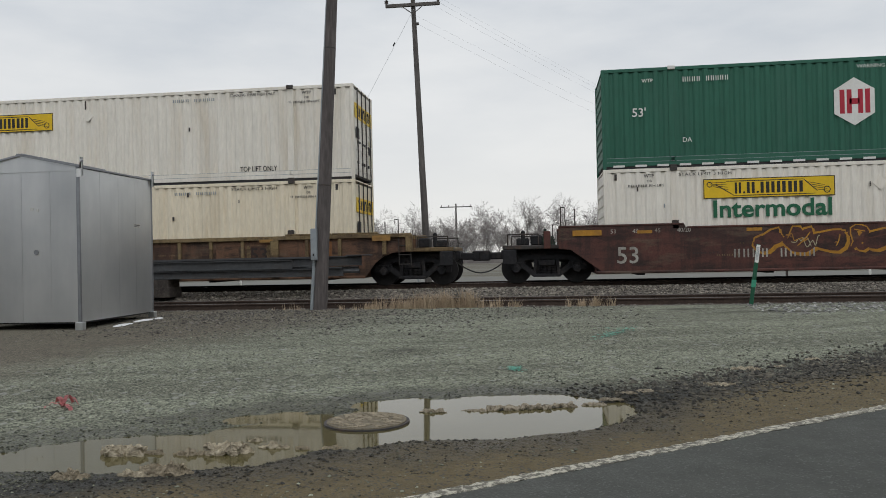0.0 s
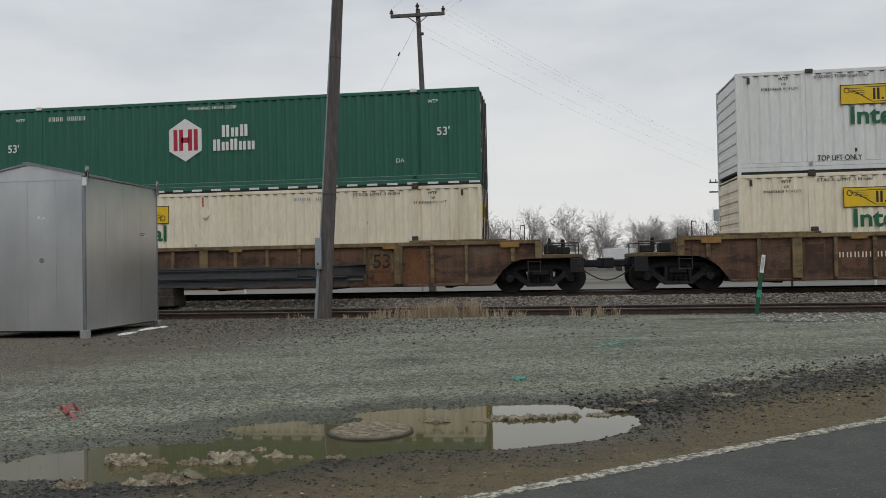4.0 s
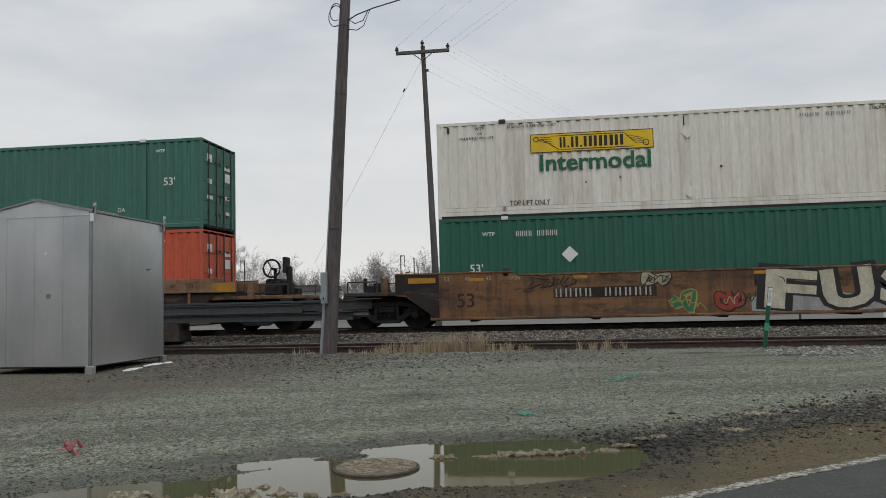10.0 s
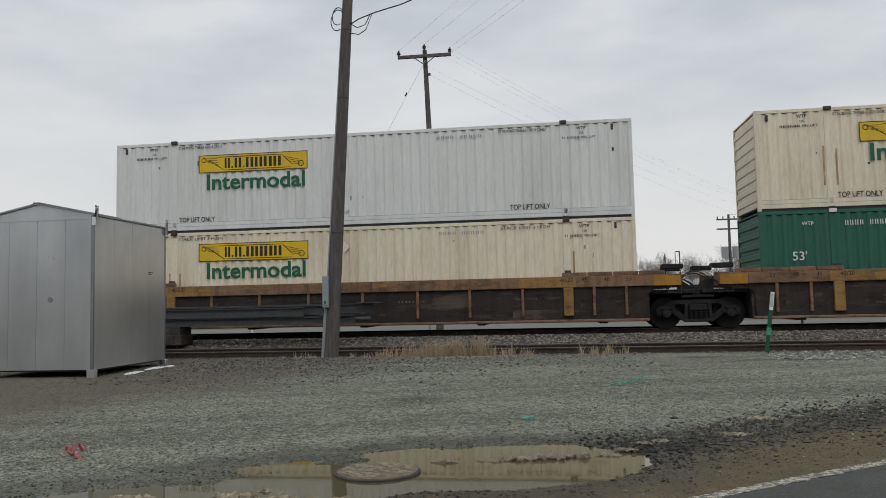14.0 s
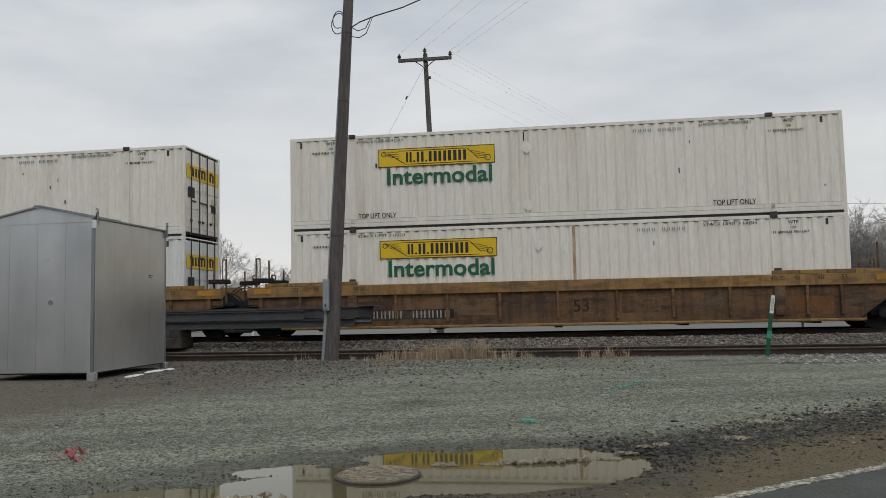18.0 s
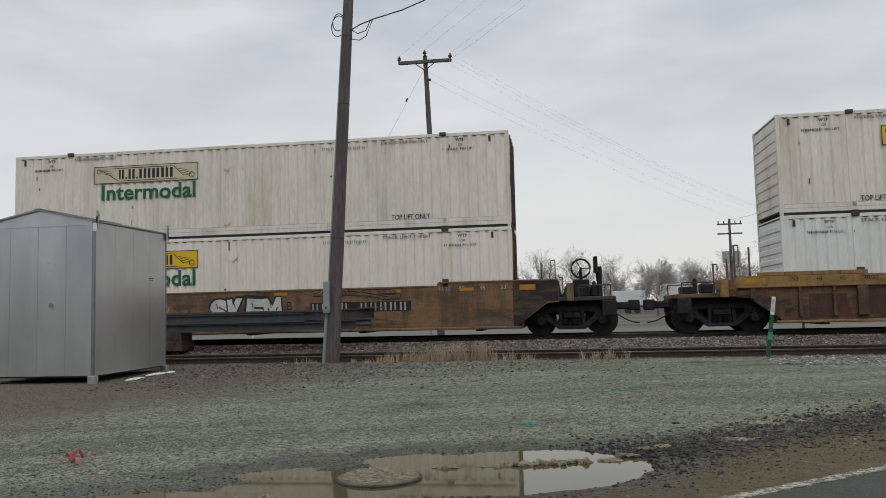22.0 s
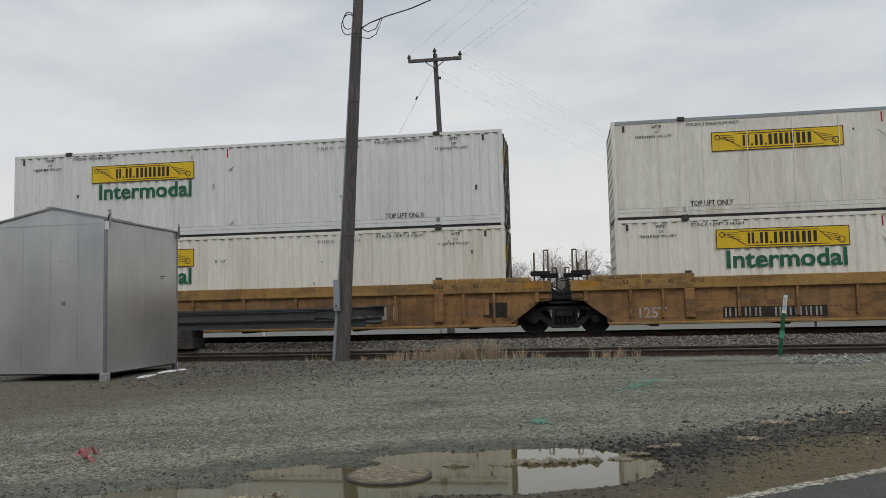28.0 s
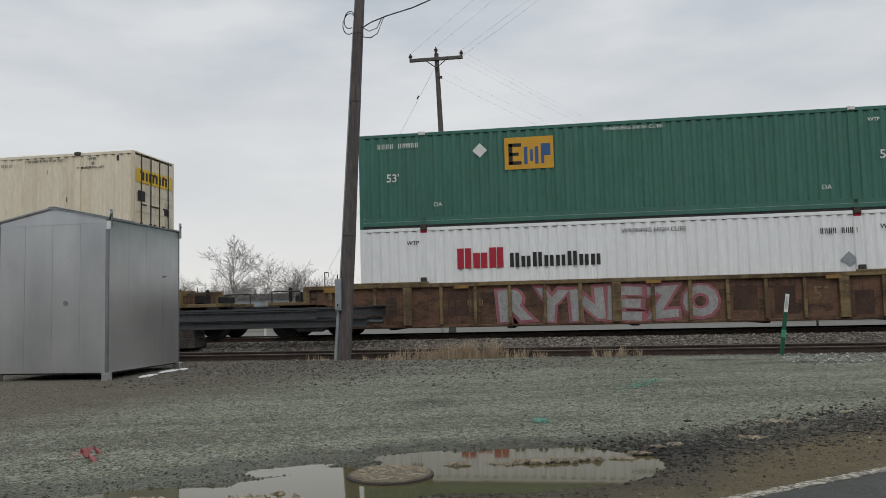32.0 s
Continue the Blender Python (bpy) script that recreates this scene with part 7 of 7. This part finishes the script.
                part("brake_wheel", bm, M_TRUCK, car, "dark round hand brake wheel")
        else:
            part("articulation", tubes([((at(TRUCK), 0, 0.9), (at(TRUCK), 0, 1.18), 0.42, 0.36)], 14) if e > 0 else boxes([(*span(1.2, 1.75), -0.5, 0.5, 1.12, 1.24)], 0.03), M_TRUCK, car)
            if e > 0:
                m_ = at(TRUCK)
                part("diaphragm", plate(bmesh.new(), [(m_ - .52, .82), (m_ + .52, .82), (m_ + .50, 1.44), (m_ + .06, 1.14), (m_ - .06, 1.14), (m_ - .50, 1.44)], -0.80, -0.66), M_TRUCK, car, "dark notched plate between the cars")
                part("step_plate", boxes([(m_ - .45, m_ + .45, -1.12, -0.80, 0.86, 0.94)], 0.015), M_TRUCK, car)
                bm = bmesh.new()
                for lift, y_ in ((0.0, -0.62), (-0.06, -0.45)):
                    line(bm, [(m_ - .55 + 1.1 * q, y_, 1.30 + lift + 0.34 * math.sin(q * 3.14)) for q in (0, .15, .3, .45, .6, .75, .9, 1)], 0.018, 6)
                part("hose_loop", bm, M_FARDARK, car, "black rubber hose loops")
            bm = bmesh.new()
            line(bm, [(at(0.9 + .8 * t), -0.7, 1.12 + 0.28 * math.sin(t * 3.14)) for t in (0, .2, .4, .6, .8, 1)], 0.03, 6)
            part("cable", bm, M_FARDARK, car)
        if joint == "c" or e > 0:
            truck(car, at(TRUCK))
    # small painted marks on the near side
    y = -(1.525 if not smooth else 1.503)
    for x in (0.9, 3.9, 8.9, 12.4, 14.6) if smooth else (2.9, 8.4, 13.2):
        strokes("reflector", [(x, x + 0.42, TOP - 0.16, TOP - 0.07)], M_PLACARD if smooth else M_FADED, car, y)
    if kind != "ribbed":  # length marks along the top edge
        ink = M_STENCIL if smooth else M_DARK
        for k, text in enumerate(("53", "48", "45", "40/20")):
            for x in (0.15 + 0.62 * k, LONG - 0.35 - 0.62 * k):
                write("length_mark", text, 0.115, ink, car, x, y if smooth else -1.522, TOP - 0.14)
    for x, z, text, size, mat in spec.get("text", ()):
        write("lettering", text, size, mat, car, x, y if smooth else -(face + 0.004), z, heavy=0.012 if mat is G_TEAL else 0.006)
    for x0, x1, z0, z1, n, mat, ground in spec.get("bars", ()):
        yy = -(face + 0.002)
        if ground:
            strokes("number_ground", [(x0 - .06, x1 + .04, z0 - .03, z1 + .03)], ground, car, yy)
        strokes("number_marking", word_bars(x0, x1, z0, z1, n, 0.3), mat, car, yy - 0.004)
    rnd = random.Random(spec["seed"])
    if not smooth:  # repainted and rusted panels between the ribs
        step_ = 1.015 if arch else 1.55
        n = int(LONG / step_)
        for i in range(n):
            if rnd.random() < 0.62:
                x = (LONG - n * step_) / 2 + i * step_
                a, b = x + 0.14 + rnd.uniform(0, .15), x + step_ - 0.14 - rnd.uniform(0, .2)
                z = rnd.uniform(LOW + 0.1, 0.62)
                strokes("worn_panel", [(a, b, z, rnd.uniform(0.85, TOP - (0.16 if arch else 0.36)))], body if body in (M_DARK, M_MAROON, M_WOODNEW) else rnd.choice((M_PATCHRUST, M_PATCHDARK, M_PATCHDARK, body)), car, -(face + 0.001) + rnd.uniform(0, .001))
    for k in range(6):  # stencil panels, tags and worn patches
        x, z = rnd.uniform(0.2, 15.5), rnd.uniform(0.45, 1.1)
        strokes("stencil", word_bars(x, x + rnd.uniform(0.3, 0.9), z, z + 0.05, rnd.randint(4, 8), 0.4), rnd.choice((M_TAN, M_TAN, M_NEARBLACK)), car, -(face + 0.002))
    coat = -(face + 0.001)
    for k, row in enumerate(spec.get("grounds", ())):
        field(car, *row, coat, spec["seed"] + k)
    for k, (style, *row) in enumerate(spec.get("art", ())):
        if style == "word":
            word, x0, x1, z0, z1, fill, edge, *more = row
            sprayed(car, word, x0, x1, z0, z1, fill, edge, coat, spec["seed"] + k, *more)
        elif style == "slabs":
            slabs(car, *row, coat, spec["seed"] + k)
        else:
            blob(car, *row, coat, 0.0012 * k)
    for k, row in enumerate(spec.get("tags", ())):
        graffiti(car, *row, -(face + 0.001), spec["seed"] * 10 + k)
    return car

# ---- the train: stacks in passing order, with the place of each at the start ----
STARTS = (1.75, -21.77, -45.21, -68.67, -92.21, -111.63, -131.12, -154.75, -174.31, -193.86, -217.49, -241.02, -260.65, -280.24, -303.97, -323.48, -343.01,
          -366.58, -385.93, -405.55, -429.22, -452.86)
JOINTS = "c c c c c a a c a a c c a a c a a c a a c c c".split()  # right end of stack k, then the end of the train
BOTTOM = 0.335


def banner(paint, label, seed, **more):
    return dict(paint=paint, style="banner", label=label, seed=seed, **more)


W = "white corrugated container with yellow sign and green lettering"
CR = "cream corrugated container with yellow sign and green lettering"
NW = "white corrugated container with a yellow sign only"
GH = dict(paint=M_GREEN, style="hexagon", label="green corrugated container with white hexagon logo", seed=1)
GHB = dict(GH, paint=M_LIVELY)
GHL = dict(paint=M_GREEN, style="hexagon", house=True, label="green corrugated container with white house-shaped logo", seed=2)
RH = dict(paint=M_RED, style="hexagon", label="orange red corrugated container with white house-shaped logo", seed=3)
GE = dict(paint=M_DEEP, style="square", label="dark green corrugated container with golden square badge", seed=4)
GE2 = dict(paint=M_DEEP, style="square", badge=4.48, placard=3.74, label="dark green corrugated container with golden square badge", seed=5)
GP = dict(paint=M_GREEN, style="gplain", label="plain green corrugated container with small white marks", seed=6)
XP = dict(paint=M_BRIGHT, style="wordbars", label="clean white corrugated container with red and black bars", seed=7)
SM = dict(paint=M_GREY, style="banner", word=False, smooth=True, label="smooth-sided white container with yellow sign", seed=8)

LOADS = [  # upper, lower
    (GH, banner(M_WHITE, W, 11)), (banner(M_WHITE, NW, 12, word=False), banner(M_CREAM, CR, 13)), (banner(M_COOL, W, 14), banner(M_CREAM, CR, 15, up=-0.07)), (GH, banner(M_CREAM, CR, 16)),
    (banner(M_WHITE, W, 17), banner(M_COOL, W, 18)), (GHB, GHB), (banner(M_GREY, W, 19), GP), (GE, dict(RH, stain=True)), (banner(M_CREAM, CR, 20), GHL), (banner(M_COOL, W, 21), banner(M_CREAM, CR, 22)),
    (GE2, banner(M_WHITE, "white corrugated container with faded sign and green lettering", 23, faded=True)), (banner(M_WHITE, W, 24), banner(M_WHITE, W, 25, rust=8.55)), (banner(M_WHITE, W, 26), banner(M_COOL, W, 27)),
    (banner(M_GREY, W, 28), banner(M_COOL, W, 29)), (banner(M_GREY, "aged white container with faded sign and green lettering", 30, faded=True), banner(M_WHITE, W, 31)), (banner(M_COOL, W, 32), banner(M_WHITE, W, 33)),
    (banner(M_WHITE, W, 34), RH), (SM, banner(M_WHITE, W, 35)), (banner(M_COOL, W, 36), banner(M_WHITE, W, 37)), (banner(M_GREY, W, 38, up=0.16), banner(M_COOL, "white corrugated container with yellow sign and one cream panel", 39, patch=True)), (GE2, XP), (banner(M_CREAM, CR, 40), banner(M_WHITE, W, 41))]

RIBBED = dict(kind="ribbed", body=M_BROWN, chord=M_TAN, rib=M_TAN, label="rusty ochre brown ribbed well car")
SMOOTH = dict(kind="smooth", body=M_ORANGE, chord=M_ORANGE, rib=M_CASTING)
MAROON = dict(kind="smooth", body=M_MAROON, chord=M_MAROON, rib=M_CASTING, label="dark maroon smooth-sided well car")
DARKCAR = dict(kind="sloped", flush=True, body=M_DARK, chord=M_RUSTY, rib=M_RUSTY, label="dark brown well car with rust-orange top rail and yellow patches")
FRESHCAR = dict(kind="sloped", body=M_WOODNEW, chord=M_CHORDNEW, rib=M_WOODNEW, label="ochre orange well car with amber yellow top rail")
YELLOWCAR = dict(kind="sloped", body=M_WOODBR, chord=M_CHORD, rib=M_WOODBR, label="orange brown well car with yellow top rail")
PLAINOR = "orange smooth-sided well car"
CARS = [
    dict(MAROON, clean=True, text=((0.30, 0.52, "53", 0.46, M_STENCIL), (8.0, 0.75, "A", 0.30, M_STENCIL)), bars=((3.55, 5.8, 0.62, 0.86, 9, M_STENCIL, None),), tags=((4.2, 9.4, 0.75, 1.42, 4, (M_MAROON,), M_PLACARD),)),
    dict(RIBBED, text=((12.86, 0.80, "53", 0.40, M_DARK),), grounds=((12.76, 13.55, 0.72, 1.30, M_TAN),), tags=((8.75, 9.5, 0.45, 1.3, 1, (M_BROWN,), M_TAN),)),
    dict(RIBBED, text=((12.86, 0.80, "53", 0.40, M_DARK),), grounds=((12.76, 13.55, 0.72, 1.30, M_TAN),), bars=((2.6, 4.0, 0.85, 1.0, 7, M_CREAM, None),)),
    dict(RIBBED, text=((12.86, 0.80, "53", 0.40, M_DARK),), grounds=((12.76, 13.55, 0.72, 1.30, M_TAN),), bars=((2.4, 4.1, 0.82, 1.0, 10, M_CREAM, None),)),
    dict(SMOOTH, soot=0.42, label="orange smooth-sided well car with cream and green graffiti", bars=((10.25, 12.95, 0.70, 0.94, 10, M_STENCIL, M_DARK),), grounds=((1.12, 1.5, 0.30, 1.5, G_TEAL), (1.5, 5.5, 0.30, 1.5, G_MOSS)),
         art=(("blob", 2.55, 0.92, 0.52, 0.46, G_TAN, G_BLACK), ("blob", 3.12, 0.82, 0.26, 0.24, G_TAN, G_BLACK), ("blob", 4.62, 0.62, 0.36, 0.28, G_CREAM, G_BLACK), ("blob", 4.55, 1.12, 0.42, 0.30, G_CREAM, G_BLACK), ("blob", 3.98, 0.98, 0.30, 0.10, G_CREAM, G_BLACK)),
         text=((5.46, 0.86, "Jungle", 0.48, G_TEAL), (5.95, 0.36, "Boys", 0.42, G_TEAL), (0.40, 0.52, "53", 0.50, M_SOOT)), tags=((8.7, 10.1, 1.0, 1.46, 1, (M_ORANGE,), M_SOOT),)),
    dict(SMOOTH, label="orange smooth-sided well car with yellow and pink graffiti", bars=((7.22, 9.06, 0.47, 1.07, 3, M_MAROON, None),), text=((0.15, 0.52, "53", 0.46, M_DARK), (-0.8, 1.1, "125 T", 0.18, M_STENCIL)),
         grounds=((2.6, 6.8, 0.32, 1.2, G_MOSS), (10.0, 13.3, 0.28, 1.30, G_PINK), (13.33, 14.05, 0.27, 0.62, G_PINK)), art=(("slabs", 10.0, 13.1, 0.30, 1.45, 4, (G_PINK, G_PINK, G_TEAL, G_PINK), G_NAVY),),
         tags=((2.4, 6.96, 0.34, 1.48, 6, (G_YELLOW, G_TAN, G_CREAM), G_MOSS), (9.3, 9.8, 1.15, 1.5, 1, (G_CREAM,), G_CREAM), (13.3, 13.9, 1.15, 1.45, 1, (G_CREAM,), G_CREAM))),
    dict(SMOOTH, label="orange smooth-sided well car with silver and cream lettered graffiti", text=((0.5, 0.6, "53", 0.40, M_DARK),), bars=((3.4, 6.2, 0.84, 1.08, 10, M_STENCIL, M_DARK),), grounds=((8.8, 15.5, 0.30, 0.8, G_SILVER), (8.9, 9.6, 1.0, 1.5, M_SOOT)),
         art=(("word", "FUSS", 9.1, 15.1, 0.34, 1.50, G_BONE, G_BLACK, None, 0.06, 0.90),), tags=((6.6, 7.3, 0.33, 0.95, 1, (G_GREEN,), G_YELLOW), (7.9, 8.6, 0.35, 0.95, 1, (G_RED,), G_BLACK), (5.8, 6.6, 1.1, 1.5, 1, (G_CREAM,), G_BLACK), (2.6, 4.0, 1.1, 1.48, 1, (M_ORANGE,), M_DARK))),
    dict(DARKCAR), dict(DARKCAR), dict(DARKCAR),
    dict(RIBBED, label="dark rusty brown ribbed well car with yellow end rails"),
    dict(YELLOWCAR, bars=((2.6, 5.0, 0.52, 0.74, 10, M_STENCIL, M_DARK),), text=((8.5, 0.62, "53", 0.34, M_DARK),)),
    dict(YELLOWCAR, text=((2.86, 0.49, "53", 0.26, M_DARK),), grounds=((4.26, 6.72, 0.42, 0.84, M_PATCHDARK),)),
    dict(YELLOWCAR, body=M_BROWN, label="dark rusty brown well car with yellow top rail", text=((8.7, 0.60, "53", 0.30, M_DARK), (3.0, 0.60, "53", 0.30, M_DARK))),
    dict(SMOOTH, body=M_FADEDOR, chord=M_FADEDOR, label="faded orange smooth-sided well car with blue and white graffiti", text=((0.30, 0.50, "53", 0.46, M_DARK), (-0.95, 1.10, "125 T", 0.20, M_STENCIL), (9.28, 0.92, "B", 0.24, M_DARK), (9.85, 0.38, "TROPIC", 0.32, M_SOOT)),
         bars=((10.1, 13.1, 0.84, 1.08, 10, M_STENCIL, M_DARK),), art=(("slabs", 2.45, 3.6, 0.36, 1.46, 2, (G_SKY,), G_TAN), ("slabs", 3.6, 4.3, 0.36, 1.46, 1, (G_TAN,), G_TAN), ("slabs", 4.2, 5.35, 0.36, 1.30, 2, (G_SKY,), G_TAN), ("word", "SKEM", 6.85, 9.15, 0.40, 1.34, G_WHITE, G_BLACK, None, 0.10, 0.97)),
         tags=((5.7, 6.2, 0.38, 0.80, 1, (M_FADEDOR,), G_BLACK), (10.1, 13.0, 1.18, 1.48, 1, (M_FADEDOR,), M_SOOT))),
    dict(SMOOTH, body=M_FADEDOR, chord=M_FADEDOR, label="faded orange well car covered with purple and cream graffiti", text=((5.55, 0.44, "TROPIC", 0.30, M_SOOT),),
         grounds=((0.2, 4.3, 0.30, 1.20, M_SOOT), (4.33, 5.4, 0.30, 0.8, G_BRICK), (7.7, 8.3, 0.32, 1.1, G_SLATE), (10.5, 11.7, 0.32, 1.0, G_SLATE), (11.74, 16.1, 0.30, 1.2, G_NAVY)),
         art=(("slabs", 0.3, 4.2, 0.34, 1.45, 6, (G_SILVER, G_CREAM), G_BLACK), ("slabs", 8.2, 10.8, 0.40, 1.46, 4, (G_BONE, G_CREAM), G_NAVY), ("slabs", 10.7, 11.5, 0.9, 1.3, 2, (G_BONE, G_YELLOW), G_NAVY), ("slabs", 11.75, 16.0, 0.32, 1.46, 6, (G_PURPLE, G_NAVY, G_PURPLE, G_SILVER, G_PURPLE, G_SLATE), G_BLACK)),
         tags=((6.0, 7.0, 0.9, 1.5, 1, (M_FADEDOR,), G_BLACK), (7.0, 7.7, 0.95, 1.45, 1, (M_FADEDOR,), G_SILVER))),
    dict(SMOOTH, body=M_FADEDOR, chord=M_FADEDOR, label="faded orange well car with black and red outlined graffiti", bars=((3.5, 6.2, 0.86, 1.08, 10, M_STENCIL, M_DARK),),
         art=(("slabs", 1.0, 3.2, 0.6, 1.45, 4, (G_SILVER, M_FADEDOR), G_BLACK), ("word", "ABLE", 9.65, 12.65, 0.40, 1.40, G_BLACK, G_SILVER, None, 0.10, 0.97), ("word", "GAKET", 13.0, 16.2, 0.34, 1.38, G_BRICK, G_SILVER, None, 0.08, 0.95)), tags=((5.1, 8.0, 1.1, 1.5, 3, (M_FADEDOR,), G_CREAM),)),
    dict(FRESHCAR, text=((0.51, 0.42, "125T", 0.28, M_STENCIL),), bars=((2.92, 5.58, 0.40, 0.64, 10, M_STENCIL, M_DARK),)),
    dict(FRESHCAR, text=((2.50, 0.58, "53", 0.34, M_DARK), (0.44, 0.42, "125T", 0.28, M_STENCIL)), bars=((10.9, 13.2, 0.5, 0.90, 3, M_STENCIL, None),), grounds=((15.48, 16.18, 0.47, 1.0, M_DARK),)),
    dict(FRESHCAR, text=((8.6, 0.60, "53", 0.36, M_DARK),), bars=((3.6, 5.9, 0.45, 0.66, 8, M_STENCIL, M_DARK),)),
    dict(RIBBED, label="dark rusty brown ribbed well car with silver and pink graffiti", text=((12.86, 0.80, "53", 0.36, M_TAN),), bars=((2.4, 3.8, 0.84, 1.02, 8, M_TAN, None),), art=(("word", "RYNEZO", 4.15, 10.4, 0.32, 1.32, G_SILVER, G_PINK, None, 0.08, 0.92),)),
    dict(RIBBED)]


def build_train():
    rolling = []
    for k, start in enumerate(STARTS):
        right, left = JOINTS[k], JOINTS[k + 1]
        car = well_car(dict(CARS[k], seed=100 + k, brake=k in (4, 7, 14)), left, right)
        rolling.append((car, start, 0.0))
        upper, lower = LOADS[k]
        rolling.append((container(lower, 0), start, BOTTOM))
        rolling.append((container(upper, 1), start, BOTTOM + HIGH + 0.004))
    return rolling


ROLLING = build_train()


def run(t):
    """How far the slowly gathering train has come by t seconds, in metres."""
    q = t / 32
    return 401.926 * q + 22.266 * q ** 2 - 0.279 * q ** 3 - 0.910 * q ** 4


def motions():
    """The train rolls past, and its wheels turn."""
    seconds = [i * 2.0 for i in range(17)]
    for ob, start, z in ROLLING:
        walk(ob, [(t, pose(start + run(t), 0, z)) for t in seconds])
    ticks = [i / 30 for i in range(961)]
    for w in SPIN:
        x, y, z = w.location
        walk(w, [(tick, pose(x, y, z, 0, math.degrees(run(tick) / 0.42) % 360, 0)) for tick in ticks])


motions()
